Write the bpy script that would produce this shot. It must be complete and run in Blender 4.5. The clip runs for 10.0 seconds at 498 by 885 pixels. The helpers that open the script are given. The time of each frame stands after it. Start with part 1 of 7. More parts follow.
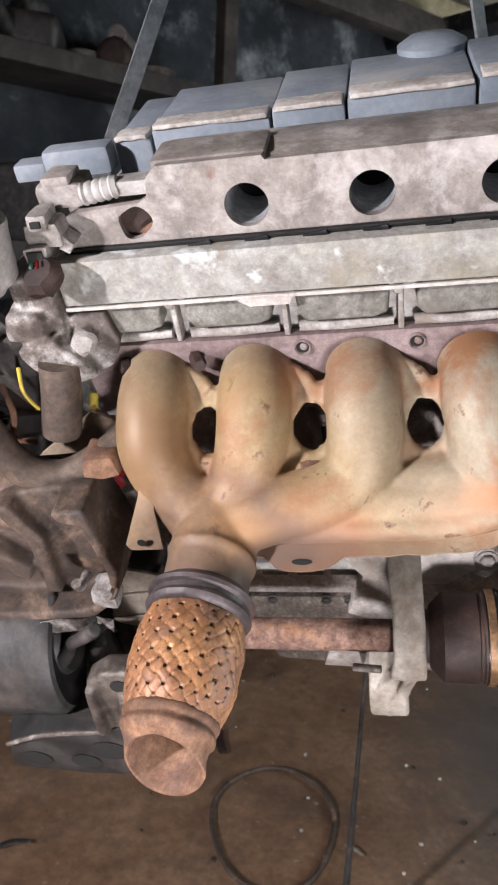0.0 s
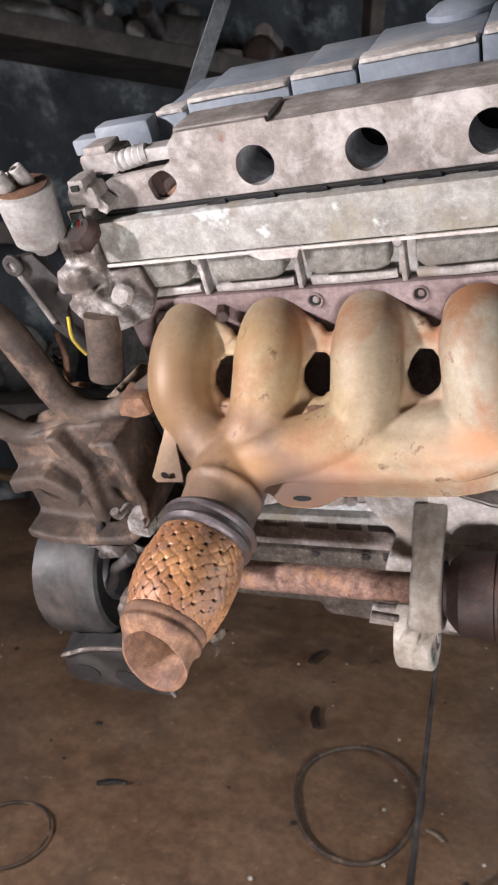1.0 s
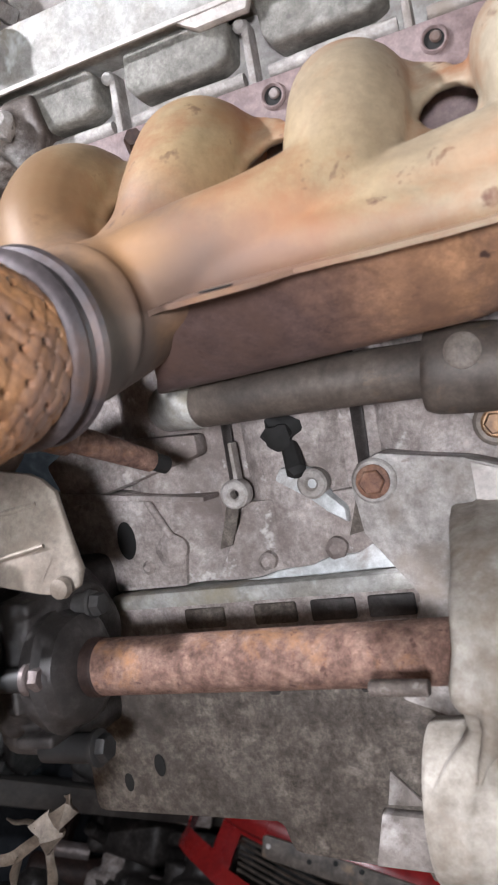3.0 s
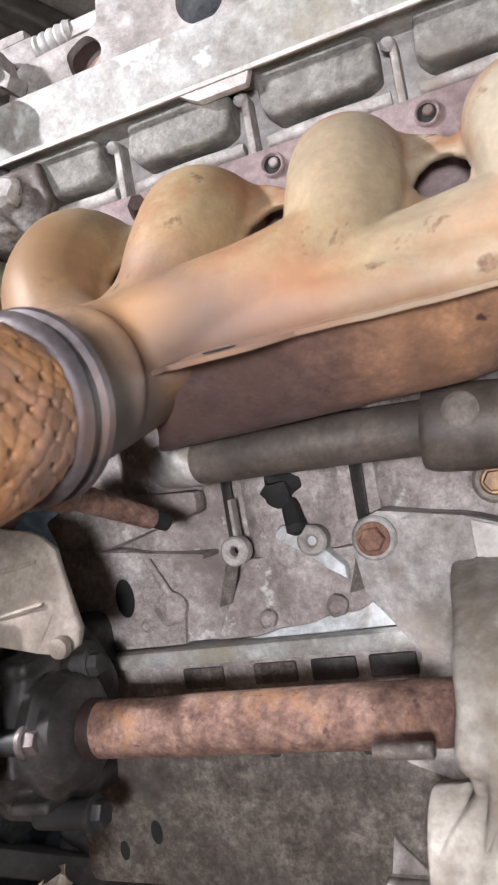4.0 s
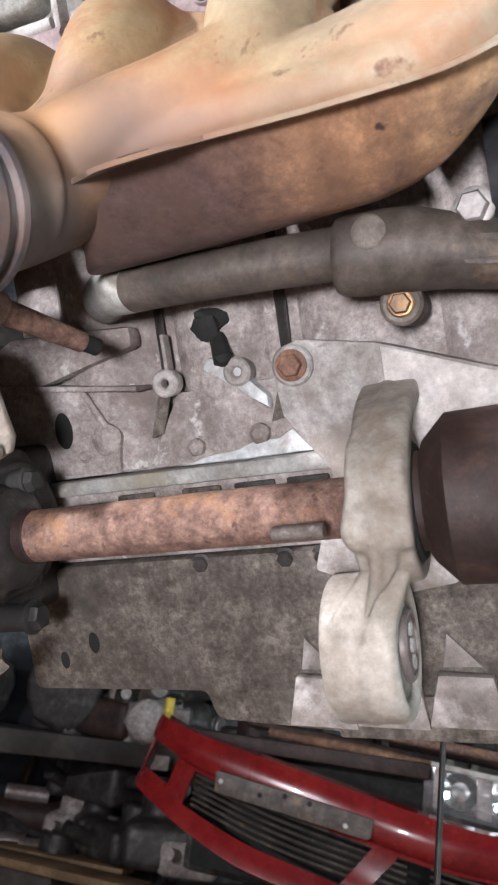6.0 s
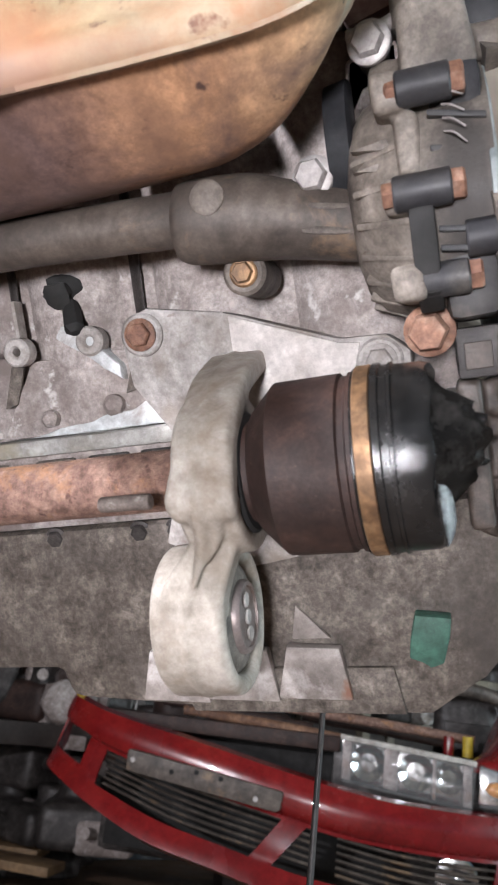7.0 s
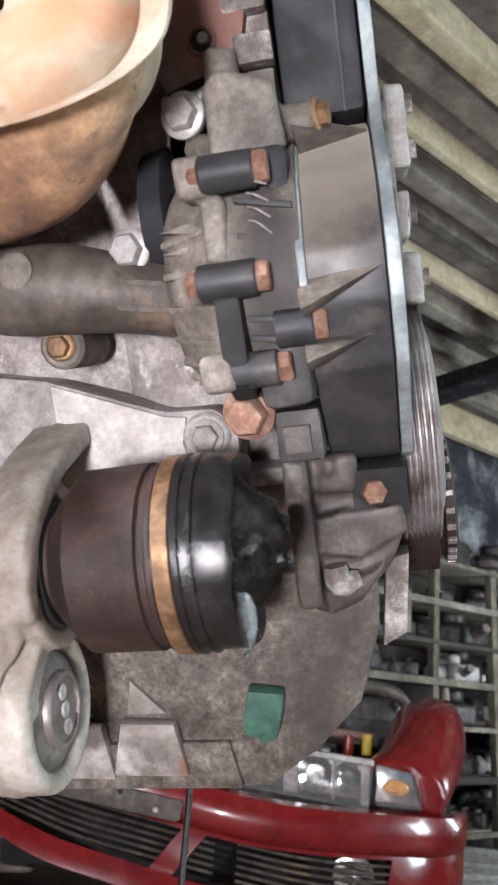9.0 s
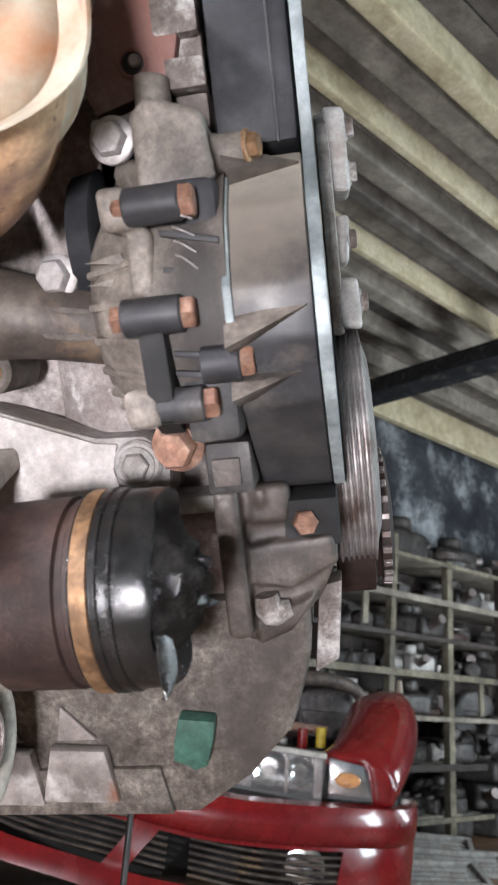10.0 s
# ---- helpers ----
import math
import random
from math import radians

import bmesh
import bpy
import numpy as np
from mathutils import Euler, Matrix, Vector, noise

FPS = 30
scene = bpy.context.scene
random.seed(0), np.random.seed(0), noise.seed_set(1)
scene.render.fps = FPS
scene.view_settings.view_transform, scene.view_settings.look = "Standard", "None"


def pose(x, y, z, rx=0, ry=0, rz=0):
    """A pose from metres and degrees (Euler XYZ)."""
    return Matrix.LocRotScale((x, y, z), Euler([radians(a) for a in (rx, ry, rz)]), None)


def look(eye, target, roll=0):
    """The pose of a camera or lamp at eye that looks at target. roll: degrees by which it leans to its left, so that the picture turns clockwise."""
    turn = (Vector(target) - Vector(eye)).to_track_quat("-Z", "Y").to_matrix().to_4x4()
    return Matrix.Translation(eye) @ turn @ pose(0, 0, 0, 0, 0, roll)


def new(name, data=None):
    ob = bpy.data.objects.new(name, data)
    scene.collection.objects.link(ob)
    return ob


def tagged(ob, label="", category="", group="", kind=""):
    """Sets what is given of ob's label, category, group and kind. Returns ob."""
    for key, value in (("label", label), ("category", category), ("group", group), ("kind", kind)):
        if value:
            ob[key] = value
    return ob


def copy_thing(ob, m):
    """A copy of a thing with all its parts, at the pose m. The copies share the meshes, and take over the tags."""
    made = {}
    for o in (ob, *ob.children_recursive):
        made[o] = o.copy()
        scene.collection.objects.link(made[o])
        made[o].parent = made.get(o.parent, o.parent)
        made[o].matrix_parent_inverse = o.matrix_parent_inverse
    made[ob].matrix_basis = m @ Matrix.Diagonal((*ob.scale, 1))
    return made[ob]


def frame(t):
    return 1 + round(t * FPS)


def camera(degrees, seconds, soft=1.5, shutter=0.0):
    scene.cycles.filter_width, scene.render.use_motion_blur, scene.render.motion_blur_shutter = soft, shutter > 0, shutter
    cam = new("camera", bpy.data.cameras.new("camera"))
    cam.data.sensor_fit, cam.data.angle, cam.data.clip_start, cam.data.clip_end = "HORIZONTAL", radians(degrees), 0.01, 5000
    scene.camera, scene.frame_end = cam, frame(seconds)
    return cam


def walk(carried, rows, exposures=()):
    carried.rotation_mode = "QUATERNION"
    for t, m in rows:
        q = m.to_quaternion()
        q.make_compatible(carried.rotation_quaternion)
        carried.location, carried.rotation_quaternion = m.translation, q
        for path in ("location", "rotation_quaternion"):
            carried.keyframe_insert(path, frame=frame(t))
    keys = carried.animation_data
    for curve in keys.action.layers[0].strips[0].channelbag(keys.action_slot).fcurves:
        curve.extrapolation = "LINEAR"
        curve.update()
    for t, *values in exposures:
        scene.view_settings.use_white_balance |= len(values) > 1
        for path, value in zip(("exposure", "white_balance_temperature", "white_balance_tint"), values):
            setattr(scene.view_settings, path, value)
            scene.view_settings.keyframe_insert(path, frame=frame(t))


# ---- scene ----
cam = camera(36.5, 10.0, soft=2.0)
cam.data.dof.use_dof = True
cam.data.dof.focus_distance, cam.data.dof.aperture_fstop = 0.55, 24.0
PATH = [
    (0, (0.196, 0.13, 1.23), (0.075, 2.083, 0.813), 2.9),
    (0.5, (0.284, 0.074, 1.209), (-0.064, 1.999, 0.791), 1.4),
    (1, (0.328, 0.088, 1.2), (-0.188, 1.969, 0.761), 2.9),
    (1.5, (0.382, 0.226, 1.192), (-0.335, 2.033, 0.724), 7.5),
    (2, (0.374, 0.348, 1.118), (-0.557, 2.084, 0.773), 10.7),
    (2.2, (0.343, 0.374, 1.053), (-0.546, 2.155, 0.86), 9.3),
    (2.5, (0.344, 0.431, 0.883), (-0.498, 2.208, 1.246), 10.3),
    (3, (0.33, 0.456, 0.83), (-0.331, 2.195, 1.566), 8.2),
    (3.2, (0.331, 0.462, 0.837), (-0.301, 2.185, 1.633), 8.0),
    (4.3, (0.327, 0.449, 0.819), (-0.33, 2.126, 1.687), 8.2),
    (4.5, (0.33, 0.45, 0.793), (-0.35, 2.134, 1.63), 8.5),
    (5, (0.328, 0.449, 0.77), (-0.392, 2.154, 1.527), 9.2),
    (5.2, (0.326, 0.451, 0.767), (-0.38, 2.173, 1.499), 9.1),
    (6.3, (0.383, 0.461, 0.777), (-0.145, 2.275, 1.432), 7.7),
    (6.5, (0.39, 0.465, 0.773), (-0.105, 2.29, 1.424), 7.4),
    (7, (0.415, 0.477, 0.779), (0.008, 2.328, 1.418), 6.8),
    (7.5, (0.431, 0.486, 0.782), (0.1, 2.353, 1.416), 5.9),
    (8, (0.448, 0.489, 0.793), (0.176, 2.366, 1.428), 5.1),
    (8.5, (0.45, 0.481, 0.819), (0.223, 2.363, 1.458), 4.6),
    (9, (0.462, 0.481, 0.835), (0.269, 2.368, 1.468), 4.5),
    (9.5, (0.473, 0.477, 0.839), (0.329, 2.372, 1.463), 4.3),
    (10, (0.478, 0.479, 0.859), (0.381, 2.381, 1.468), 4.3),
]
walk(cam, [(t, look(eye, target, roll)) for t, eye, target, roll in PATH], exposures=[(0.0, -0.05, 6450, 9), (2.0, -0.05, 6600, 11), (3.0, 0.0, 6050, 5), (5.2, 0.1, 6300, 8), (6.3, 0.24, 6150, 7), (8.0, 0.44, 6250, 8), (10.0, 0.48, 6200, 8)])

# ---- light ----
world = bpy.data.worlds.new("workshop_world")
world.use_nodes = True
scene.world = world
wn = world.node_tree.nodes
sky = wn.new("ShaderNodeTexSky")
sky.sky_type = "NISHITA"
sky.sun_disc = False
sky.sun_elevation = radians(40)
sky.sun_rotation = radians(200)
world.node_tree.links.new(sky.outputs[0], wn["Background"].inputs[0])
wn["Background"].inputs[1].default_value = 0.016


def area_lamp(name, eye, target, size, watts, colour, size_y=None):
    lamp = bpy.data.lights.new(name, "AREA")
    lamp.energy, lamp.size, lamp.color = watts, size, colour
    if size_y:
        lamp.shape, lamp.size_y = "RECTANGLE", size_y
    ob = new(name, lamp)
    ob.matrix_world = look(eye, target)
    return ob


# Left work lamp, right-hand daylight; low, front and rafter lamps are unseen added fills.
area_lamp("work_lamp", (-1.05, -0.25, 1.32), (0.2, 0.8, 1.06), 0.08, 51, (0.98, 0.92, 0.96))
# Unseen lamp added low in front to brighten block and underside.
area_lamp("low_fill_lamp", (0.36, -0.02, 0.6), (0.3, 0.85, 0.95), 0.12, 11.5, (0.98, 0.92, 0.95))
# Broad unseen fill added behind the viewpoint.
area_lamp("front_fill", (0.4, -3.2, 1.6), (0.3, 1.5, 0.8), 2.6, 4, (0.94, 0.95, 1.0), 1.8)
area_lamp("side_daylight", (4.0, 1.0, 1.7), (0.6, 1.0, 1.1), 1.0, 90, (0.84, 0.95, 1.0), 1.6)
# Added upward lamp that brightens rafters and rack; no opening stands there.
area_lamp("rafter_fill", (4.3, 4.0, 1.0), (2.9, 5.8, 2.9), 1.6, 105, (0.9, 0.96, 1.0), 1.6)

# ---- materials ----
def surf(name, cols, scale=18.0, fine=140.0, rough=(0.45, 0.75), metal=0.0, bump=0.25, depth=0.002,
         stain=None, stain_amount=0.45, stain_scale=6.0, fleck=None, fleck_amount=0.3, fleck_scale=60.0, spread=0.16, coat=0.0, grit=0.32):
    """A worn surface: two or three colours by broad noise, fine grain, stains, flecks and relief."""
    m = bpy.data.materials.new(name)
    m.use_nodes = True
    n, l = m.node_tree.nodes, m.node_tree.links
    bsdf = n["Principled BSDF"]
    co = n.new("ShaderNodeTexCoord")

    def noise_at(s, detail=6.0, roughness=0.6, distort=0.0):
        t = n.new("ShaderNodeTexNoise")
        t.inputs["Scale"].default_value, t.inputs["Detail"].default_value = s, detail
        t.inputs["Roughness"].default_value, t.inputs["Distortion"].default_value = roughness, distort
        l.new(co.outputs["Object"], t.inputs["Vector"])
        return t

    def mixed(factor, a, b, mode="MIX"):
        x = n.new("ShaderNodeMix")
        x.data_type, x.blend_type = "RGBA", mode
        for value, slot in ((factor, x.inputs[0]), (a, x.inputs[6]), (b, x.inputs[7])):
            if isinstance(value, (int, float)):
                slot.default_value = value
            elif isinstance(value, tuple):
                slot.default_value = (*value, 1)
            else:
                l.new(value, slot)
        return x.outputs[2]

    def ramp(value, a, b):
        r = n.new("ShaderNodeMapRange")
        r.inputs[1].default_value, r.inputs[2].default_value = a, b
        l.new(value, r.inputs[0])
        return r.outputs[0]

    broad = noise_at(scale, 10.0, 0.7, 0.15)
    r = n.new("ShaderNodeValToRGB")
    while len(r.color_ramp.elements) < len(cols):
        r.color_ramp.elements.new(0.5)
    for k, c in enumerate(cols):
        r.color_ramp.elements[k].position = 0.5 - spread + 2 * spread * k / max(1, len(cols) - 1)
        r.color_ramp.elements[k].color = (*c, 1)
    l.new(broad.outputs[0], r.inputs[0])
    colour = r.outputs[0]
    grain = noise_at(fine, 6.0, 0.75)
    colour = mixed(grit, colour, mixed(ramp(grain.outputs[0], 0.38, 0.62), (0.55, 0.55, 0.55), (1.25, 1.25, 1.25)), "MULTIPLY")
    speck = noise_at(fine * 0.3, 8.0, 0.8)
    colour = mixed(grit * 1.3, colour, mixed(ramp(speck.outputs[0], 0.4, 0.6), (0.55, 0.53, 0.52), (1.22, 1.22, 1.22)), "MULTIPLY")
    if stain:
        st = noise_at(stain_scale, 10.0, 0.68, 0.3)
        colour = mixed(ramp(st.outputs[0], 0.62 - 0.3 * stain_amount, 0.78 - 0.3 * stain_amount), colour, stain)
    if fleck:
        fl = noise_at(fleck_scale, 4.0, 0.6, 0.2)
        colour = mixed(ramp(fl.outputs[0], 0.72 - 0.25 * fleck_amount, 0.8 - 0.25 * fleck_amount), colour, fleck)
    l.new(colour, bsdf.inputs["Base Color"])
    rr = n.new("ShaderNodeMapRange")
    rr.inputs[1].default_value, rr.inputs[2].default_value = 0.3, 0.7
    rr.inputs[3].default_value, rr.inputs[4].default_value = rough
    l.new(noise_at(scale * 2.3).outputs[0], rr.inputs[0])
    l.new(rr.outputs[0], bsdf.inputs["Roughness"])
    bsdf.inputs["Metallic"].default_value = metal
    bsdf.inputs["Coat Weight"].default_value = coat
    b = n.new("ShaderNodeBump")
    b.inputs["Strength"].default_value, b.inputs["Distance"].default_value = bump, depth
    l.new(mixed(0.5, grain.outputs[0], speck.outputs[0]), b.inputs["Height"])
    l.new(b.outputs[0], bsdf.inputs["Normal"])
    return m


def per_piece(m, low, high):
    """Each joined piece a little lighter or darker than the next."""
    n, l = m.node_tree.nodes, m.node_tree.links
    bsdf = n["Principled BSDF"]
    old = bsdf.inputs["Base Color"].links[0].from_socket
    geo, r, mul = n.new("ShaderNodeNewGeometry"), n.new("ShaderNodeMapRange"), n.new("ShaderNodeVectorMath")
    r.inputs[3].default_value, r.inputs[4].default_value = low, high
    l.new(geo.outputs["Random Per Island"], r.inputs[0])
    mul.operation = "SCALE"
    l.new(old, mul.inputs[0])
    l.new(r.outputs[0], mul.inputs["Scale"])
    l.new(mul.outputs[0], bsdf.inputs["Base Color"])
    return m


ALLOY = surf("cast_aluminium", [(0.27, 0.25, 0.235), (0.42, 0.405, 0.385), (0.55, 0.545, 0.53)], 14, 200, (0.5, 0.78), 0.2, 0.4, 0.0012, stain=(0.2, 0.155, 0.125), stain_amount=0.33, stain_scale=13, fleck=(0.7, 0.69, 0.67), fleck_amount=0.25, fleck_scale=60)
# Grime, with lit facets and hard shadows mottled into the colour as well.
ALLOY_GRIMY_LIT = surf("grimy_patch_lit_aluminium", [(0.08, 0.062, 0.052), (0.17, 0.142, 0.125), (0.5, 0.48, 0.46)], 26, 200, (0.5, 0.78), 0.1, 0.5, 0.0015, stain=(0.06, 0.045, 0.038), stain_amount=0.4, stain_scale=16, grit=0.45, spread=0.1)
CHALK = surf("white_corrosion", [(0.4, 0.41, 0.41), (0.56, 0.58, 0.58), (0.68, 0.7, 0.7)], 40, 200, (0.7, 0.9), 0.0, 0.8, 0.002, stain=(0.3, 0.27, 0.25), stain_amount=0.4, stain_scale=30)
RAIL = surf("corroded_painted_rail", [(0.235, 0.22, 0.195), (0.335, 0.325, 0.3), (0.43, 0.43, 0.415)], 20, 200, (0.5, 0.75), 0.05, 0.35, 0.001, stain=(0.27, 0.235, 0.16), stain_amount=0.42, stain_scale=9, fleck=(0.58, 0.6, 0.59), fleck_amount=0.5, fleck_scale=26, grit=0.4)
ALLOY_BRIGHT = surf("bright_cast_aluminium", [(0.25, 0.225, 0.205), (0.37, 0.345, 0.325), (0.49, 0.47, 0.45)], 22, 150, (0.5, 0.75), 0.05, 0.9, 0.002, stain=(0.21, 0.175, 0.145), stain_amount=0.4, stain_scale=16, fleck=(0.16, 0.11, 0.09), fleck_amount=0.25, fleck_scale=60, grit=0.5)
ALLOY_DULL = surf("dirty_block_casting", [(0.27, 0.232, 0.215), (0.4, 0.352, 0.33), (0.5, 0.46, 0.44)], 26, 240, (0.6, 0.9), 0.05, 0.9, 0.0018, stain=(0.19, 0.155, 0.14), stain_amount=0.42, stain_scale=15, fleck=(0.6, 0.57, 0.55), fleck_amount=0.35, fleck_scale=55, grit=0.55)
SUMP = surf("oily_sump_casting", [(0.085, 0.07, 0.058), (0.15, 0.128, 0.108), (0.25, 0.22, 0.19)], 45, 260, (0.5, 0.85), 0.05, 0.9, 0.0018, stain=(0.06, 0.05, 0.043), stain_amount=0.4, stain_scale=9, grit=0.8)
MANIFOLD = surf("heat_stained_steel", [(0.31, 0.18, 0.095), (0.425, 0.295, 0.18), (0.505, 0.4, 0.29)], 6, 160, (0.52, 0.72), 0.1, 0.22, 0.0006, stain=(0.27, 0.13, 0.062), stain_amount=0.55, stain_scale=11, fleck=(0.11, 0.055, 0.035), fleck_amount=0.3, fleck_scale=48, grit=0.22)


def heat_tint(m, centre, stops, reach, waver=0.3):
    """Temper colours by distance from the hottest place, broken by the broad noise."""
    n, l = m.node_tree.nodes, m.node_tree.links
    ramp = next(x for x in n if x.type == "VALTORGB")
    broad = ramp.inputs[0].links[0].from_socket
    co = next(x for x in n if x.type == "TEX_COORD")
    far = n.new("ShaderNodeVectorMath")
    far.operation = "DISTANCE"
    far.inputs[1].default_value = centre
    l.new(co.outputs["Object"], far.inputs[0])
    a = n.new("ShaderNodeMath")
    a.operation = "MULTIPLY_ADD"
    l.new(far.outputs["Value"], a.inputs[0])
    a.inputs[1].default_value, a.inputs[2].default_value = 1 / reach, -0.5 * waver
    b = n.new("ShaderNodeMath")
    b.operation = "MULTIPLY_ADD"
    l.new(broad, b.inputs[0])
    b.inputs[1].default_value = waver
    l.new(a.outputs[0], b.inputs[2])
    l.new(b.outputs[0], ramp.inputs[0])
    e = ramp.color_ramp.elements
    while len(e) < len(stops):
        e.new(0.5)
    for k, (p, c) in enumerate(stops):
        e[k].position = p
        e[k].color = (*c, 1)


heat_tint(MANIFOLD, (-0.07, -0.11, -0.12), [(0.0, (0.24, 0.145, 0.095)), (0.12, (0.39, 0.225, 0.11)), (0.22, (0.235, 0.15, 0.095)), (0.32, (0.33, 0.215, 0.115)), (0.45, (0.36, 0.265, 0.145)), (0.6, (0.32, 0.245, 0.155)), (1.0, (0.36, 0.315, 0.24))], 0.24, 0.5)


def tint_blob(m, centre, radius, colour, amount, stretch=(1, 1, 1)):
    """A patch of its own colour round a place, with a broken edge."""
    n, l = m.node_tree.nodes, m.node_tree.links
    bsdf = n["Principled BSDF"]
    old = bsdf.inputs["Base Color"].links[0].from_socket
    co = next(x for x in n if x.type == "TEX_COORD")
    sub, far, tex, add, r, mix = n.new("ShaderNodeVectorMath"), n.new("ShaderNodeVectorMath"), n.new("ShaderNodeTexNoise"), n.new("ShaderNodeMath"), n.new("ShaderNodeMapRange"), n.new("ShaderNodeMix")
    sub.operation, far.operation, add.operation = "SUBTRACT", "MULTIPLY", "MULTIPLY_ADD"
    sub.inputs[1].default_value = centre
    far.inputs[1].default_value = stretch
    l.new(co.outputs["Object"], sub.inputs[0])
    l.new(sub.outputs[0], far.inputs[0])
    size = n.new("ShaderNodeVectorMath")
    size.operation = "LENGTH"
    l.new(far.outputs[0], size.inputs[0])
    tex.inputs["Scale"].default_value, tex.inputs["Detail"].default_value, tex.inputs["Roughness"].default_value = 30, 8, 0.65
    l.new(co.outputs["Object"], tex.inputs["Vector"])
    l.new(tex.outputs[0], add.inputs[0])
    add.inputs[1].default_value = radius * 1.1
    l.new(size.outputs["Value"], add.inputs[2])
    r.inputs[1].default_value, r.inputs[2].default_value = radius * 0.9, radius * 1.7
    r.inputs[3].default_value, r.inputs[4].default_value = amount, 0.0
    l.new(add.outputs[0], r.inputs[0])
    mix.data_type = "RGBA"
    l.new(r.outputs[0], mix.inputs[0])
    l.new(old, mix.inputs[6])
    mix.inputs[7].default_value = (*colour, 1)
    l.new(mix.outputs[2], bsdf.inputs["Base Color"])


tint_blob(MANIFOLD, (-0.135, -0.07, -0.045), 0.055, (0.2, 0.115, 0.055), 0.85, (1, 0.6, 0.8))
tint_blob(MANIFOLD, (0.0, -0.115, -0.1), 0.022, (0.42, 0.23, 0.13), 0.35, (0.6, 1, 1))
tint_blob(MANIFOLD, (0.125, -0.1, -0.1), 0.028, (0.46, 0.23, 0.11), 0.55, (0.7, 1, 1))
# Darker, greyer patch round the neck's underside.
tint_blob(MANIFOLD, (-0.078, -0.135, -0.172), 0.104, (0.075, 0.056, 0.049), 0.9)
tint_blob(MANIFOLD, (-0.028, -0.13, -0.112), 0.03, (0.15, 0.1, 0.075), 0.6, (0.6, 1, 1))
tint_blob(MANIFOLD, (0.03, -0.125, -0.11), 0.022, (0.46, 0.2, 0.09), 0.4, (0.7, 1, 1))
# Shaded right flank of the last runner, painted brown.
tint_blob(MANIFOLD, (0.185, -0.08, -0.05), 0.04, (0.3, 0.2, 0.13), 0.6)
tint_blob(MANIFOLD, (-0.05, -0.125, -0.1), 0.022, (0.36, 0.19, 0.075), 0.6, (0.7, 1, 1))
tint_blob(MANIFOLD, (0.015, -0.125, -0.121), 0.022, (0.17, 0.115, 0.09), 0.65, (0.3, 1, 1))
tint_blob(MANIFOLD, (-0.045, -0.05, -0.02), 0.03, (0.4, 0.28, 0.12), 0.5, (0.8, 1, 1))
tint_blob(MANIFOLD, (0.145, -0.105, -0.085), 0.018, (0.46, 0.2, 0.085), 0.6, (0.6, 1, 1))
SHELL = surf("brown_heat_stained_shell", [(0.16, 0.085, 0.05), (0.3, 0.17, 0.09), (0.4, 0.25, 0.13)], 9, 180, (0.42, 0.62), 0.12, 0.25, 0.0007, stain=(0.13, 0.08, 0.065), stain_amount=0.5, stain_scale=13, fleck=(0.07, 0.04, 0.033), fleck_amount=0.3, fleck_scale=60, grit=0.45)
heat_tint(SHELL, (-0.06, -0.08, -0.14), [(0.0, (0.11, 0.075, 0.07)), (0.3, (0.14, 0.09, 0.08)), (0.42, (0.24, 0.14, 0.1)), (0.55, (0.54, 0.3, 0.165)), (0.66, (0.4, 0.225, 0.13)), (0.8, (0.53, 0.33, 0.19)), (1.0, (0.46, 0.335, 0.21))], 0.26, 0.45)
tint_blob(SHELL, (0.078, -0.09, -0.15), 0.014, (0.17, 0.095, 0.065), 0.7, (1, 0.3, 0.3))
FLANGE = surf("mauve_rusted_flange", [(0.135, 0.092, 0.088), (0.205, 0.15, 0.145), (0.275, 0.212, 0.205)], 20, 240, (0.55, 0.8), 0.1, 0.4, 0.0008, grit=0.4)
tint_blob(FLANGE, (0.2, -0.01, -0.05), 0.05, (0.19, 0.075, 0.055), 0.8)
RUST = surf("orange_rust", [(0.12, 0.058, 0.036), (0.2, 0.105, 0.062), (0.3, 0.17, 0.1)], 30, 260, (0.6, 0.85), 0.1, 0.6, 0.0012, stain=(0.09, 0.05, 0.04), stain_amount=0.4, stain_scale=22, grit=0.5)
RUST_PINK = surf("rusted_shaft_steel", [(0.115, 0.062, 0.047), (0.225, 0.132, 0.1), (0.35, 0.225, 0.175)], 90, 400, (0.7, 0.9), 0.05, 1.0, 0.002, stain=(0.36, 0.18, 0.08), stain_amount=0.28, stain_scale=36, fleck=(0.1, 0.05, 0.04), fleck_amount=0.4, fleck_scale=160, grit=0.5)
RUST_DARK = surf("dark_brown_rust", [(0.018, 0.0105, 0.009), (0.038, 0.021, 0.017), (0.07, 0.037, 0.028)], 26, 420, (0.5, 0.72), 0.15, 0.7, 0.0009, fleck=(0.1, 0.06, 0.045), fleck_amount=0.22, fleck_scale=200, grit=0.55)
STEEL = surf("scaled_steel", [(0.15, 0.12, 0.115), (0.25, 0.215, 0.205), (0.36, 0.33, 0.32)], 24, 260, (0.35, 0.6), 0.5, 0.35, 0.0006, stain=(0.14, 0.085, 0.06), stain_amount=0.35, stain_scale=18)
BOLT = surf("zinc_bolt_steel", [(0.3, 0.27, 0.255), (0.42, 0.395, 0.38), (0.52, 0.5, 0.49)], 60, 300, (0.4, 0.6), 0.35, 0.25, 0.0005)
PLASTIC = surf("dusty_black_plastic", [(0.011, 0.012, 0.014), (0.018, 0.019, 0.022), (0.034, 0.034, 0.037)], 15, 200, (0.42, 0.7), 0.0, 0.25, 0.0006, stain=(0.12, 0.105, 0.09), stain_amount=0.2, stain_scale=12)
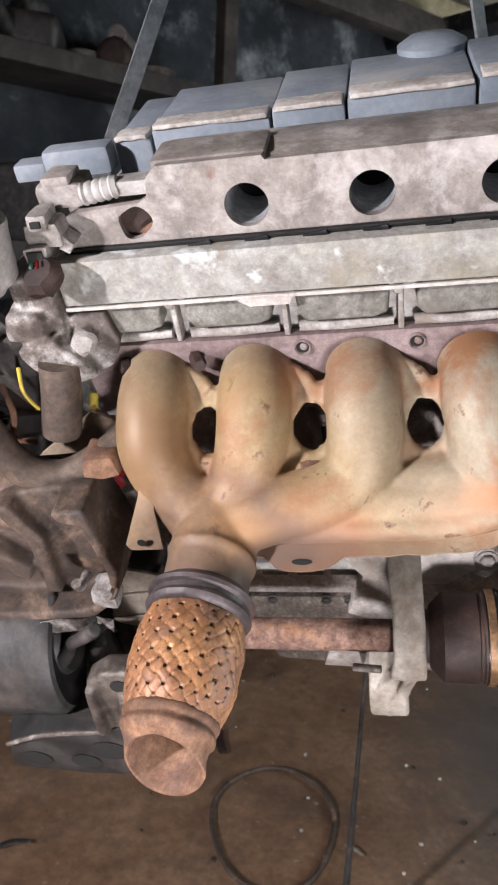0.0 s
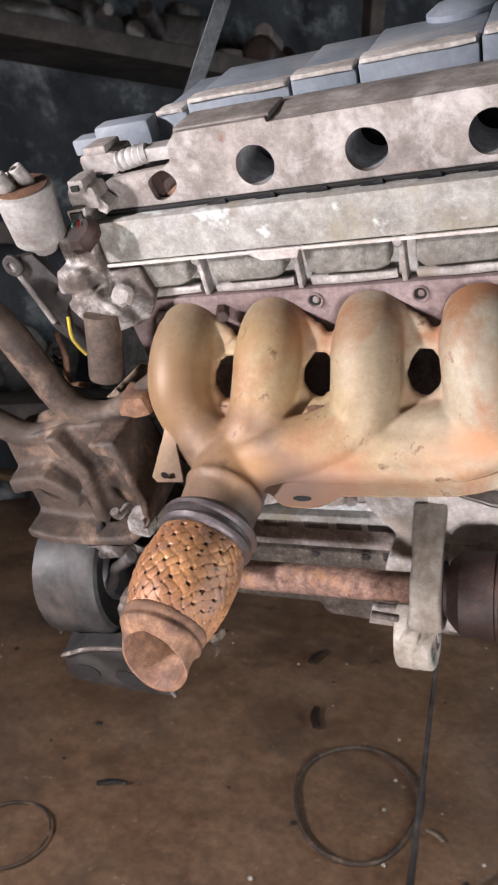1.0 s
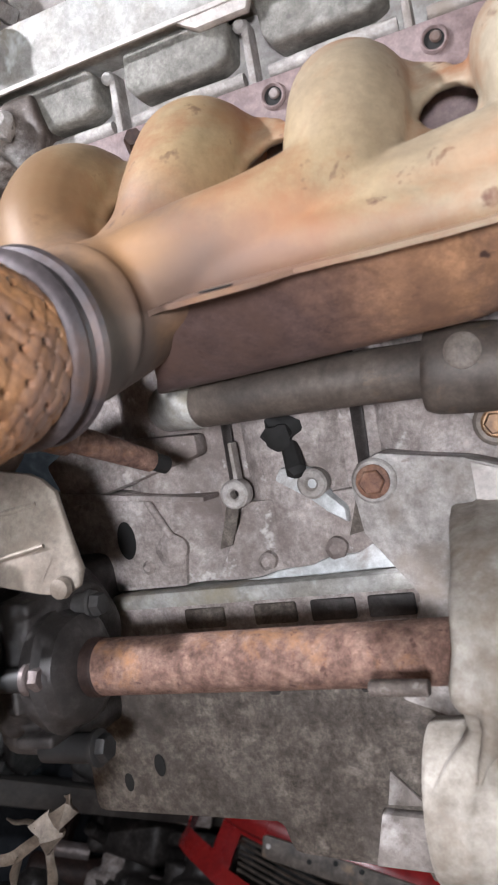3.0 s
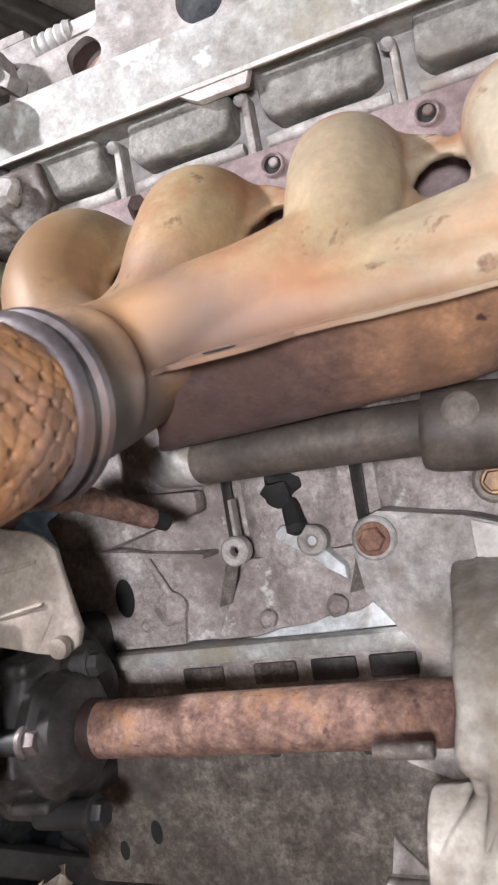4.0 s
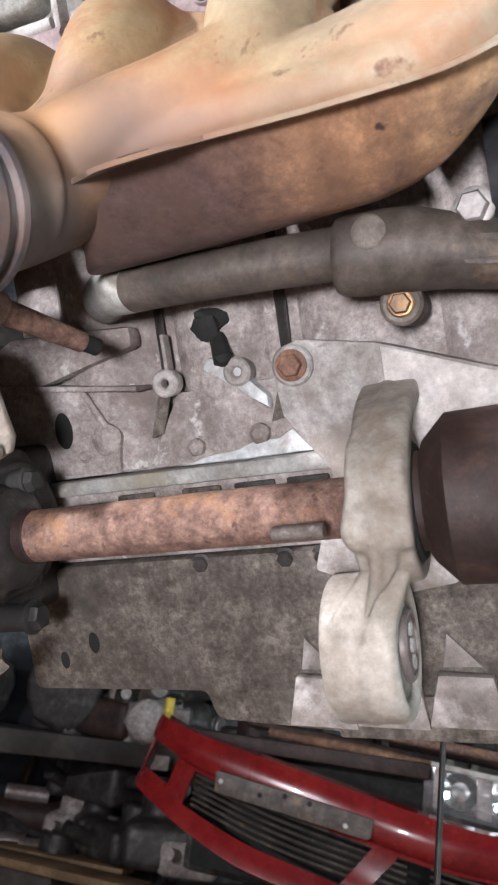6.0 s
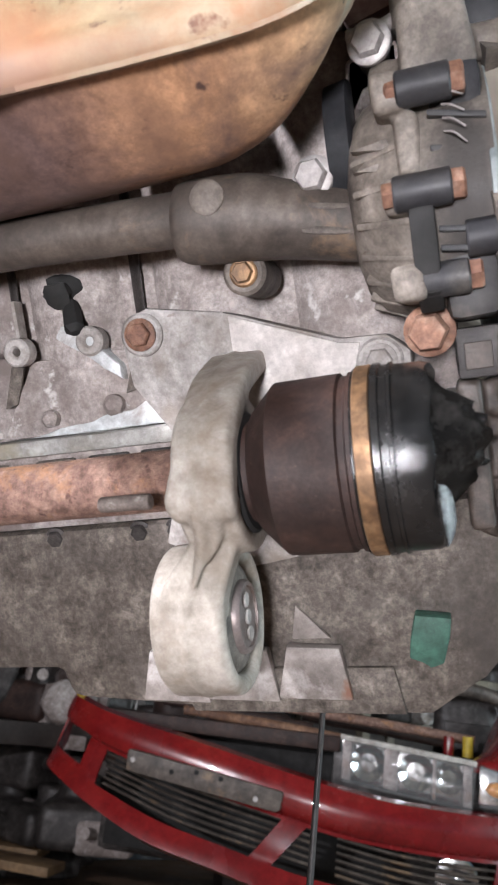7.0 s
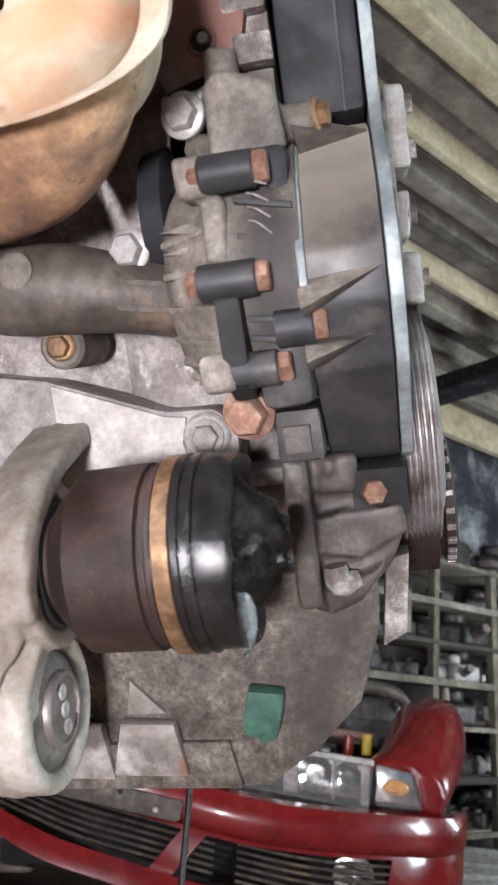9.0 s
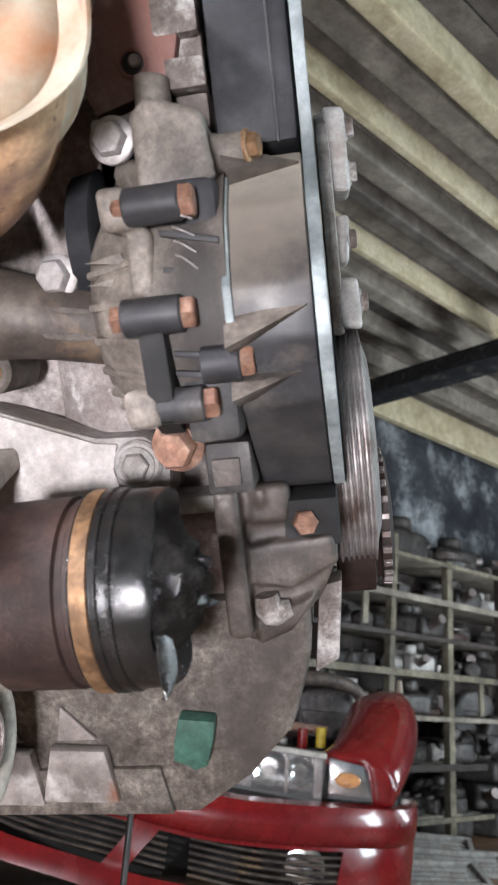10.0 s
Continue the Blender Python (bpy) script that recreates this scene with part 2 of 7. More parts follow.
DUSTY = surf("dusty_black_cover", [(0.02, 0.02, 0.023), (0.034, 0.034, 0.037), (0.06, 0.057, 0.055)], 13, 200, (0.4, 0.65), 0.0, 0.2, 0.0005, stain=(0.2, 0.175, 0.15), stain_amount=0.34, stain_scale=9, grit=0.3)
PLASTIC_GREY = surf("dusty_grey_plastic", [(0.17, 0.2, 0.24), (0.25, 0.285, 0.33), (0.34, 0.365, 0.4)], 9, 160, (0.45, 0.7), 0.0, 0.15, 0.0006, stain=(0.45, 0.43, 0.41), stain_amount=0.22, stain_scale=10, grit=0.15)
# The cool side light caught by the cover edges is put into this colour.
RIM = surf("pale_sidelit_edge", [(0.14, 0.165, 0.172), (0.24, 0.275, 0.28), (0.36, 0.4, 0.4)], 20, 160, (0.4, 0.6), 0.0, 0.15, 0.0005)
FLAKY = surf("flaking_pale_edge", [(0.36, 0.32, 0.29), (0.56, 0.52, 0.48), (0.68, 0.65, 0.62)], 40, 160, (0.55, 0.8), 0.0, 0.6, 0.0015)
COVER = surf("dirty_cam_cover", [(0.17, 0.147, 0.132), (0.26, 0.23, 0.21), (0.37, 0.33, 0.305)], 15, 200, (0.5, 0.75), 0.0, 0.25, 0.0008, stain=(0.5, 0.47, 0.45), stain_amount=0.34, stain_scale=19, fleck=(0.2, 0.1, 0.065), fleck_amount=0.32, fleck_scale=28, grit=0.35)
PUMP = surf("brown_grey_pump_casting", [(0.09, 0.075, 0.064), (0.175, 0.15, 0.128), (0.28, 0.245, 0.214)], 26, 240, (0.5, 0.78), 0.05, 0.6, 0.0013, stain=(0.045, 0.038, 0.034), stain_amount=0.4, stain_scale=18, grit=0.5)
for m in (PLASTIC, DUSTY):
    m.node_tree.nodes["Principled BSDF"].inputs["Specular IOR Level"].default_value = 0.28
RUBBER = surf("greasy_black_rubber", [(0.006, 0.006, 0.006), (0.012, 0.012, 0.012), (0.022, 0.021, 0.02)], 30, 160, (0.1, 0.32), 0.0, 0.5, 0.001)
PLATE_PALE = surf("pale_bead_blasted_alloy", [(0.46, 0.42, 0.39), (0.56, 0.52, 0.49), (0.64, 0.605, 0.575)], 22, 180, (0.55, 0.8), 0.05, 0.6, 0.0014, stain=(0.36, 0.31, 0.275), stain_amount=0.3, stain_scale=16, grit=0.35)
PAD = surf("gritty_grey_casting", [(0.135, 0.13, 0.114), (0.21, 0.203, 0.18), (0.3, 0.293, 0.265)], 22, 170, (0.55, 0.8), 0.05, 0.9, 0.002, stain=(0.15, 0.135, 0.115), stain_amount=0.36, stain_scale=14, grit=0.6)
WOOD_BROWN = surf("oily_brown_timber", [(0.09, 0.055, 0.028), (0.17, 0.105, 0.052), (0.27, 0.175, 0.09)], 6, 60, (0.55, 0.85), 0.0, 0.4, 0.002)
LIT_DUST_TOP = surf("lit_dust_topped_black_cover", [(0.022, 0.022, 0.025), (0.036, 0.036, 0.039), (0.062, 0.059, 0.057)], 13, 200, (0.4, 0.65), 0.0, 0.2, 0.0005, stain=(0.15, 0.13, 0.11), stain_amount=0.34, stain_scale=9, grit=0.3)
# Pale upper bulge: dust together with the highlight it catches, painted in.
tint_blob(LIT_DUST_TOP, (0.248, -0.02, -0.105), 0.085, (0.42, 0.38, 0.32), 0.9, (0.5, 0.6, 1.2))
tint_blob(LIT_DUST_TOP, (0.24, -0.06, -0.15), 0.03, (0.2, 0.165, 0.135), 0.6, (0.8, 1, 0.7))
PUMP_DOME = surf("dusty_dark_ended_pump_casting", [(0.11, 0.094, 0.08), (0.19, 0.165, 0.14), (0.29, 0.255, 0.22)], 26, 240, (0.5, 0.78), 0.05, 0.6, 0.0013, stain=(0.06, 0.05, 0.044), stain_amount=0.36, stain_scale=18, grit=0.5)
# Darker towards the timing cover.
tint_blob(PUMP_DOME, (0.214, -0.05, -0.19), 0.03, (0.035, 0.031, 0.029), 0.9, (1.5, 0.35, 0.3))
OILY = surf("oil_soaked_brown_casting", [(0.045, 0.036, 0.03), (0.1, 0.082, 0.07), (0.19, 0.165, 0.145)], 34, 240, (0.3, 0.6), 0.1, 0.7, 0.0014, stain=(0.03, 0.025, 0.022), stain_amount=0.42, stain_scale=24, grit=0.5)
GREASE = surf("wet_grease", [(0.006, 0.006, 0.006), (0.018, 0.017, 0.016), (0.05, 0.048, 0.046)], 60, 160, (0.04, 0.16), 0.0, 0.5, 0.0016)
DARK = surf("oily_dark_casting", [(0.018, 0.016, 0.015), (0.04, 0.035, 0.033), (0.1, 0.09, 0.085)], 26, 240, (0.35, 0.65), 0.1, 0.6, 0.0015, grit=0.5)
# Black parts, and discs whose colour stands for the shade inside holes.
HOLE = surf("black_parts_and_hole_shade", [(0.008, 0.008, 0.008), (0.014, 0.013, 0.012)], 20, 100, (0.7, 0.9), 0, 0.1)
BRASS = surf("tarnished_brass", [(0.16, 0.09, 0.045), (0.28, 0.165, 0.085), (0.4, 0.26, 0.14)], 60, 200, (0.4, 0.6), 0.5, 0.3, 0.0005, stain=(0.07, 0.045, 0.03), stain_amount=0.4, stain_scale=40)
GREEN = surf("dirty_green_plastic", [(0.025, 0.07, 0.05), (0.04, 0.11, 0.08), (0.06, 0.15, 0.11)], 30, 200, (0.5, 0.7), 0, 0.2)
HOSE = surf("dusty_brown_hose", [(0.032, 0.023, 0.019), (0.068, 0.047, 0.036), (0.125, 0.09, 0.066)], 20, 200, (0.6, 0.85), 0.0, 0.4, 0.0008, stain=(0.3, 0.2, 0.14), stain_amount=0.25, stain_scale=13, grit=0.45)
CARDBOARD = surf("pale_dusty_plate", [(0.18, 0.125, 0.086), (0.27, 0.2, 0.143), (0.35, 0.28, 0.205)], 20, 200, (0.6, 0.8), 0.0, 0.2)
CLIP = surf("tarnished_spring_steel", [(0.085, 0.066, 0.05), (0.15, 0.12, 0.093), (0.22, 0.18, 0.145)], 60, 260, (0.4, 0.65), 0.25, 0.5, 0.0008, grit=0.4)
BRACKET = surf("cream_cast_bracket", [(0.26, 0.228, 0.19), (0.36, 0.325, 0.28), (0.46, 0.425, 0.38)], 34, 220, (0.5, 0.75), 0.05, 0.6, 0.0014, stain=(0.21, 0.165, 0.125), stain_amount=0.3, stain_scale=18, grit=0.28)
GROOVED = surf("worn_pulley_steel", [(0.22, 0.195, 0.19), (0.36, 0.335, 0.325), (0.5, 0.475, 0.46)], 30, 260, (0.35, 0.6), 0.4, 0.3, 0.0005, stain=(0.12, 0.08, 0.065), stain_amount=0.3, stain_scale=20)
FLOOR = surf("oily_earth_floor", [(0.13, 0.072, 0.042), (0.205, 0.123, 0.075), (0.265, 0.172, 0.113)], 2.2, 60, (0.35, 0.75), 0.0, 0.45, 0.006, stain=(0.08, 0.054, 0.04), stain_amount=0.4, stain_scale=1.6, fleck=(0.34, 0.25, 0.18), fleck_amount=0.25, fleck_scale=45, grit=0.4)
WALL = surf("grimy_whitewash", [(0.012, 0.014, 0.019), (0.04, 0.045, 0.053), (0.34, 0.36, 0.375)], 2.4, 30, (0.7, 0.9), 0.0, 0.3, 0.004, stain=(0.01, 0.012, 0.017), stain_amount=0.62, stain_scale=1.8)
WOOD = surf("old_grey_timber", [(0.13, 0.112, 0.09), (0.22, 0.195, 0.16), (0.34, 0.305, 0.25)], 5, 60, (0.6, 0.85), 0.0, 0.4, 0.002)
WOOD_PALE = surf("pale_timber", [(0.36, 0.3, 0.18), (0.5, 0.43, 0.28), (0.6, 0.53, 0.38)], 5, 60, (0.55, 0.8), 0.0, 0.3, 0.002)
WOOD_DARK = surf("dark_shelf_timber", [(0.024, 0.018, 0.016), (0.045, 0.035, 0.031), (0.085, 0.066, 0.056)], 5, 60, (0.6, 0.85), 0.0, 0.4, 0.002)
BOARDS = per_piece(surf("grey_roof_boards", [(0.075, 0.062, 0.052), (0.135, 0.115, 0.098), (0.22, 0.195, 0.17)], 5, 60, (0.6, 0.85), 0.0, 0.4, 0.002), 0.45, 1.5)
WOOD_RACK = surf("grimy_rack_timber", [(0.07, 0.06, 0.045), (0.16, 0.14, 0.1), (0.28, 0.255, 0.19)], 6, 60, (0.6, 0.85), 0.0, 0.4, 0.002, stain=(0.05, 0.045, 0.035), stain_amount=0.4, stain_scale=3)
RED = surf("dusty_red_paint", [(0.12, 0.005, 0.007), (0.19, 0.009, 0.01), (0.24, 0.016, 0.014)], 3, 90, (0.18, 0.32), 0.0, 0.04, 0.0003, coat=0.7)
# The dark flecks paint shaded gaps between the strands.
BRAID = surf("rusty_steel_braid", [(0.21, 0.1, 0.058), (0.38, 0.178, 0.08), (0.53, 0.27, 0.118)], 20, 300, (0.4, 0.65), 0.25, 0.5, 0.0008, stain=(0.25, 0.15, 0.12), stain_amount=0.4, stain_scale=16, fleck=(0.03, 0.015, 0.011), fleck_amount=0.36, fleck_scale=170, grit=0.45)
COLLAR = surf("scaled_grey_collar", [(0.05, 0.04, 0.042), (0.09, 0.074, 0.076), (0.145, 0.12, 0.12)], 30, 240, (0.38, 0.6), 0.35, 0.5, 0.0008, stain=(0.12, 0.07, 0.05), stain_amount=0.3, stain_scale=18)
PIPE = surf("grimy_pipe_paint", [(0.042, 0.034, 0.029), (0.085, 0.069, 0.058), (0.15, 0.123, 0.102)], 24, 220, (0.45, 0.7), 0.1, 0.5, 0.0008, stain=(0.26, 0.17, 0.1), stain_amount=0.22, stain_scale=14)
WELL = surf("grey_well_wall", [(0.3, 0.32, 0.34), (0.42, 0.44, 0.46), (0.55, 0.57, 0.58)], 60, 200, (0.3, 0.5), 0.3, 0.2)
SHIELD = surf("dusty_pressed_aluminium", [(0.19, 0.155, 0.125), (0.26, 0.22, 0.18), (0.33, 0.29, 0.24)], 30, 260, (0.4, 0.65), 0.2, 0.25, 0.0005, stain=(0.28, 0.225, 0.18), stain_amount=0.35, stain_scale=20)
BELL = surf("dark_grey_casting", [(0.014, 0.0135, 0.0135), (0.027, 0.026, 0.026), (0.055, 0.052, 0.05)], 20, 220, (0.4, 0.65), 0.05, 0.4, 0.001, stain=(0.09, 0.075, 0.065), stain_amount=0.25, stain_scale=12)
YELLOW = surf("yellow_plastic", [(0.5, 0.36, 0.03), (0.65, 0.5, 0.06)], 40, 150, (0.4, 0.6), 0, 0.1)
GRIT_PALE = surf("pale_grit", [(0.35, 0.32, 0.28), (0.55, 0.52, 0.47)], 30, 100, (0.6, 0.9), 0, 0.2)
BOLT_RUST = surf("rusty_bolt_head", [(0.13, 0.065, 0.045), (0.24, 0.125, 0.08), (0.36, 0.24, 0.18)], 60, 300, (0.5, 0.8), 0.15, 0.6, 0.0008, grit=0.45)
STRAP = surf("grey_webbing", [(0.08, 0.085, 0.095), (0.14, 0.145, 0.155), (0.2, 0.2, 0.21)], 30, 300, (0.7, 0.9), 0.0, 0.5, 0.0008)


def glass(name, colour, clear=0.82):
    m = bpy.data.materials.new(name)
    m.use_nodes = True
    b = m.node_tree.nodes["Principled BSDF"]
    b.inputs["Base Color"].default_value = (*colour, 1)
    b.inputs["Roughness"].default_value = 0.06
    b.inputs["Alpha"].default_value = 1 - clear
    return m


GLASS = glass("lamp_glass", (0.7, 0.72, 0.72), 0.94)
AMBER = surf("amber_lens", [(0.55, 0.2, 0.03), (0.75, 0.33, 0.06)], 50, 100, (0.1, 0.2), 0, 0.1)
CHROME = surf("dull_chrome", [(0.55, 0.55, 0.55), (0.8, 0.8, 0.8)], 30, 100, (0.08, 0.25), 1.0, 0.1, 0.0004)


tint_blob(FLOOR, (0.98, 1.95, 0.0), 0.52, (0.1, 0.088, 0.084), 0.8, (1.0, 0.55, 1))


# ---- mesh helpers ----
def merge(bm, tmp):
    me = bpy.data.meshes.new("tmp")
    tmp.to_mesh(me)
    tmp.free()
    bm.from_mesh(me)
    bpy.data.meshes.remove(me)
    return bm


def part(name, bm, material, parent=None, label="", angle=38.0, weld=True):
    """Links a bmesh as one mesh object under a thing or a part."""
    if weld:
        bmesh.ops.recalc_face_normals(bm, faces=bm.faces)
    for f in bm.faces:
        f.smooth = True
    for e in bm.edges:
        if len(e.link_faces) != 2 or e.calc_face_angle(0) > radians(angle):
            e.smooth = False
    me = bpy.data.meshes.new(name)
    bm.to_mesh(me)
    bm.free()
    me.materials.append(material)
    ob = new(name, me)
    if parent:
        ob.parent = parent
    if label:
        tagged(ob, label)
    return ob


def empty(name, m, label, category, group="", kind=""):
    ob = new(name)
    ob.matrix_world = m
    ob.empty_display_size = 0.05
    return tagged(ob, label, category, group, kind)


def box(lo, hi, bevel=0.002, turn=None, bm=None, seg=2):
    t = bmesh.new()
    bmesh.ops.create_cube(t, size=1.0)
    size = [b - a for a, b in zip(lo, hi)]
    mid = Vector([(a + b) / 2 for a, b in zip(lo, hi)])
    bmesh.ops.scale(t, vec=size, verts=t.verts)
    if bevel:
        bmesh.ops.bevel(t, geom=t.edges[:], offset=min(bevel, 0.45 * min(size)), segments=seg, affect="EDGES", profile=0.6)
    if turn is not None:
        bmesh.ops.transform(t, matrix=turn, verts=t.verts)
    bmesh.ops.translate(t, vec=mid, verts=t.verts)
    return merge(bm, t) if bm is not None else t


def prism(pts, axis, a, b, bevel=0.0, bm=None, seg=2):
    """A polygon of two coordinates drawn out along an axis from a to b."""
    t = bmesh.new()
    k = "xyz".index(axis)

    def at(p, v):
        c = list(p)
        c.insert(k, v)
        return t.verts.new(c)

    lo, hi = [at(p, a) for p in pts], [at(p, b) for p in pts]
    t.faces.new(lo), t.faces.new(hi)
    for i in range(len(pts)):
        j = (i + 1) % len(pts)
        t.faces.new((lo[i], lo[j], hi[j], hi[i]))
    bmesh.ops.recalc_face_normals(t, faces=t.faces)
    if bevel:
        bmesh.ops.bevel(t, geom=t.edges[:], offset=bevel, segments=seg, affect="EDGES", profile=0.6, clamp_overlap=True)
    return merge(bm, t) if bm is not None else t


def lathe(profile, origin, way, seg=32, bm=None, wobble=0.0, caps=True, scale=(1, 1)):
    """Rings of (distance along way, radius) about an axis."""
    t = bmesh.new()
    q = Vector(way).normalized().to_track_quat("Z", "Y").to_matrix()
    rows = []
    for s, r in profile:
        ring = []
        for k in range(seg):
            a = 2 * math.pi * k / seg
            rr = r * (1 + wobble * noise.noise(Vector((math.cos(a) * 2, math.sin(a) * 2, s * 60))))
            ring.append(t.verts.new(Vector(origin) + q @ Vector((rr * math.cos(a) * scale[0], rr * math.sin(a) * scale[1], s))))
        rows.append(ring)
    for u, v in zip(rows, rows[1:]):
        for k in range(seg):
            j = (k + 1) % seg
            t.faces.new((u[k], u[j], v[j], v[k]))
    if caps:
        t.faces.new(rows[0][::-1]), t.faces.new(rows[-1])
    return merge(bm, t) if bm is not None else t


def rod(a, b, r, r2=None, seg=20, bevel=0.0008, bm=None):
    d = (Vector(b) - Vector(a)).length
    r2 = r if r2 is None else r2
    e = min(bevel, 0.3 * d, 0.5 * r)
    return lathe([(0, r - e), (e, r), (d - e, r2), (d, r2 - e)], a, Vector(b) - Vector(a), seg, bm)


def smooth_path(pts, steps=6):
    """Catmull-Rom through the points; each may carry a radius."""
    p = [np.array(q, float) for q in pts]
    p = [2 * p[0] - p[1], *p, 2 * p[-1] - p[-2]]
    out = []
    for i in range(1, len(p) - 2):
        for s in range(steps):
            t = s / steps
            out.append(0.5 * (2 * p[i] + (p[i + 1] - p[i - 1]) * t + (2 * p[i - 1] - 5 * p[i] + 4 * p[i + 1] - p[i + 2]) * t * t + (3 * p[i] - p[i - 1] - 3 * p[i + 1] + p[i + 2]) * t ** 3))
    out.append(p[-2])
    return out


def sweep(pts, seg=16, steps=6, bm=None, caps=True, ripple=None, flat=None):
    """A tube along points of (x, y, z, radius). flat: (width, height) factors of the section."""
    t = bmesh.new()
    path = smooth_path(pts, steps)
    rows, up = [], None
    for i, p in enumerate(path):
        d = Vector(path[min(i + 1, len(path) - 1)][:3] - path[max(i - 1, 0)][:3]).normalized()
        if up is None:
            up = d.orthogonal().normalized() if abs(d.z) > 0.9 else Vector((0, 0, 1))
        side = d.cross(up).normalized()
        up = side.cross(d).normalized()
        r = p[3] * (1 + (ripple[0] * math.sin(i * ripple[1]) if ripple else 0))
        fx, fy = flat or (1, 1)
        rows.append([t.verts.new(Vector(p[:3]) + side * (r * fx * math.cos(2 * math.pi * k / seg)) + up * (r * fy * math.sin(2 * math.pi * k / seg))) for k in range(seg)])
    for u, v in zip(rows, rows[1:]):
        for k in range(seg):
            j = (k + 1) % seg
            t.faces.new((u[k], u[j], v[j], v[k]))
    if caps:
        t.faces.new(rows[0][::-1]), t.faces.new(rows[-1])
    return merge(bm, t) if bm is not None else t


def hex_bolt(origin, way, r, h, washer=0.0, bm=None):
    """A hexagon head with chamfer, on a washer face."""
    t = lathe([(0, r * 1.0), (h * 0.82, r * 1.0), (h, r * 0.86)], Vector(origin) + Vector(way).normalized() * washer * 0.25, way, 6)
    if washer:
        lathe([(0, r * 1.3), (washer * 0.7, r * 1.3), (washer, r * 1.12)], origin, way, 24, t)
    return merge(bm, t) if bm is not None else t


def ring_of(origin, way, r_in, r_out, depth, seg=36, bevel=0.0015, bm=None):
    """A collar with a round opening through it."""
    e = bevel
    t = lathe([(0, r_in + e), (0, r_out - e), (e, r_out), (depth - e, r_out), (depth, r_out - e), (depth, r_in + e), (depth - e, r_in), (e, r_in), (0, r_in + e)], origin, way, seg, caps=False)
    bmesh.ops.remove_doubles(t, verts=t.verts, dist=1e-6)
    return merge(bm, t) if bm is not None else t


def holed_plate(outer, holes, axis, a, b):
    """A flat plate with openings through it."""
    t = bmesh.new()
    k = "xyz".index(axis)

    def loop(pts):
        vs = []
        for p in pts:
            c = list(p)
            c.insert(k, a)
            vs.append(t.verts.new(c))
        return [t.edges.new((vs[i], vs[(i + 1) % len(vs)])) for i in range(len(vs))]

    edges = loop(outer)
    for h in holes:
        edges += loop(h)
    bmesh.ops.triangle_fill(t, use_beauty=True, edges=edges)
    out = bmesh.ops.extrude_face_region(t, geom=t.faces[:] + t.edges[:])
    d = [0, 0, 0]
    d[k] = b - a
    bmesh.ops.translate(t, vec=d, verts=[v for v in out["geom"] if isinstance(v, bmesh.types.BMVert)])
    return t


def roughen(bm, amount, scale, cuts=0):
    """Uneven cast or battered surface."""
    if cuts:
        bmesh.ops.subdivide_edges(bm, edges=bm.edges[:], cuts=cuts, use_grid_fill=True)
    for v in bm.verts:
        v.co += Vector(noise.noise_vector(v.co * scale)) * amount
    return bm


def fused(ob, voxel, rounds=2):
    """The shapes of one casting grown together into a single skin."""
    remeshed(ob, voxel, rounds)
    skin = bpy.data.meshes.new_from_object(ob.evaluated_get(bpy.context.evaluated_depsgraph_get()))
    ob.modifiers.clear()
    ob.data = skin
    return ob


def remeshed(ob, voxel, rounds=6, factor=0.5):
    m = ob.modifiers.new("merge", "REMESH")
    m.mode, m.voxel_size, m.use_smooth_shade = "VOXEL", voxel, True
    s = ob.modifiers.new("smooth", "SMOOTH")
    s.iterations, s.factor = rounds, factor
    return ob


# ---- the workshop: its walls run aslant behind the engine ----
ALONG, AWAY = Vector((0.731, 0.682, 0.0)), Vector((-0.682, 0.731, 0.0))
ROOM = Matrix(((ALONG.x, AWAY.x, 0, 0), (ALONG.y, AWAY.y, 0, 0), (0, 0, 1, 0), (0, 0, 0, 1)))
U0, U1, V0, V1, TOP = -5.5, 8.5, -4.2, 3.7, 3.05


def setting(name, bm, material, label, m=ROOM, category=""):
    ob = part(name, bm, material)
    ob.matrix_world = m
    return tagged(ob, label, category or name.split("_")[0], kind="structure")


def ground_sheet():
    t = bmesh.new()
    n = 90
    rows = []
    for i in range(n + 1):
        row = []
        for j in range(n + 1):
            x, y = -6 + 13 * i / n, -5 + 14 * j / n
            z = 0.008 * noise.noise(Vector((x * 1.7, y * 1.7, 0.3))) + 0.003 * noise.noise(Vector((x * 7, y * 7, 4)))
            row.append(t.verts.new((x, y, z - 0.006)))
        rows.append(row)
    for i in range(n):
        for j in range(n):
            t.faces.new((rows[i][j], rows[i + 1][j], rows[i + 1][j + 1], rows[i][j + 1]))
    return t


setting("floor", ground_sheet(), FLOOR, "oil-soaked brown earth and concrete workshop floor", Matrix.Identity(4))
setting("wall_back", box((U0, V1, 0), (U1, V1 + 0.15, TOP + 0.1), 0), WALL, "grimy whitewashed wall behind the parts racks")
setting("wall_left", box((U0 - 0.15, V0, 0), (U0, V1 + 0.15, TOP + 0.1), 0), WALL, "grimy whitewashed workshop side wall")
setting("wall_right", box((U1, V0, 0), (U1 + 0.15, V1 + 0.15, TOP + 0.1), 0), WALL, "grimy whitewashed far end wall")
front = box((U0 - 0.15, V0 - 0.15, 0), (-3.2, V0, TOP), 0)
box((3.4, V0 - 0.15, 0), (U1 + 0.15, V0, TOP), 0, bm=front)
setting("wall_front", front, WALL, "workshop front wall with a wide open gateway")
rng = random.Random(17)
roof = box((U0, V0, TOP + 0.13), (U1, V1, TOP + 0.16), 0)
v = V0
while v < V1:
    w = rng.uniform(0.1, 0.17)
    box((U0, v, TOP + 0.1 + rng.uniform(-0.006, 0.006)), (U1, min(V1, v + w - 0.008), TOP + 0.126), 0.002, bm=roof, seg=1)
    v += w
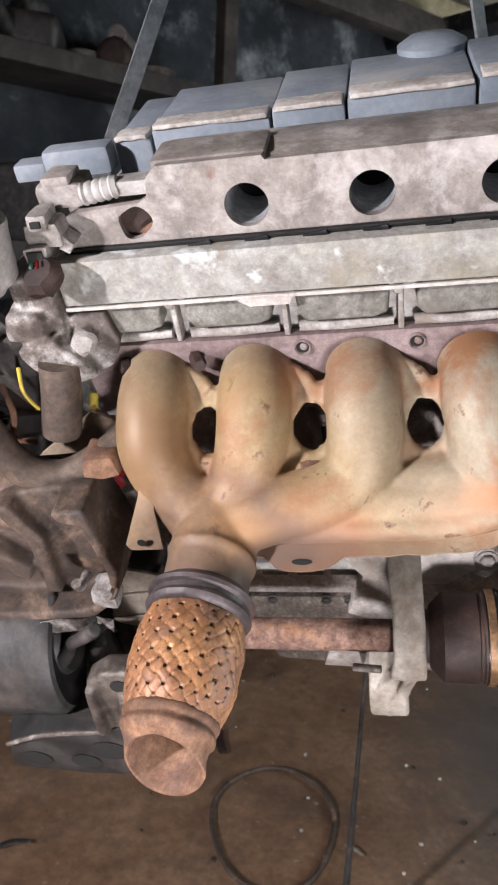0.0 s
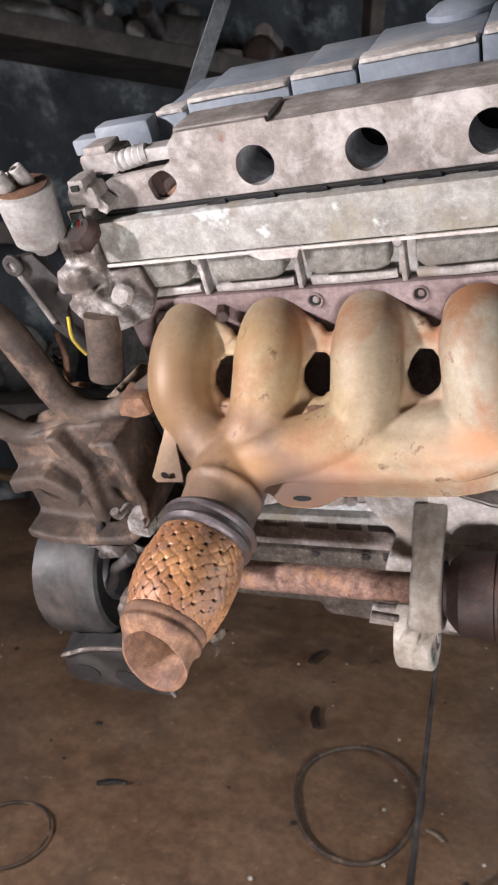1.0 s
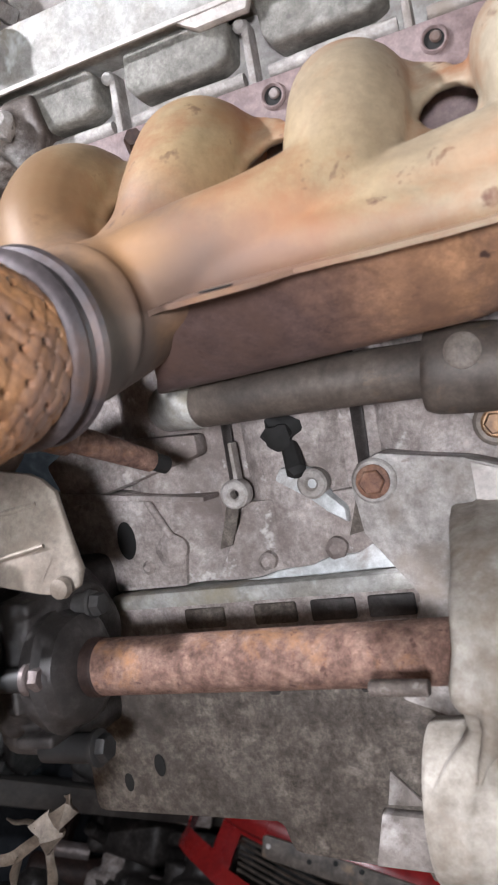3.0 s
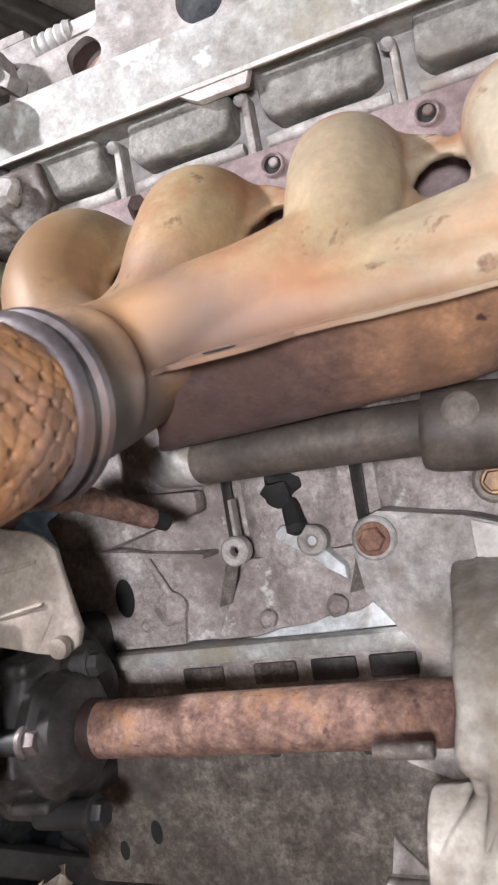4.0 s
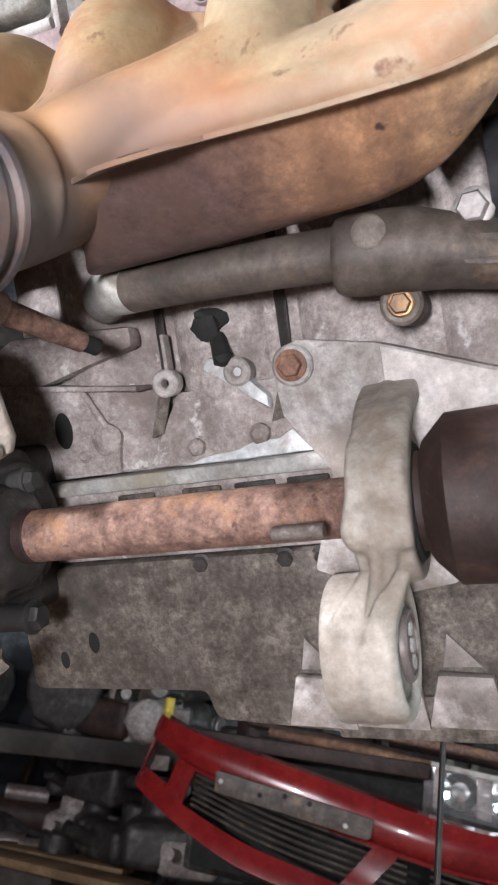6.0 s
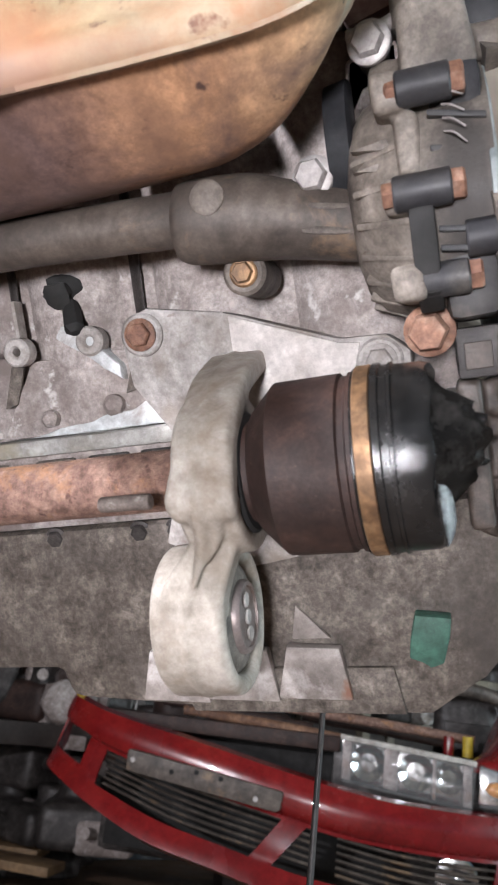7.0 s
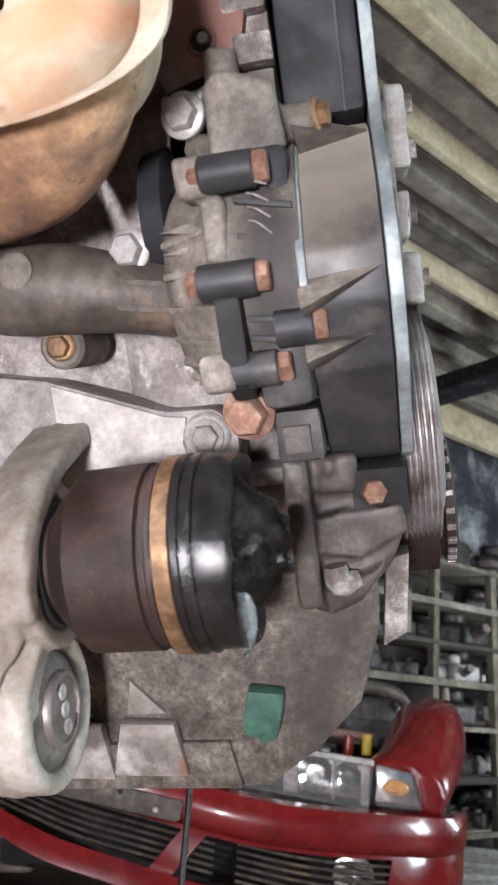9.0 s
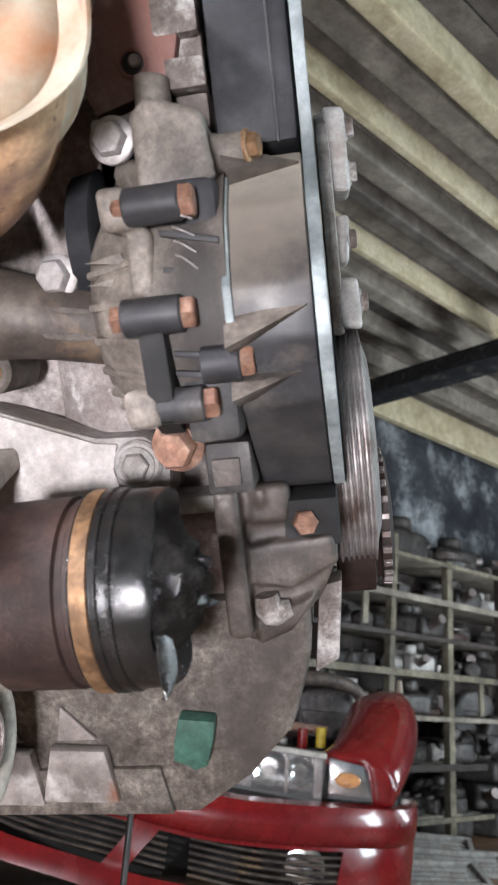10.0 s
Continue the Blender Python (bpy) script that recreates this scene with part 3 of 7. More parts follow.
setting("ceiling", roof, BOARDS, "old grey-brown boarded workshop roof")


def roof_timber(v, width, material, drop=0.03):
    t = roughen(box((U0, v - width / 2, TOP - drop), (U1, v + width / 2, TOP + 0.095), 0.006), 0.004, 3, 3)
    return setting("rafter", t, material, "long sawn roof rafter under the boards", category="rafter")


for v, width, m, drop in ((-3.9, 0.08, WOOD, 0.03), (-3.3, 0.08, WOOD, 0.03), (-2.7, 0.08, WOOD_PALE, 0.03), (-2.1, 0.08, WOOD, 0.03), (-1.5, 0.08, WOOD, 0.03), (-0.9, 0.08, WOOD_PALE, 0.03), (-0.3, 0.08, WOOD, 0.03), (0.3, 0.07, WOOD, 0.03), (0.82, 0.08, WOOD, 0.03),
                          (1.3, 0.085, WOOD_PALE, 0.06), (1.46, 0.12, WOOD, 0.0), (1.67, 0.04, WOOD_PALE, 0.04), (1.86, 0.1, WOOD, 0.02), (2.04, 0.07, BOARDS, 0.0), (2.3, 0.04, WOOD_PALE, 0.04), (2.55, 0.1, WOOD, 0.02), (2.85, 0.06, WOOD, 0.02), (3.2, 0.09, WOOD, 0.03), (3.55, 0.07, WOOD_PALE, 0.16)):
    roof_timber(v, width, m, drop)
beam = box((4.32, V0, TOP - 0.27), (4.54, V1, TOP - 0.162), 0.008)
setting("roof_beam", beam, PLASTIC, "thick black cross beam under the rafters", category="beam")
beam = box((7.1, V0, TOP - 0.3), (7.3, V1, TOP - 0.162), 0.008)
setting("roof_beam_far", beam, PLASTIC_GREY, "blue-grey painted far cross beam", category="beam")

# ---- engine: axes of its own, x along the crankshaft, y into the block, z up the cylinders ----
EX, EY, EZ = Vector((0.98603, -0.11524, 0.12025)), Vector((0.04589, 0.88202, 0.46898)), Vector((-0.1601, -0.45691, 0.87499))
ENGINE_POSE = Matrix(((EX.x, EY.x, EZ.x, 0.198), (EX.y, EY.y, EZ.y, 0.773), (EX.z, EY.z, EZ.z, 1.184), (0, 0, 0, 1)))
engine = empty("engine", ENGINE_POSE, "dirty four-cylinder car engine hanging from grey straps", "engine")

# cylinder head
head = box((-0.198, 0.004, -0.075), (0.2, 0.25, 0.058), 0.004)
head = part("cylinder_head", head, ALLOY, engine, "weathered pale aluminium cylinder head")
bar = box((-0.19, -0.022, 0.0575), (0.222, 0.24, 0.0965), 0.003)
part("head_rail", bar, RAIL, head, "corroded pale machined rail")
for k in range(5):
    x = -0.148 + 0.0925 * k
    b = prism([(x - 0.038 + 0.003 * (k % 2), 0.0555), (x + 0.03, 0.0555), (x + 0.036, 0.05), (x + 0.034, 0.030), (x + 0.024, 0.026), (x - 0.03, 0.0255), (x - 0.037, 0.034)], "y", -0.0155, 0.01, 0.0038, seg=3)
    part("cast_pad", roughen(b, 0.0009, 60), PAD, head)
    b = sweep([(x - 0.038, -0.004, 0.0165, 0.0045), (x, -0.005, 0.017, 0.005), (x + 0.038, -0.004, 0.0175, 0.0045)], 12, 4)
    part("cast_bar", b, ALLOY_BRIGHT, head)
    b = box((x + 0.0415, -0.009, 0.008), (x + 0.0465, 0.006, 0.05), 0.002)
    part("cast_rib", b, ALLOY_BRIGHT, head)
    part("core_plug", lathe([(0, 0.004), (0.003, 0.0045), (0.005, 0.003)], (x + 0.0415, -0.006, 0.047), (0.1, -1, 0), 14), ALLOY, head)
part("rail_lip", roughen(box((-0.189, -0.0245, 0.0545), (0.222, -0.0222, 0.0575), 0.0006), 0.0004, 50), PLATE_PALE, head, "bright bare lip along the rail")
part("machined_ledge", prism([(-0.05, 0.0565), (0.0, 0.0565), (-0.004, 0.0475), (-0.036, 0.0475), (-0.042, 0.051)], "y", -0.0235, -0.0165, 0.001), PLATE_PALE, head, "bright machined ledge")
# cam cover and coil covers
WELLS = (-0.030, 0.063, 0.156)
cover = holed_plate([(-0.186, 0.1005), (0.222, 0.1005), (0.222, 0.1545), (-0.012, 0.1545), (-0.014, 0.158), (-0.094, 0.158), (-0.103, 0.15), (-0.105, 0.136), (-0.112, 0.132), (-0.168, 0.129), (-0.178, 0.124)], [[(-0.119 + (0.0135 + 0.0012 * math.sin(3 * a + 1)) * math.cos(a), 0.1165 + (0.0125 + 0.002 * math.sin(2 * a)) * math.sin(a)) for a in [2 * math.pi * k / 24 for k in range(24)]]] + [[(x + 0.0168 * math.cos(a), 0.1225 + 0.0168 * math.sin(a)) for a in [2 * math.pi * k / 32 for k in range(32)]] for x in WELLS], "y", -0.004, 0.003)
cover = part("cam_cover", cover, COVER, engine, "brown-grey dusty plastic cam cover with round openings")
part("cover_top", prism([(0.0035, 0.1545), (0.0035, 0.149), (0.077, 0.148), (0.077, 0.152), (0.04, 0.157)], "x", -0.1, 0.222, 0.003), COVER, cover)
part("cover_back", box((-0.1, 0.062, 0.1005), (0.222, 0.24, 0.1495), 0.002), PLASTIC, cover)
part("cover_end", box((-0.186, 0.0308, 0.1008), (-0.1, 0.06, 0.13), 0.004), COVER, cover)
part("cover_step", box((-0.1, 0.004, 0.15), (-0.012, 0.05, 0.16), 0.004), COVER, cover)
part("gasket_strip", box((-0.182, -0.008, 0.0968), (0.222, 0.2, 0.1005), 0.001), HOLE, cover, "black rubber cover gasket")
for k in range(7):
    x = -0.08 + 0.045 * k
    part("gasket_tooth", prism([(x, 0.0965), (x + 0.02, 0.0965), (x + 0.018, 0.1005)], "y", -0.0105, -0.0042, 0.0005), PLASTIC, cover)
for x in WELLS:
    part("well", ring_of((x, 0.0032, 0.1225), (0, 1, 0.0), 0.0168, 0.0185, 0.052, 36, 0.0004), WELL, cover, "grey inner wall of a spark plug well")
part("port_chamber", box((-0.14, 0.0045, 0.1008), (-0.1, 0.03, 0.131), 0.003), RUST_DARK, cover, "rusty chamber behind the torn opening")
part("torn_edge", prism([(-0.113, 0.1065), (-0.103, 0.11), (-0.104, 0.116), (-0.11, 0.113), (-0.118, 0.1085)], "y", -0.003, 0.002, 0.001), RUST, cover, "rusty torn edge of the opening")
bm = sweep([(-0.158, 0.004, 0.14, 0.0085), (-0.128, 0.006, 0.1435, 0.0085)], 16, 14, ripple=(0.1, 2.2))
box((-0.13, 0.0, 0.136), (-0.098, 0.02, 0.148), 0.003, bm=bm)
part("sensor_stem", bm, ALLOY, cover, "ribbed grey sensor stem")
t = box((-0.195, 0.0, 0.1315), (-0.157, 0.035, 0.15), 0.005)
box((-0.188, 0.0, 0.148), (-0.165, 0.03, 0.156), 0.003, bm=t)
part("sensor_block", roughen(t, 0.0015, 70), COVER, cover)
coils = ((-0.15, -0.118, 0.155), (-0.116, -0.017, 0.1605), (-0.015, 0.043, 0.164), (0.045, 0.142, 0.167), (0.144, 0.222, 0.171))
for a, b, top in coils:
    c = part("coil_cover", box((a, 0.079, 0.12), (b, 0.2, top), 0.003), PLASTIC_GREY, engine, "dusty blue-grey plastic coil cover")
    part("coil_lip", roughen(box((a + 0.002, 0.077, top - 0.0008), (b - 0.002, 0.1, top + 0.0032), 0.001), 0.0012, 160, 3), FLAKY, c, "flaking pale upper edge")
plug = part("connector", box((-0.21, 0.06, 0.134), (-0.15, 0.085, 0.158), 0.006), PLASTIC_GREY, engine, "grey wiring connector")
part("connector_tip", box((-0.238, 0.062, 0.134), (-0.209, 0.084, 0.149), 0.003), PLASTIC_GREY, plug)
part("filler_cap", lathe([(0, 0.03), (0.012, 0.03), (0.018, 0.02), (0.02, 0.0)], (0.115, 0.2, 0.16), (0, 0.0, 1), 30), PLASTIC_GREY, engine, "grey oil filler cap")

# block
block = box((-0.205, 0.034, -0.3), (0.205, 0.28, -0.07), 0.006)
block = part("cylinder_block", block, ALLOY_DULL, engine, "grey-brown dirty cast cylinder block")
for k in range(4):
    x = -0.134 + 0.0925 * k
    part("cylinder_wall", lathe([(0, 0.047), (0.21, 0.047)], (x, 0.0665, -0.2865), (0, 0, 1), 48), ALLOY_DULL, block)
part("block_ledge", prism([(-0.235, -0.27), (-0.235, -0.222), (-0.218, -0.2115), (-0.15, -0.2225), (-0.1245, -0.2665), (-0.128, -0.288), (-0.2, -0.288)], "y", 0.0165, 0.05, 0.003), ALLOY_DULL, block)
part("block_shelf", prism([(-0.225, -0.2095), (-0.15, -0.2205), (-0.1, -0.2275), (-0.1, -0.231), (-0.15, -0.2245), (-0.225, -0.2135)], "y", 0.008, 0.05, 0.001), ALLOY_DULL, block)
part("block_rib", sweep([(-0.15, 0.018, -0.2235, 0.0025), (-0.138, 0.0165, -0.245, 0.0028), (-0.126, 0.018, -0.267, 0.0025)], 10, 4), ALLOY_DULL, block)
part("block_web", prism([(-0.076, -0.2365), (0.01, -0.2365), (0.012, -0.288), (-0.108, -0.288)], "y", 0.0225, 0.05, 0.002), ALLOY_DULL, block)
part("sump_rail", roughen(box((-0.24, 0.008, -0.3), (0.215, 0.06, -0.289), 0.003), 0.001, 50, 2), RAIL, block, "pale machined sump rail")
part("bed_plate", box((-0.235, 0.018, -0.352), (0.215, 0.06, -0.3), 0.004), ALLOY_DULL, block)
# Dark boxes on the face; the shade of the cast windows is their colour.
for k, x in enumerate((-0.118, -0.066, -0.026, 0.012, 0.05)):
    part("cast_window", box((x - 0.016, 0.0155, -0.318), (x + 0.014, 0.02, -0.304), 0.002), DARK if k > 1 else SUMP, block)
# A black disc on the solid face gives the hole its shade.
part("oil_gallery_hole", lathe([(0, 0.011), (0.001, 0.0118), (0.0012, 0.0)], (-0.178, 0.0187, -0.262), (0, -1, 0), 30, scale=(0.75, 1.25)), HOLE, block, "black disc for the shaded cast hole")
for x in (-0.079, -0.025):
    bm = ring_of((x, 0.022, -0.229), (0, -1, 0), 0.003, 0.0098, 0.012)
    part("boss", bm, ALLOY_BRIGHT, block, "pale broken-off cast boss")
part("boss_arm", roughen(prism([(-0.0505, -0.224), (-0.0455, -0.2165), (-0.026, -0.2185), (-0.0185, -0.2345), (-0.0072, -0.2465), (-0.0066, -0.257), (-0.0185, -0.248), (-0.029, -0.2385)], "y", 0.0125, 0.03, 0.003), 0.0008, 90), CHALK, block, "white corroded cast arm")
part("boss_fin", box((-0.079, 0.014, -0.222), (-0.076, 0.024, -0.195), 0.0012), ALLOY_BRIGHT, block)
bm = lathe([(0, 0.012), (0.01, 0.013), (0.014, 0.008), (0.02, 0.009), (0.022, 0.004)], (-0.044, 0.03, -0.192), (0.1, -1, -0.3), 14, wobble=0.4)
lathe([(0, 0.006), (0.02, 0.007), (0.024, 0.003)], (-0.038, 0.02, -0.203), (0.3, -0.6, -1), 10, bm, wobble=0.4)
part("broken_sensor", bm, HOLE, block, "blackened broken sensor stub")

# sump
outline = [(-0.235, -0.352), (-0.235, -0.45), (-0.088, -0.453), (-0.083, -0.474), (0.015, -0.483), (0.165, -0.49), (0.2, -0.466), (0.228, -0.437), (0.243, -0.39), (0.245, -0.352)]
sump = part("sump", prism(outline, "y", 0.012, 0.25, 0.009), SUMP, engine, "oil-stained grey cast sump")
part("sump_ledge", prism([(0.0, -0.452), (0.145, -0.455), (0.15, -0.486), (0.01, -0.482)], "y", 0.008, 0.0125, 0.0015), SUMP, sump)
for x in (-0.012, 0.035, 0.082):
    part("sump_pad", roughen(prism([(x - 0.002, -0.437), (x + 0.032, -0.4395), (x + 0.0365, -0.474), (x - 0.0115, -0.4715)], "y", 0.003, 0.0115, 0.0015), 0.0005, 90), COVER, sump, "paler trapezoid cast pad")
    part("sump_gusset", prism([(x + 0.026, -0.435), (x + 0.006, -0.4125), (x + 0.001, -0.4345)], "y", 0.0085, 0.0116, 0.001), COVER, sump)
part("drain_tag", prism([(0.162, -0.419), (0.183, -0.422), (0.181, -0.434), (0.176, -0.45), (0.168, -0.4525), (0.164, -0.449), (0.156, -0.446), (0.158, -0.433)], "y", 0.0, 0.0115, 0.0015), GREEN, sump, "green plastic drain seal")

# exhaust manifold
manifold = part("exhaust_manifold", prism([(-0.196, -0.012), (-0.188, 0.004), (-0.16, 0.0115), (0.16, 0.0115), (0.19, 0.0), (0.212, -0.05), (0.205, -0.078), (0.165, -0.088), (0.15, -0.05), (-0.17, -0.05), (-0.19, -0.06)], "y", -0.011, 0.0035, 0.002), FLANGE, engine, "heat-stained tan steel exhaust manifold")
bm = bmesh.new()
RUNNERS = (
    ((-0.13, -0.068, -0.058, 0.0305), (-0.117, -0.081, -0.087, 0.029), (-0.086, -0.1, -0.115, 0.031)),
    ((-0.045, -0.068, -0.058, 0.0305), (-0.055, -0.082, -0.087, 0.029), (-0.075, -0.103, -0.115, 0.031)),
    ((0.049, -0.067, -0.056, 0.031), (0.042, -0.081, -0.082, 0.029), (0.01, -0.094, -0.096, 0.029), (-0.03, -0.1, -0.102, 0.029), (-0.07, -0.105, -0.112, 0.03)),
    ((0.146, -0.068, -0.057, 0.0325), (0.147, -0.077, -0.085, 0.032), (0.12, -0.085, -0.101, 0.029), (0.06, -0.09, -0.104, 0.025), (-0.03, -0.094, -0.103, 0.024)),
)
for x, path in zip((-0.13, -0.042, 0.049, 0.141), RUNNERS):
    sweep([(x, -0.004, -0.027, 0.033), (x, -0.026, -0.026, 0.0315), (x, -0.049, -0.035, 0.031), *path], 24, 6, bm)
sweep([(-0.072, -0.08, -0.108, 0.036), (-0.078, -0.118, -0.121, 0.037), (-0.0835, -0.158, -0.1355, 0.0355)], 32, 6, bm)
lathe([(0, 0.0), (0.004, 0.036), (0.009, 0.039), (0.014, 0.036), (0.016, 0.0)], (-0.0785, -0.126, -0.124), (-0.12, -1, -0.14), 36, bm, caps=False)
# the pressed web between the runners, with its oval openings
cell, CUSP = 0.0025, -0.0225
for i in range(120):
    for j in range(46):
        x, z = -0.142 + cell * i, -0.112 + cell * j
        near = min(abs(x - hx) for hx in (-0.0855, 0.0027, 0.0955))
        k = min((-0.0855, 0.0027, 0.0955), key=lambda hx: abs(x - hx))
        crest = CUSP - 0.55 * (x - k - 0.004) if x < k + 0.004 else CUSP - 0.004 + 5.0 * (x - k - 0.004) ** 2
        if x > 0.148 or z > crest:
            continue
        if all(abs((x - hx - 0.001) / 0.0142) ** 2.3 + abs((z + 0.053) / 0.0148) ** 2.3 > 1.0 for hx in (-0.0855, 0.0027, 0.0955)):
            yy = max(-0.0774, -0.008 + 0.92 * z) - 4.0 * near ** 2
            t = [bm.verts.new((x + a * cell, yy + b * 0.009, z + c * cell)) for a in (0, 1) for b in (0, 1) for c in (0, 1)]
            for f in ((0, 1, 3, 2), (4, 6, 7, 5), (0, 4, 5, 1), (2, 3, 7, 6), (0, 2, 6, 4), (1, 5, 7, 3)):
                bm.faces.new([t[q] for q in f])
sweep([(-0.055, -0.108, -0.115, 0.014), (0.0, -0.109, -0.1125, 0.0145), (0.06, -0.108, -0.112, 0.0145), (0.12, -0.105, -0.11, 0.015), (0.152, -0.1, -0.1, 0.016), (0.166, -0.092, -0.085, 0.016), (0.168, -0.08, -0.06, 0.015)], 18, 5, bm)
sweep([(-0.05, -0.085, -0.1, 0.02), (0.04, -0.082, -0.098, 0.022), (0.12, -0.08, -0.092, 0.026)], 18, 5, bm)
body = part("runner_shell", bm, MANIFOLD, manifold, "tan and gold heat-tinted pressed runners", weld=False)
remeshed(body, 0.0021, 7)
SEAM = smooth_path([(-0.052, -0.118, -0.125), (-0.02, -0.121, -0.1225), (0.03, -0.121, -0.122), (0.08, -0.119, -0.122), (0.125, -0.117, -0.1205), (0.15, -0.114, -0.1155), (0.17, -0.112, -0.108), (0.181, -0.108, -0.096), (0.184, -0.1, -0.075), (0.18, -0.09, -0.04)], 6)
BELLY = smooth_path([(-0.08, -0.06, -0.16), (-0.03, -0.06, -0.159), (0.02, -0.06, -0.1575), (0.065, -0.06, -0.156), (0.1, -0.06, -0.154), (0.128, -0.06, -0.145), (0.15, -0.06, -0.125), (0.164, -0.06, -0.1), (0.172, -0.06, -0.075), (0.174, -0.06, -0.04)], 6)
BACK = smooth_path([(-0.078, -0.012, -0.15), (-0.03, -0.012, -0.149), (0.02, -0.012, -0.148), (0.065, -0.012, -0.146), (0.095, -0.012, -0.142), (0.12, -0.012, -0.13), (0.14, -0.012, -0.11), (0.152, -0.012, -0.085), (0.16, -0.012, -0.065), (0.163, -0.012, -0.04)], 6)
t = bmesh.new()
rows = []
for a, b, c in zip(SEAM, BELLY, BACK):
    side = smooth_path([a, a * 0.45 + b * 0.55 + np.array((0, 0, -0.006)), b, c], 5)
    rows.append([t.verts.new(q) for q in side])
for u, v in zip(rows, rows[1:]):
    for k in range(len(u) - 1):
        t.faces.new((u[k], u[k + 1], v[k + 1], v[k]))
t.faces.new(rows[0])
bm = t
lower_shell = part("lower_shell", bm, SHELL, manifold, "brown heat-stained lower half shell")
LIP = Vector((0, -0.955, -0.295))
t = bmesh.new()
rows = []
for q in SEAM:
    p = Vector(q)
    f = max(0.0, min(1.0, (q[0] - 0.12) / 0.06))
    wide = 0.0105 + 0.0015 * noise.noise(Vector((q[0] * 70, 1, 2))) + 0.0125 * max(0.0, 1 - ((q[0] + 0.004) / 0.03) ** 4)
    out = (LIP * (1 - 0.5 * f) + Vector((0.9 * f, 0, -0.2 * f * (1 - f)))).normalized()
    n = out.cross(Vector((1, 0, -1.2 * f)).normalized()).normalized() * 0.0024
    rows.append([t.verts.new(v) for v in (p - n * 0.5 - out * 0.004, p + out * wide - n * 0.5, p + out * wide + n * 0.5, p - out * 0.004 + n * 0.5)])
for u, v in zip(rows, rows[1:]):
    for k in range(4):
        t.faces.new((u[k], u[(k + 1) % 4], v[(k + 1) % 4], v[k]))
t.faces.new(rows[0]), t.faces.new(rows[-1][::-1])
bm = t
part("seam_lip", bm, MANIFOLD, manifold, "bright welded seam lip")
mid = Vector((-0.004, -0.121, -0.1222)) + LIP * 0.0155
for x, y, z, r in ((0.005, -0.079, -0.0715, 0.007), (0.0, -0.082, -0.075, 0.005), (-0.085, -0.0745, -0.072, 0.004), (-0.088, -0.082, -0.084, 0.003)):
    t = bmesh.new()
    bmesh.ops.create_icosphere(t, subdivisions=3, radius=r)
    for v in t.verts:
        v.co = Vector((v.co.x * 1.2, v.co.y * 0.3, v.co.z * 0.7)) * (1 + 0.5 * noise.noise(v.co * 420 + Vector((x * 90, 0, 0)))) + Vector((x, y, z))
    part("rust_flake", t, RUST, manifold, "flaking rust on the web")
part("slot", lathe([(0, 0.0048), (0.0004, 0.005), (0.0006, 0)], mid - Vector((0, 0.295, -0.955)) * 0.0016, Vector((0, -0.295, 0.955)), 24, scale=(1.7, 0.55)), HOLE, manifold)
bm = prism([(-0.135, -0.035), (-0.128, -0.035), (-0.127, -0.09), (-0.121, -0.118), (-0.15, -0.119), (-0.153, -0.112), (-0.141, -0.08)], "y", -0.129, -0.1265, 0.0006)
for v in bm.verts:
    v.co.y += 0.8 * max(0.0, v.co.z + 0.112)
tab = part("side_tab", bm, MANIFOLD, manifold)
part("tab_hole", lathe([(0, 0.0036), (0.0006, 0.004), (0.0008, 0)], (-0.138, -0.1291, -0.109), (0, -1, 0), 20), HOLE, tab)
for x, z in ((0.0, 0.0), (0.093, 0.0), (0.187, -0.066)):
    part("flange_nut", ring_of((x, -0.008, z), (0, -1, 0), 0.0055, 0.0078, 0.0055), FLANGE, manifold)
    part("nut_bore", lathe([(0, 0.0055), (0.0004, 0.0)], (x, -0.0112, z), (0, -1, 0), 20, caps=False), HOLE, manifold)
    part("stud_end", rod((x + 0.001, -0.006, z + 0.001), (x + 0.001, -0.0132, z + 0.001), 0.0032), STEEL, manifold)
for x in (-0.0855, 0.0027, 0.0955):
    part("head_bolt", hex_bolt((x + 0.002, 0.003, -0.05), (0, -1, 0.1), 0.0075, 0.01, 0.003), STEEL, manifold, "bolt head seen through the web opening")
for x, z in ((-0.157, -0.006), (-0.093, -0.004)):
    part("flange_stud", hex_bolt((x, -0.01, z), (0.4, -1, 0.1), 0.0065, 0.02), RUST_DARK, manifold, "rusted manifold stud")

# down pipe with its braided flex
A, B = Vector((-0.083, -0.155, -0.1345)), Vector((-0.0945, -0.294, -0.1565))
ax = (B - A).normalized()
pipe = part("flex_pipe", lathe([(-0.006, 0.0345), (0.006, 0.0355), (0.0095, 0.0385), (0.0105, 0.0425), (0.0135, 0.0445), (0.0165, 0.0435), (0.018, 0.0405), (0.0225, 0.0395), (0.0232, 0.042), (0.0265, 0.0435), (0.03, 0.0418), (0.032, 0.039)], A, ax, 56), COLLAR, manifold, "grey steel collar of the flex joint")
prof = smooth_path([(0.03, 0.0365, 0), (0.036, 0.0385, 0), (0.048, 0.041, 0), (0.064, 0.0425, 0), (0.082, 0.0418, 0), (0.096, 0.0392, 0), (0.106, 0.036, 0), (0.113, 0.033, 0)], 14)
t = bmesh.new()
q = ax.to_track_quat("Z", "Y").to_matrix()
rows = []
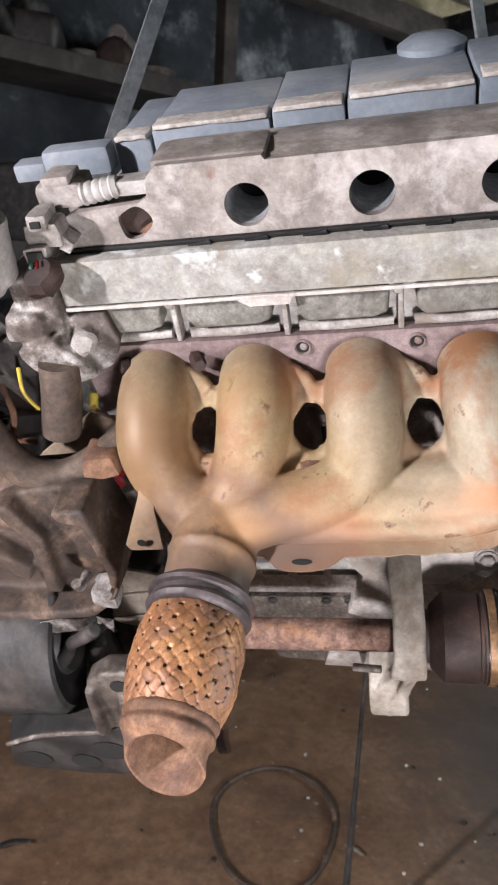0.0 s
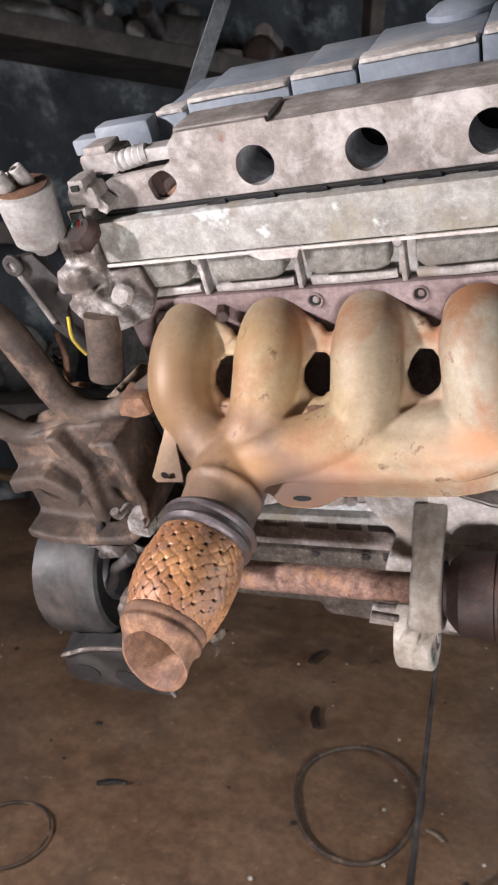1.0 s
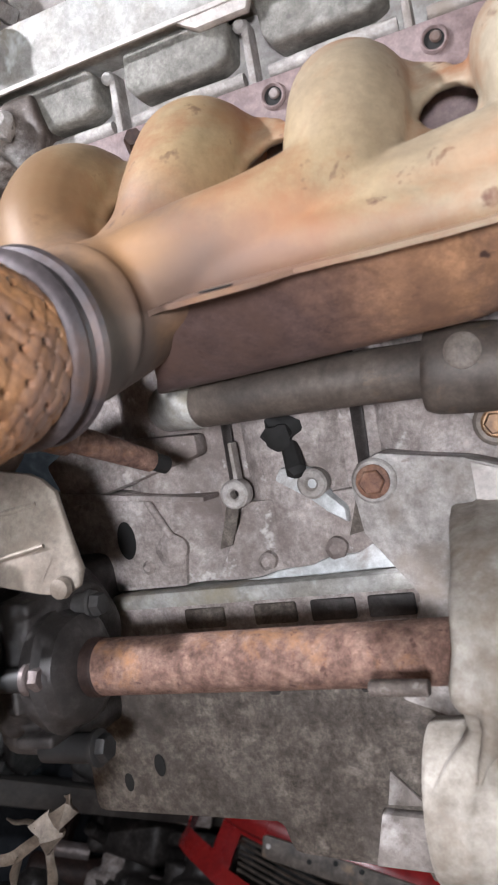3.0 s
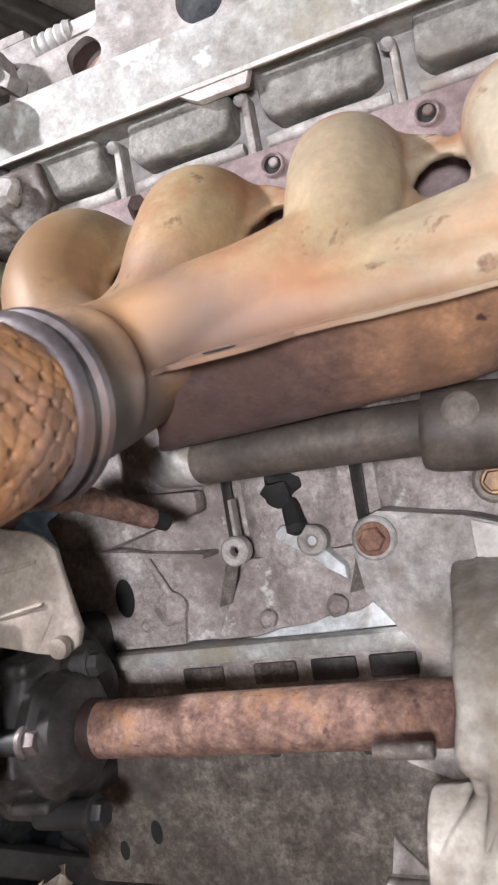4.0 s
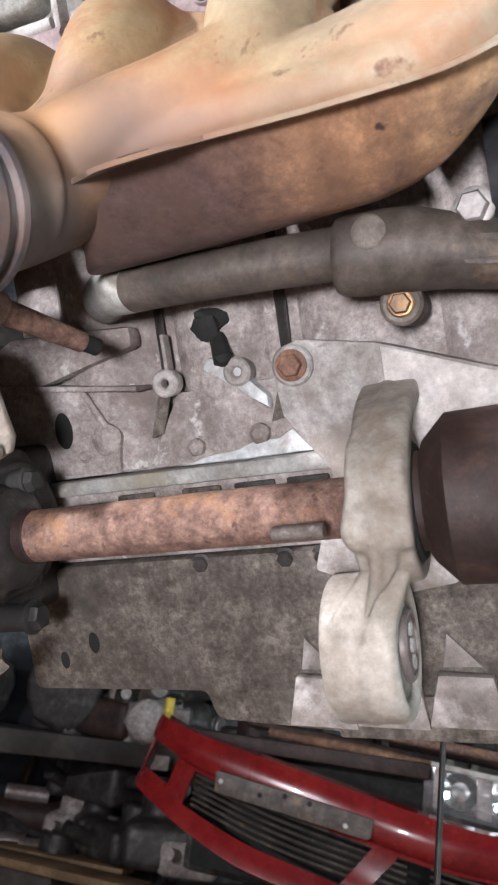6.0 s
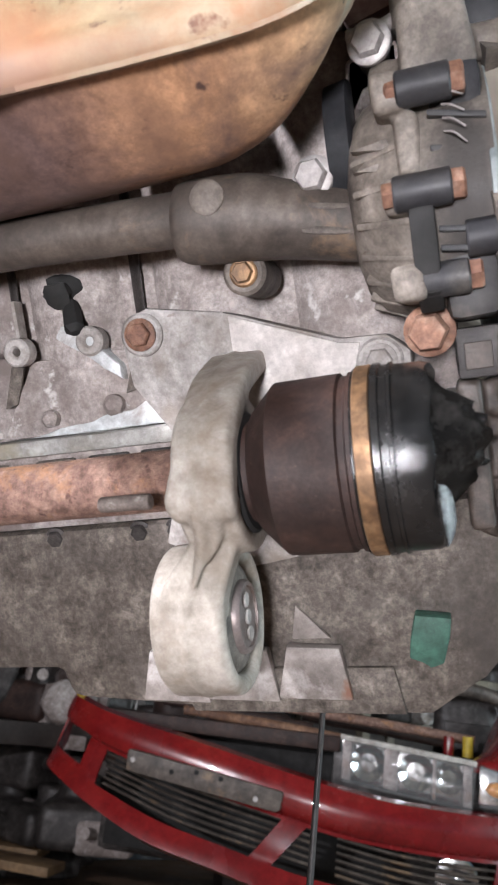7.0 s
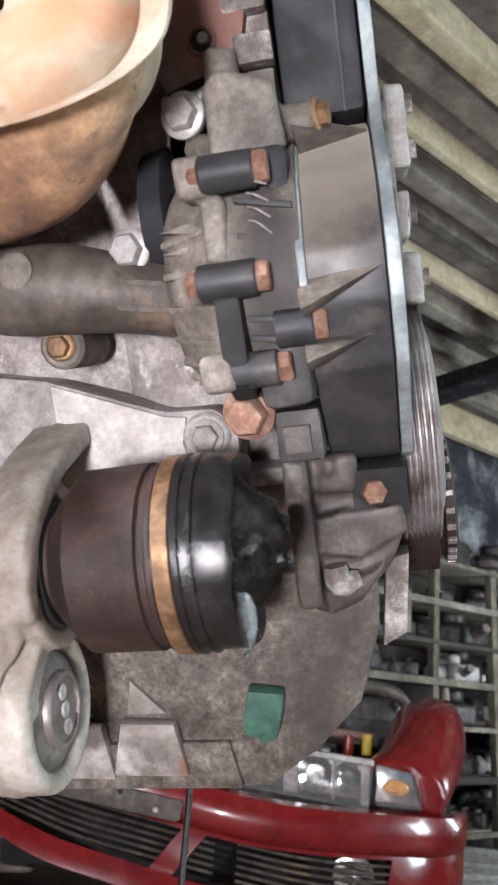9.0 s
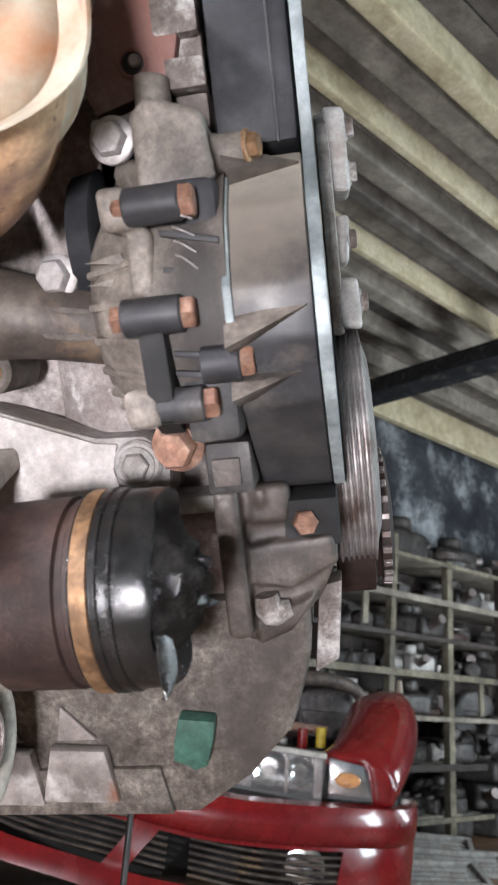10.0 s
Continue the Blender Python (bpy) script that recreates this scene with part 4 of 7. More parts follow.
for i, (s, r, _) in enumerate(prof):
    ring, gaps = [], []
    for k in range(280):
        a = 2 * math.pi * k / 280
        slip = 0.35 * noise.noise(Vector((math.cos(a) * 2.2, math.sin(a) * 2.2, s * 45)))
        u, v = 20 * a / (2 * math.pi) + s / 0.0125 + slip, 20 * a / (2 * math.pi) - s / 0.0125 + slip
        pu, pv = 1 - abs(2 * (u % 1) - 1) ** 3, 1 - abs(2 * (v % 1) - 1) ** 3
        over = (math.floor(u) + math.floor(v)) % 2
        wire = 0.00016 * (math.sin(u * 31) if over else math.sin(v * 31))
        w = 0.0011 * max(pu if over else 0.45 * pu, 0.45 * pv if over else pv) + wire - (0.0022 if pu < 0.3 and pv < 0.3 else 0.0) + 0.0016 * noise.noise(Vector((math.cos(a) * 3, math.sin(a) * 3, s * 50)))
        open_gap = abs(u - round(u)) + abs(v - round(v)) < 0.21 and (round(u) + round(v)) % 2 == 0
        gaps.append(open_gap)
        w -= 0.0015 * open_gap
        ring.append(t.verts.new(A + q @ Vector(((r + w) * math.cos(a), (r + w) * math.sin(a), s))))
    rows.append((ring, gaps))
for (u, gap), (v, _) in zip(rows, rows[1:]):
    for k in range(280):
        t.faces.new((u[k], u[(k + 1) % 280], v[(k + 1) % 280], v[k])).material_index = int(gap[k])
sleeve = part("braided_sleeve", t, BRAID, pipe, "orange rusty braided flex sleeve", angle=80)
# Gap faces get the dark brown so the weave's shade is in the colour.
sleeve.data.materials.append(RUST_DARK)
L = (B - A).length
t = lathe([(0.107, 0.033), (0.109, 0.0355), (0.112, 0.0365), (0.115, 0.0355), (0.1165, 0.034), (0.1185, 0.034), (0.12, 0.0355), (0.123, 0.0352), (0.125, 0.0332), (0.128, 0.0318), (0.132, 0.0305), (L - 0.004, 0.0298), (L - 0.001, 0.0292), (L, 0.0284), (L - 0.001, 0.0268), (L - 0.035, 0.0262)], A, ax, 64, caps=False, wobble=0.03)
for v in t.verts:
    f = max(0.0, ((v.co - A).dot(ax) - 0.127) / (L - 0.127))
    v.co += Vector((0.004, 0, 0.003)) * f * noise.noise(v.co * 40) + Vector((0.002 * f, 0, -0.004 * f)) - ax * 0.42 * min(1.0, f) * (v.co.z - (A + ax * (v.co - A).dot(ax)).z)
part("pipe_end", t, RUST, pipe, "crumpled rusty open pipe end", weld=False)
part("pipe_bore", lathe([(0, 0.0), (0.0005, 0.0275)], A + ax * (L - 0.03), ax, 30, caps=False), RUST_DARK, pipe)

# coolant pipe and thermostat housing
bm = sweep([(-0.115, 0.02, -0.168, 0.013), (-0.1, -0.012, -0.166, 0.0148), (-0.07, -0.03, -0.168, 0.0148), (0.0, -0.03, -0.17, 0.015), (0.068, -0.028, -0.173, 0.0155)], 24, 6)
cool = part("coolant_pipe", bm, PIPE, engine, "dirty brown steel coolant pipe")
bm = sweep([(0.062, -0.024, -0.174, 0.0215), (0.07, -0.024, -0.175, 0.0235), (0.1, -0.022, -0.178, 0.024), (0.125, -0.018, -0.183, 0.021), (0.165, -0.012, -0.192, 0.02)], 28, 5)
part("thermostat_housing", bm, PIPE, cool, "brown-grey cast coolant housing")
part("cap_boss", lathe([(0, 0.0095), (0.004, 0.0095), (0.006, 0.007), (0.0062, 0.0)], (0.084, -0.0425, -0.168), (0, -1, 0.15), 24, caps=False), PUMP, cool, "round cast cap")
for z in (-0.184, -0.196):
    part("cast_ridge", sweep([(0.118, -0.034, z + 0.008, 0.0022), (0.14, -0.034, z + 0.003, 0.0026), (0.16, -0.03, z, 0.002)], 8, 4), PUMP, cool)
part("corroded_elbow", sweep([(-0.112, 0.008, -0.1672, 0.0145), (-0.1, -0.0125, -0.1662, 0.0154), (-0.085, -0.026, -0.167, 0.0154), (-0.07, -0.0302, -0.168, 0.0152)], 20, 5), RAIL, cool, "white and green corroded pipe elbow")
part("housing_boss", rod((0.093, 0.02, -0.207), (0.093, -0.024, -0.207), 0.0125, seg=28, bevel=0.002), PUMP, cool)
part("housing_bolt", hex_bolt((0.093, -0.0235, -0.207), (0, -1, 0), 0.0062, 0.006, 0.003), BRASS, cool, "tarnished housing bolt")

# white flange bolts
for p, r in (((0.139, -0.025, -0.164), 0.0088), ((0.176, -0.025, -0.104), 0.0088)):
    part("bolt_post", rod((p[0], 0.06, p[2]), p, 0.0085, seg=20), PUMP, engine)
    part("flange_bolt", hex_bolt(p, (-0.15, -1, 0.05), r, 0.008, 0.004), BOLT, engine, "pale zinc flange bolt")

# pump casting between block and timing cover
bm = lathe([(0, 0.03), (0.004, 0.045), (0.012, 0.055), (0.03, 0.062), (0.05, 0.066), (0.072, 0.066)], (0.156, 0.0, -0.185), (1, 0, 0), 48)
pump = part("pump_housing", bm, PUMP_DOME, engine, "brown-grey ribbed water pump casting")
for k in range(8):
    a = radians(160 + 17 * k)
    q = pose(0.172, 0.0535 * math.cos(a), -0.185 + 0.0535 * math.sin(a), math.degrees(a), 0, 0) @ pose(0, 0, 0, 0, 0, 22)
    t = box((-0.011, -0.003, -0.0018), (0.02, 0.0035, 0.0018), 0.0012)
    bmesh.ops.transform(t, matrix=q, verts=t.verts)
    part("pump_rib", t, PUMP_DOME, pump)
bm = box((0.192, -0.036, -0.126), (0.22, 0.06, -0.106), 0.006)
rod((0.205, -0.03, -0.117), (0.24, -0.03, -0.117), 0.0085, bm=bm)
prism([(0.19, -0.1), (0.2, -0.092), (0.222, -0.1), (0.226, -0.13), (0.19, -0.135)], "y", -0.05, -0.03, 0.003, bm)
rod((0.196, -0.02, -0.1), (0.196, -0.02, -0.075), 0.009, bm=bm)
rod((0.178, -0.015, -0.118), (0.2, -0.04, -0.128), 0.008, bm=bm)
boss_block = part("pump_lug", roughen(bm, 0.002, 60), PUMP_DOME, pump)
remeshed(boss_block, 0.0016, 3)
for k in range(4):
    z = -0.146 - 0.006 * k
    part("cut_strand", sweep([(0.207, -0.066, z, 0.0005), (0.211, -0.07, z - 0.002, 0.0005), (0.2165, -0.068, z - 0.004 - 0.001 * k, 0.0004)], 6, 4), BOLT, pump)
bm = bmesh.new()
for z in (-0.142, -0.189, -0.23):
    box((0.176, -0.071, z - 0.009), (0.192, -0.03, z + 0.009), 0.004, bm=bm)
box((0.184, -0.064, -0.185), (0.196, -0.03, -0.15), 0.004, bm=bm)
fused(part("pump_body", roughen(bm, 0.0015, 70), PUMP_DOME, pump), 0.0018, 2)
bm = box((0.2, -0.056, -0.25), (0.2262, 0.0, -0.13), 0.006)
part("pump_apron", roughen(bm, 0.0008, 80), DUSTY, pump, "dusty black pump apron")
for z, d in ((-0.152, 0.006), (-0.168, 0.004), (-0.205, 0.004), (-0.214, 0.004)):
    part("pump_fin", prism([(0.2, z), (0.2262, z - d), (0.2262, z - d - 0.003), (0.2, z - 0.003)], "y", -0.064, -0.057, 0.0008), DUSTY, pump)
part("bolt_sleeve", rod((0.212, -0.06, -0.213), (0.23, -0.06, -0.213), 0.009), DUSTY, pump)
for k, z in enumerate((-0.162, -0.172)):
    part("gusset", prism([(0.162, z), (0.18, z + 0.003), (0.182, z - 0.003)], "y", -0.056, -0.046, 0.0008), PUMP, pump)
# end of the head beside the timing cover
bm = box((0.2, -0.004, -0.1), (0.2215, 0.1, 0.05), 0.003)
box((0.203, -0.016, -0.082), (0.2225, 0.0, -0.068), 0.002, bm=bm)
box((0.198, -0.012, -0.056), (0.2205, 0.0, -0.035), 0.003, bm=bm)
rod((0.21, 0.0, -0.02), (0.21, -0.02, -0.02), 0.008, bm=bm)
part("head_end", roughen(bm, 0.001, 50), ALLOY_GRIMY_LIT, engine, "grimy cast end of the head")
part("bleed_pipe", sweep([(0.165, -0.014, -0.094, 0.004), (0.175, -0.018, -0.096, 0.004), (0.19, -0.018, -0.092, 0.004), (0.196, -0.01, -0.08, 0.004)], 12, 5), BOLT, engine, "short bright metal pipe")
part("post_web", prism([(0.125, -0.175), (0.15, -0.175), (0.16, -0.1), (0.19, -0.095), (0.19, -0.112), (0.17, -0.12), (0.152, -0.15)], "y", 0.0, 0.028, 0.003), ALLOY_DULL, engine)
part("sleeve_strap", prism([(-0.05, -0.192), (-0.0745, -0.19), (-0.072, -0.21), (-0.069, -0.236), (-0.05, -0.245), (-0.04, -0.21)], "x", 0.187, 0.199, 0.002), HOLE, pump, "black plastic bolt carrier")
part("side_disc", lathe([(0, 0.038), (0.012, 0.04), (0.014, 0.037)], (0.148, 0.005, -0.15), (1, 0, 0), 36), PLASTIC, pump)
for x0, x1, y, z in ((0.187, 0.212, -0.066, -0.142), (0.181, 0.208, -0.07, -0.189), (0.187, 0.212, -0.062, -0.23)):
    part("bolt_sleeve", rod((x0, y, z), (x1, y, z), 0.0085, seg=24, bevel=0.001), DUSTY, pump)
    part("rusty_bolt", hex_bolt((x1, y, z), (1, 0, 0), 0.0075, 0.006), BOLT_RUST, pump, "rusty bolt head")
    part("rusty_nut", hex_bolt((x0, y, z), (-1, 0, 0), 0.0065, 0.005), BOLT_RUST, pump)
part("rusty_bolt", hex_bolt((0.228, -0.06, -0.213), (1, 0, 0), 0.0075, 0.008), BOLT_RUST, pump, "rusty bolt head")
part("rusty_bolt", hex_bolt((0.19, -0.03, -0.253), (-0.1, -1, -0.1), 0.0105, 0.012, 0.003), BOLT_RUST, pump, "large rusty bolt")
for x in (0.214, 0.24):
    part("small_bolt", hex_bolt((x, -0.036, -0.117), (1, -0.2, 0), 0.006, 0.006, 0.002), BRASS if x > 0.22 else BOLT, pump)

# timing covers and crank pulley
prof = [(0.24, -0.115), (0.0, -0.115), (-0.018, -0.122), (-0.045, -0.145), (-0.064, -0.18), (-0.064, -0.205), (-0.05, -0.235), (-0.02, -0.262), (0.01, -0.288), (0.06, -0.3), (0.24, -0.3)]
timing = part("timing_cover", prism(prof, "x", 0.226, 0.2645, 0.003), LIT_DUST_TOP, engine, "scuffed black plastic lower timing cover")
rim = [(y - 0.004 if y < 0.1 else y, z) for y, z in prof]
part("cover_rim", prism([(0.24, 0.12), (-0.016, 0.12), (-0.018, -0.11), *rim[2:], ], "x", 0.265, 0.271, 0.001), RIM, timing, "pale-edged cover flange")
part("upper_timing_cover", box((0.224, -0.014, -0.112), (0.264, 0.24, 0.13), 0.004), PLASTIC, timing, "black plastic upper timing cover")
part("pale_edge", prism([(-0.03, -0.128), (-0.053, -0.15), (-0.0675, -0.18), (-0.0675, -0.2), (-0.06, -0.2), (-0.05, -0.16), (-0.02, -0.128)], "x", 0.2255, 0.2295, 0.001), RIM, timing)
part("cover_seam", box((0.2535, -0.0155, -0.112), (0.255, -0.01, 0.13), 0.0005), DUSTY, timing)
for p in (((0.226, -0.028, -0.113), (0.23, -0.05, -0.127), (0.263, -0.024, -0.124)), ((0.224, -0.062, -0.192), (0.226, -0.082, -0.206), (0.262, -0.066, -0.191)), ((0.224, -0.058, -0.219), (0.226, -0.078, -0.229), (0.26, -0.054, -0.219))):
    t = bmesh.new()
    lo = [t.verts.new(Vector(q)) for q in p]
    hi = [t.verts.new(Vector(q) + Vector((0, 0.022, -0.005))) for q in p]
    t.faces.new(lo), t.faces.new(hi[::-1])
    for i in range(3):
        t.faces.new((lo[i], lo[(i + 1) % 3], hi[(i + 1) % 3], hi[i]))
    part("cover_fin", t, PUMP, timing)
c = Vector((0.2625, 0.125, -0.288))
prof = [(0.0, 0.075), (0.002, 0.082)]
for k in range(6):
    prof += [(0.003 + 0.0036 * k, 0.0815), (0.0042 + 0.0036 * k, 0.0785), (0.0052 + 0.0036 * k, 0.0785), (0.0064 + 0.0036 * k, 0.0815)]
prof += [(0.0255, 0.082), (0.027, 0.07), (0.03, 0.06)]
pulley = part("belt_pulley", lathe(prof, c, (1, 0, 0), 72), GROOVED, engine, "grooved steel belt pulley")
c = Vector((0.26, 0.14, -0.345))
damper = part("crank_damper", lathe([(0, 0.04), (0.002, 0.053), (0.026, 0.053), (0.028, 0.045), (0.031, 0.043), (0.032, 0.0465), (0.038, 0.0465), (0.04, 0.042), (0.042, 0.02)], c, (1, 0, 0), 64), RUST_DARK, engine, "rusty crankshaft damper with a toothed ring")
for k in range(26):
    a = 2 * math.pi * k / 26
    t = box((-0.003, -0.002, -0.0022), (0.003, 0.002, 0.0022), 0.0006, seg=1)
    bmesh.ops.transform(t, matrix=Matrix.Translation((c.x + 0.035, c.y + 0.0475 * math.cos(a), c.z + 0.0475 * math.sin(a))) @ Matrix.Rotation(a, 4, "X"), verts=t.verts)
    part("tooth", t, STEEL, damper)
bm = prism([(0.08, -0.085), (0.12, -0.07), (0.2, -0.07), (0.22, -0.09), (0.2, -0.13), (0.17, -0.2), (0.09, -0.212), (0.06, -0.17), (0.075, -0.1)], "x", 0.272, 0.28, 0.003)
tens = part("tensioner", roughen(bm, 0.001, 80), ALLOY_BRIGHT, engine, "cast belt tensioner bracket")
for y0, z0, z1, x1 in ((0.085, -0.125, -0.074, 0.29), (0.08, -0.168, -0.138, 0.286), (0.072, -0.208, -0.176, 0.29)):
    part("tensioner_arm", roughen(box((0.278, y0, z0), (x1, y0 + 0.05, z1), 0.004, seg=3), 0.0025, 60), ALLOY, tens)
for y, z, x in ((0.095, -0.085, 0.289), (0.095, -0.112, 0.289), (0.085, -0.153, 0.285), (0.085, -0.192, 0.289)):
    part("tensioner_bolt", hex_bolt((x, y + 0.004, z), (1, -0.1, 0), 0.0065, 0.006, 0.003), ALLOY_GRIMY_LIT, tens)
bm = prism([(0.198, -0.29), (0.2, -0.37), (0.214, -0.378), (0.235, -0.37), (0.252, -0.352), (0.264, -0.33), (0.26, -0.31), (0.225, -0.295)], "y", 0.004, 0.08, 0.004)
box((0.2, -0.012, -0.368), (0.214, 0.02, -0.282), 0.004, bm=bm)
box((0.216, -0.004, -0.306), (0.24, 0.02, -0.284), 0.004, bm=bm)
box((0.222, -0.006, -0.294), (0.228, 0.01, -0.285), 0.002, bm=bm)
prism([(0.216, -0.318), (0.262, -0.313), (0.264, -0.33), (0.236, -0.343), (0.216, -0.34)], "y", -0.004, 0.02, 0.003, bm)
prism([(0.216, -0.36), (0.25, -0.347), (0.236, -0.368), (0.214, -0.377)], "y", -0.003, 0.02, 0.004, bm)
seal = part("oil_pump_cover", roughen(bm, 0.0014, 70), OILY, engine, "oily brown oil pump casting")
fused(seal, 0.0018, 2)
part("pump_lobe", sweep([(0.222, -0.002, -0.346, 0.0065), (0.224, -0.002, -0.356, 0.008), (0.235, 0.0, -0.355, 0.005)], 12, 4), ALLOY_GRIMY_LIT, seal)
part("dark_bracket", box((0.236, 0.0, -0.321), (0.266, 0.06, -0.294), 0.002), HOLE, seal)
part("bracket_bolt", hex_bolt((0.247, -0.001, -0.306), (0.3, -1, 0), 0.007, 0.006), BOLT_RUST, seal)
part("side_plate", prism([(0.25, -0.355), (0.264, -0.352), (0.258, -0.402), (0.243, -0.41)], "y", 0.03, 0.05, 0.002), ALLOY_GRIMY_LIT, seal)
part("cover_clip", box((0.202, -0.03, -0.281), (0.2258, 0.03, -0.254), 0.003), DARK, timing)
part("clip_panel", box((0.206, -0.033, -0.276), (0.22, -0.0302, -0.262), 0.001), OILY, timing)

# engine mount plate, bearing bracket, drive shaft
mount = part("mount_plate", prism([(0.003, -0.234), (0.008, -0.22), (0.022, -0.215), (0.07, -0.2245), (0.138, -0.25), (0.165, -0.251), (0.178, -0.262), (0.176, -0.285), (0.1, -0.378), (0.06, -0.384), (0.012, -0.364), (0.033, -0.302), (0.006, -0.262)], "y", -0.001, 0.03, 0.0025), ALLOY_BRIGHT, engine, "dusty pale cast mounting plate")
for (x, z), m in (((0.018, -0.231), BOLT_RUST), ((0.16, -0.266), ALLOY_BRIGHT)):
    part("mount_boss", rod((x, 0.01, z), (x, -0.005, z), 0.0135, seg=28, bevel=0.0015), ALLOY_BRIGHT, mount)
    part("mount_bolt", hex_bolt((x, -0.005, z), (0, -1, 0), 0.0078, 0.006, 0.0025), m, mount, "rusty mounting bolt" if m is BOLT_RUST else "pale mounting bolt")
part("plate_step", prism([(0.074, -0.2275), (0.138, -0.2525), (0.15, -0.254), (0.146, -0.268), (0.15, -0.285), (0.12, -0.31), (0.074, -0.31)], "y", -0.0035, -0.0005, 0.0012), PLATE_PALE, mount, "paler raised half of the plate")
SY, SZ = -0.068, -0.3125


def cast_band(stations, thick, bm):
    """A cast strap through stations of (y, z, x from, x to), with chamfered edges and a raised middle."""
    t = bmesh.new()
    rows = []
    for k, (y, z, x0, x1) in enumerate(stations):
        a, b = stations[max(0, k - 1)], stations[min(len(stations) - 1, k + 1)]
        d = Vector((0, b[0] - a[0], b[1] - a[1])).normalized()
        out = Vector((0, d.z, -d.y))
        if out.y > 0.2:
            out = -out
        c = Vector((0, y, z))
        w = x1 - x0
        rows.append([t.verts.new(c + Vector((x0 + w * f, 0, 0)) + out * o) for f, o in ((0, -thick), (0, -0.002), (0.07, 0), (0.38, 0.0004), (0.44, 0.0016), (0.52, 0.0016), (0.58, 0.0004), (0.93, 0), (1, -0.002), (1, -thick))])
    for u, v in zip(rows, rows[1:]):
        for k in range(10):
            t.faces.new((u[k], u[(k + 1) % 10], v[(k + 1) % 10], v[k]))
    t.faces.new(rows[0]), t.faces.new(rows[-1][::-1])
    bmesh.ops.recalc_face_normals(t, faces=t.faces)
    return merge(bm, t)


def band_path(points):
    return [tuple(float(c) for c in q) for q in smooth_path(points, 4)]


bm = ring_of((0.064, SY, SZ), (1, 0, 0), 0.0305, 0.041, 0.03, 44, 0.002)
cast_band(band_path([(-0.004, -0.25, 0.059, 0.0935), (-0.03, -0.2555, 0.0605, 0.094), (-0.058, -0.2625, 0.0632, 0.0945), (-0.084, -0.276, 0.0652, 0.0955), (-0.1005, -0.2935, 0.0645, 0.0952), (-0.1105, -0.308, 0.062, 0.0955), (-0.1135, -0.317, 0.0608, 0.0955), (-0.111, -0.326, 0.0625, 0.0955), (-0.102, -0.331, 0.066, 0.0945)]), 0.012, bm)
cast_band(band_path([(-0.105, -0.325, 0.068, 0.0935), (-0.0985, -0.336, 0.0665, 0.091), (-0.0975, -0.346, 0.06, 0.088), (-0.0985, -0.358, 0.05, 0.083), (-0.0995, -0.372, 0.042, 0.078), (-0.0985, -0.385, 0.04, 0.076)]), 0.016, bm)
sweep([(0.076, -0.113, -0.321, 0.0035), (0.0755, -0.106, -0.335, 0.004), (0.071, -0.1035, -0.349, 0.003), (0.066, -0.1035, -0.362, 0.0015)], 10, 4, bm)
sweep([(0.084, -0.112, -0.322, 0.0025), (0.082, -0.103, -0.337, 0.003), (0.074, -0.103, -0.35, 0.0015)], 10, 4, bm)
ring_of((0.037, -0.062, -0.392), (1, 0, 0), 0.0305, 0.041, 0.0405, 52, 0.003, bm)
ring_of((0.054, -0.062, -0.392), (1, 0, 0), 0.0305, 0.042, 0.005, 52, 0.001, bm)
lobe = bracket = part("bearing_bracket", bm, BRACKET, engine, "dusty cast bearing and bush bracket")
remeshed(bracket, 0.0015, 2)
part("bush_rubber", lathe([(0, 0.031), (0.033, 0.031), (0.0365, 0.028), (0.0385, 0.0225)], (0.037, -0.062, -0.392), (1, 0, 0), 36), PUMP, lobe)
part("bush_core", lathe([(0, 0.02), (0.0405, 0.02), (0.0425, 0.0185), (0.0425, 0.0165), (0.041, 0.016), (0.041, 0.0)], (0.037, -0.062, -0.392), (1, 0, 0), 36, caps=False), STEEL, lobe)
for k in range(3):
    z = -0.392 + 0.0095 * (k - 1)
    part("bush_slot", lathe([(0, 0.0042), (0.0012, 0.0042), (0.0016, 0.0034), (0.0008, 0.0)], (0.0782, -0.0625, z), (1, 0, 0), 16, caps=False), ALLOY_BRIGHT, lobe)
part("clamp_bolt", rod((0.024, -0.104, -0.316), (0.052, -0.106, -0.316), 0.004), ALLOY_GRIMY_LIT, bracket)
shaft = part("drive_shaft", lathe([(0, 0.0165), (0.24, 0.0165)], (-0.158, SY, SZ), (1, 0, 0), 36), RUST_PINK, engine, "rust-covered intermediate drive shaft")
part("shaft_sleeve", lathe([(0, 0.0174), (0.0125, 0.0174), (0.0135, 0.0166)], (-0.1585, SY, SZ), (1, 0, 0), 36), RUST_DARK, shaft, "smooth dark sleeve on the shaft")
part("bearing_race", ring_of((0.088, SY, SZ), (1, 0, 0), 0.016, 0.0315, 0.0075), HOLE, shaft)
joint = part("constant_velocity_joint", lathe([(-0.006, 0.022), (-0.005, 0.0262), (0.01, 0.0262), (0.0105, 0.0305), (0.012, 0.0325), (0.0225, 0.0432), (0.0235, 0.0442), (0.056, 0.0448), (0.057, 0.0432), (0.06, 0.0432), (0.061, 0.0448), (0.065, 0.0448)], (0.089, SY, SZ), (1, 0, 0), 64), RUST_DARK, shaft, "dark brown rusted joint drum", angle=22)
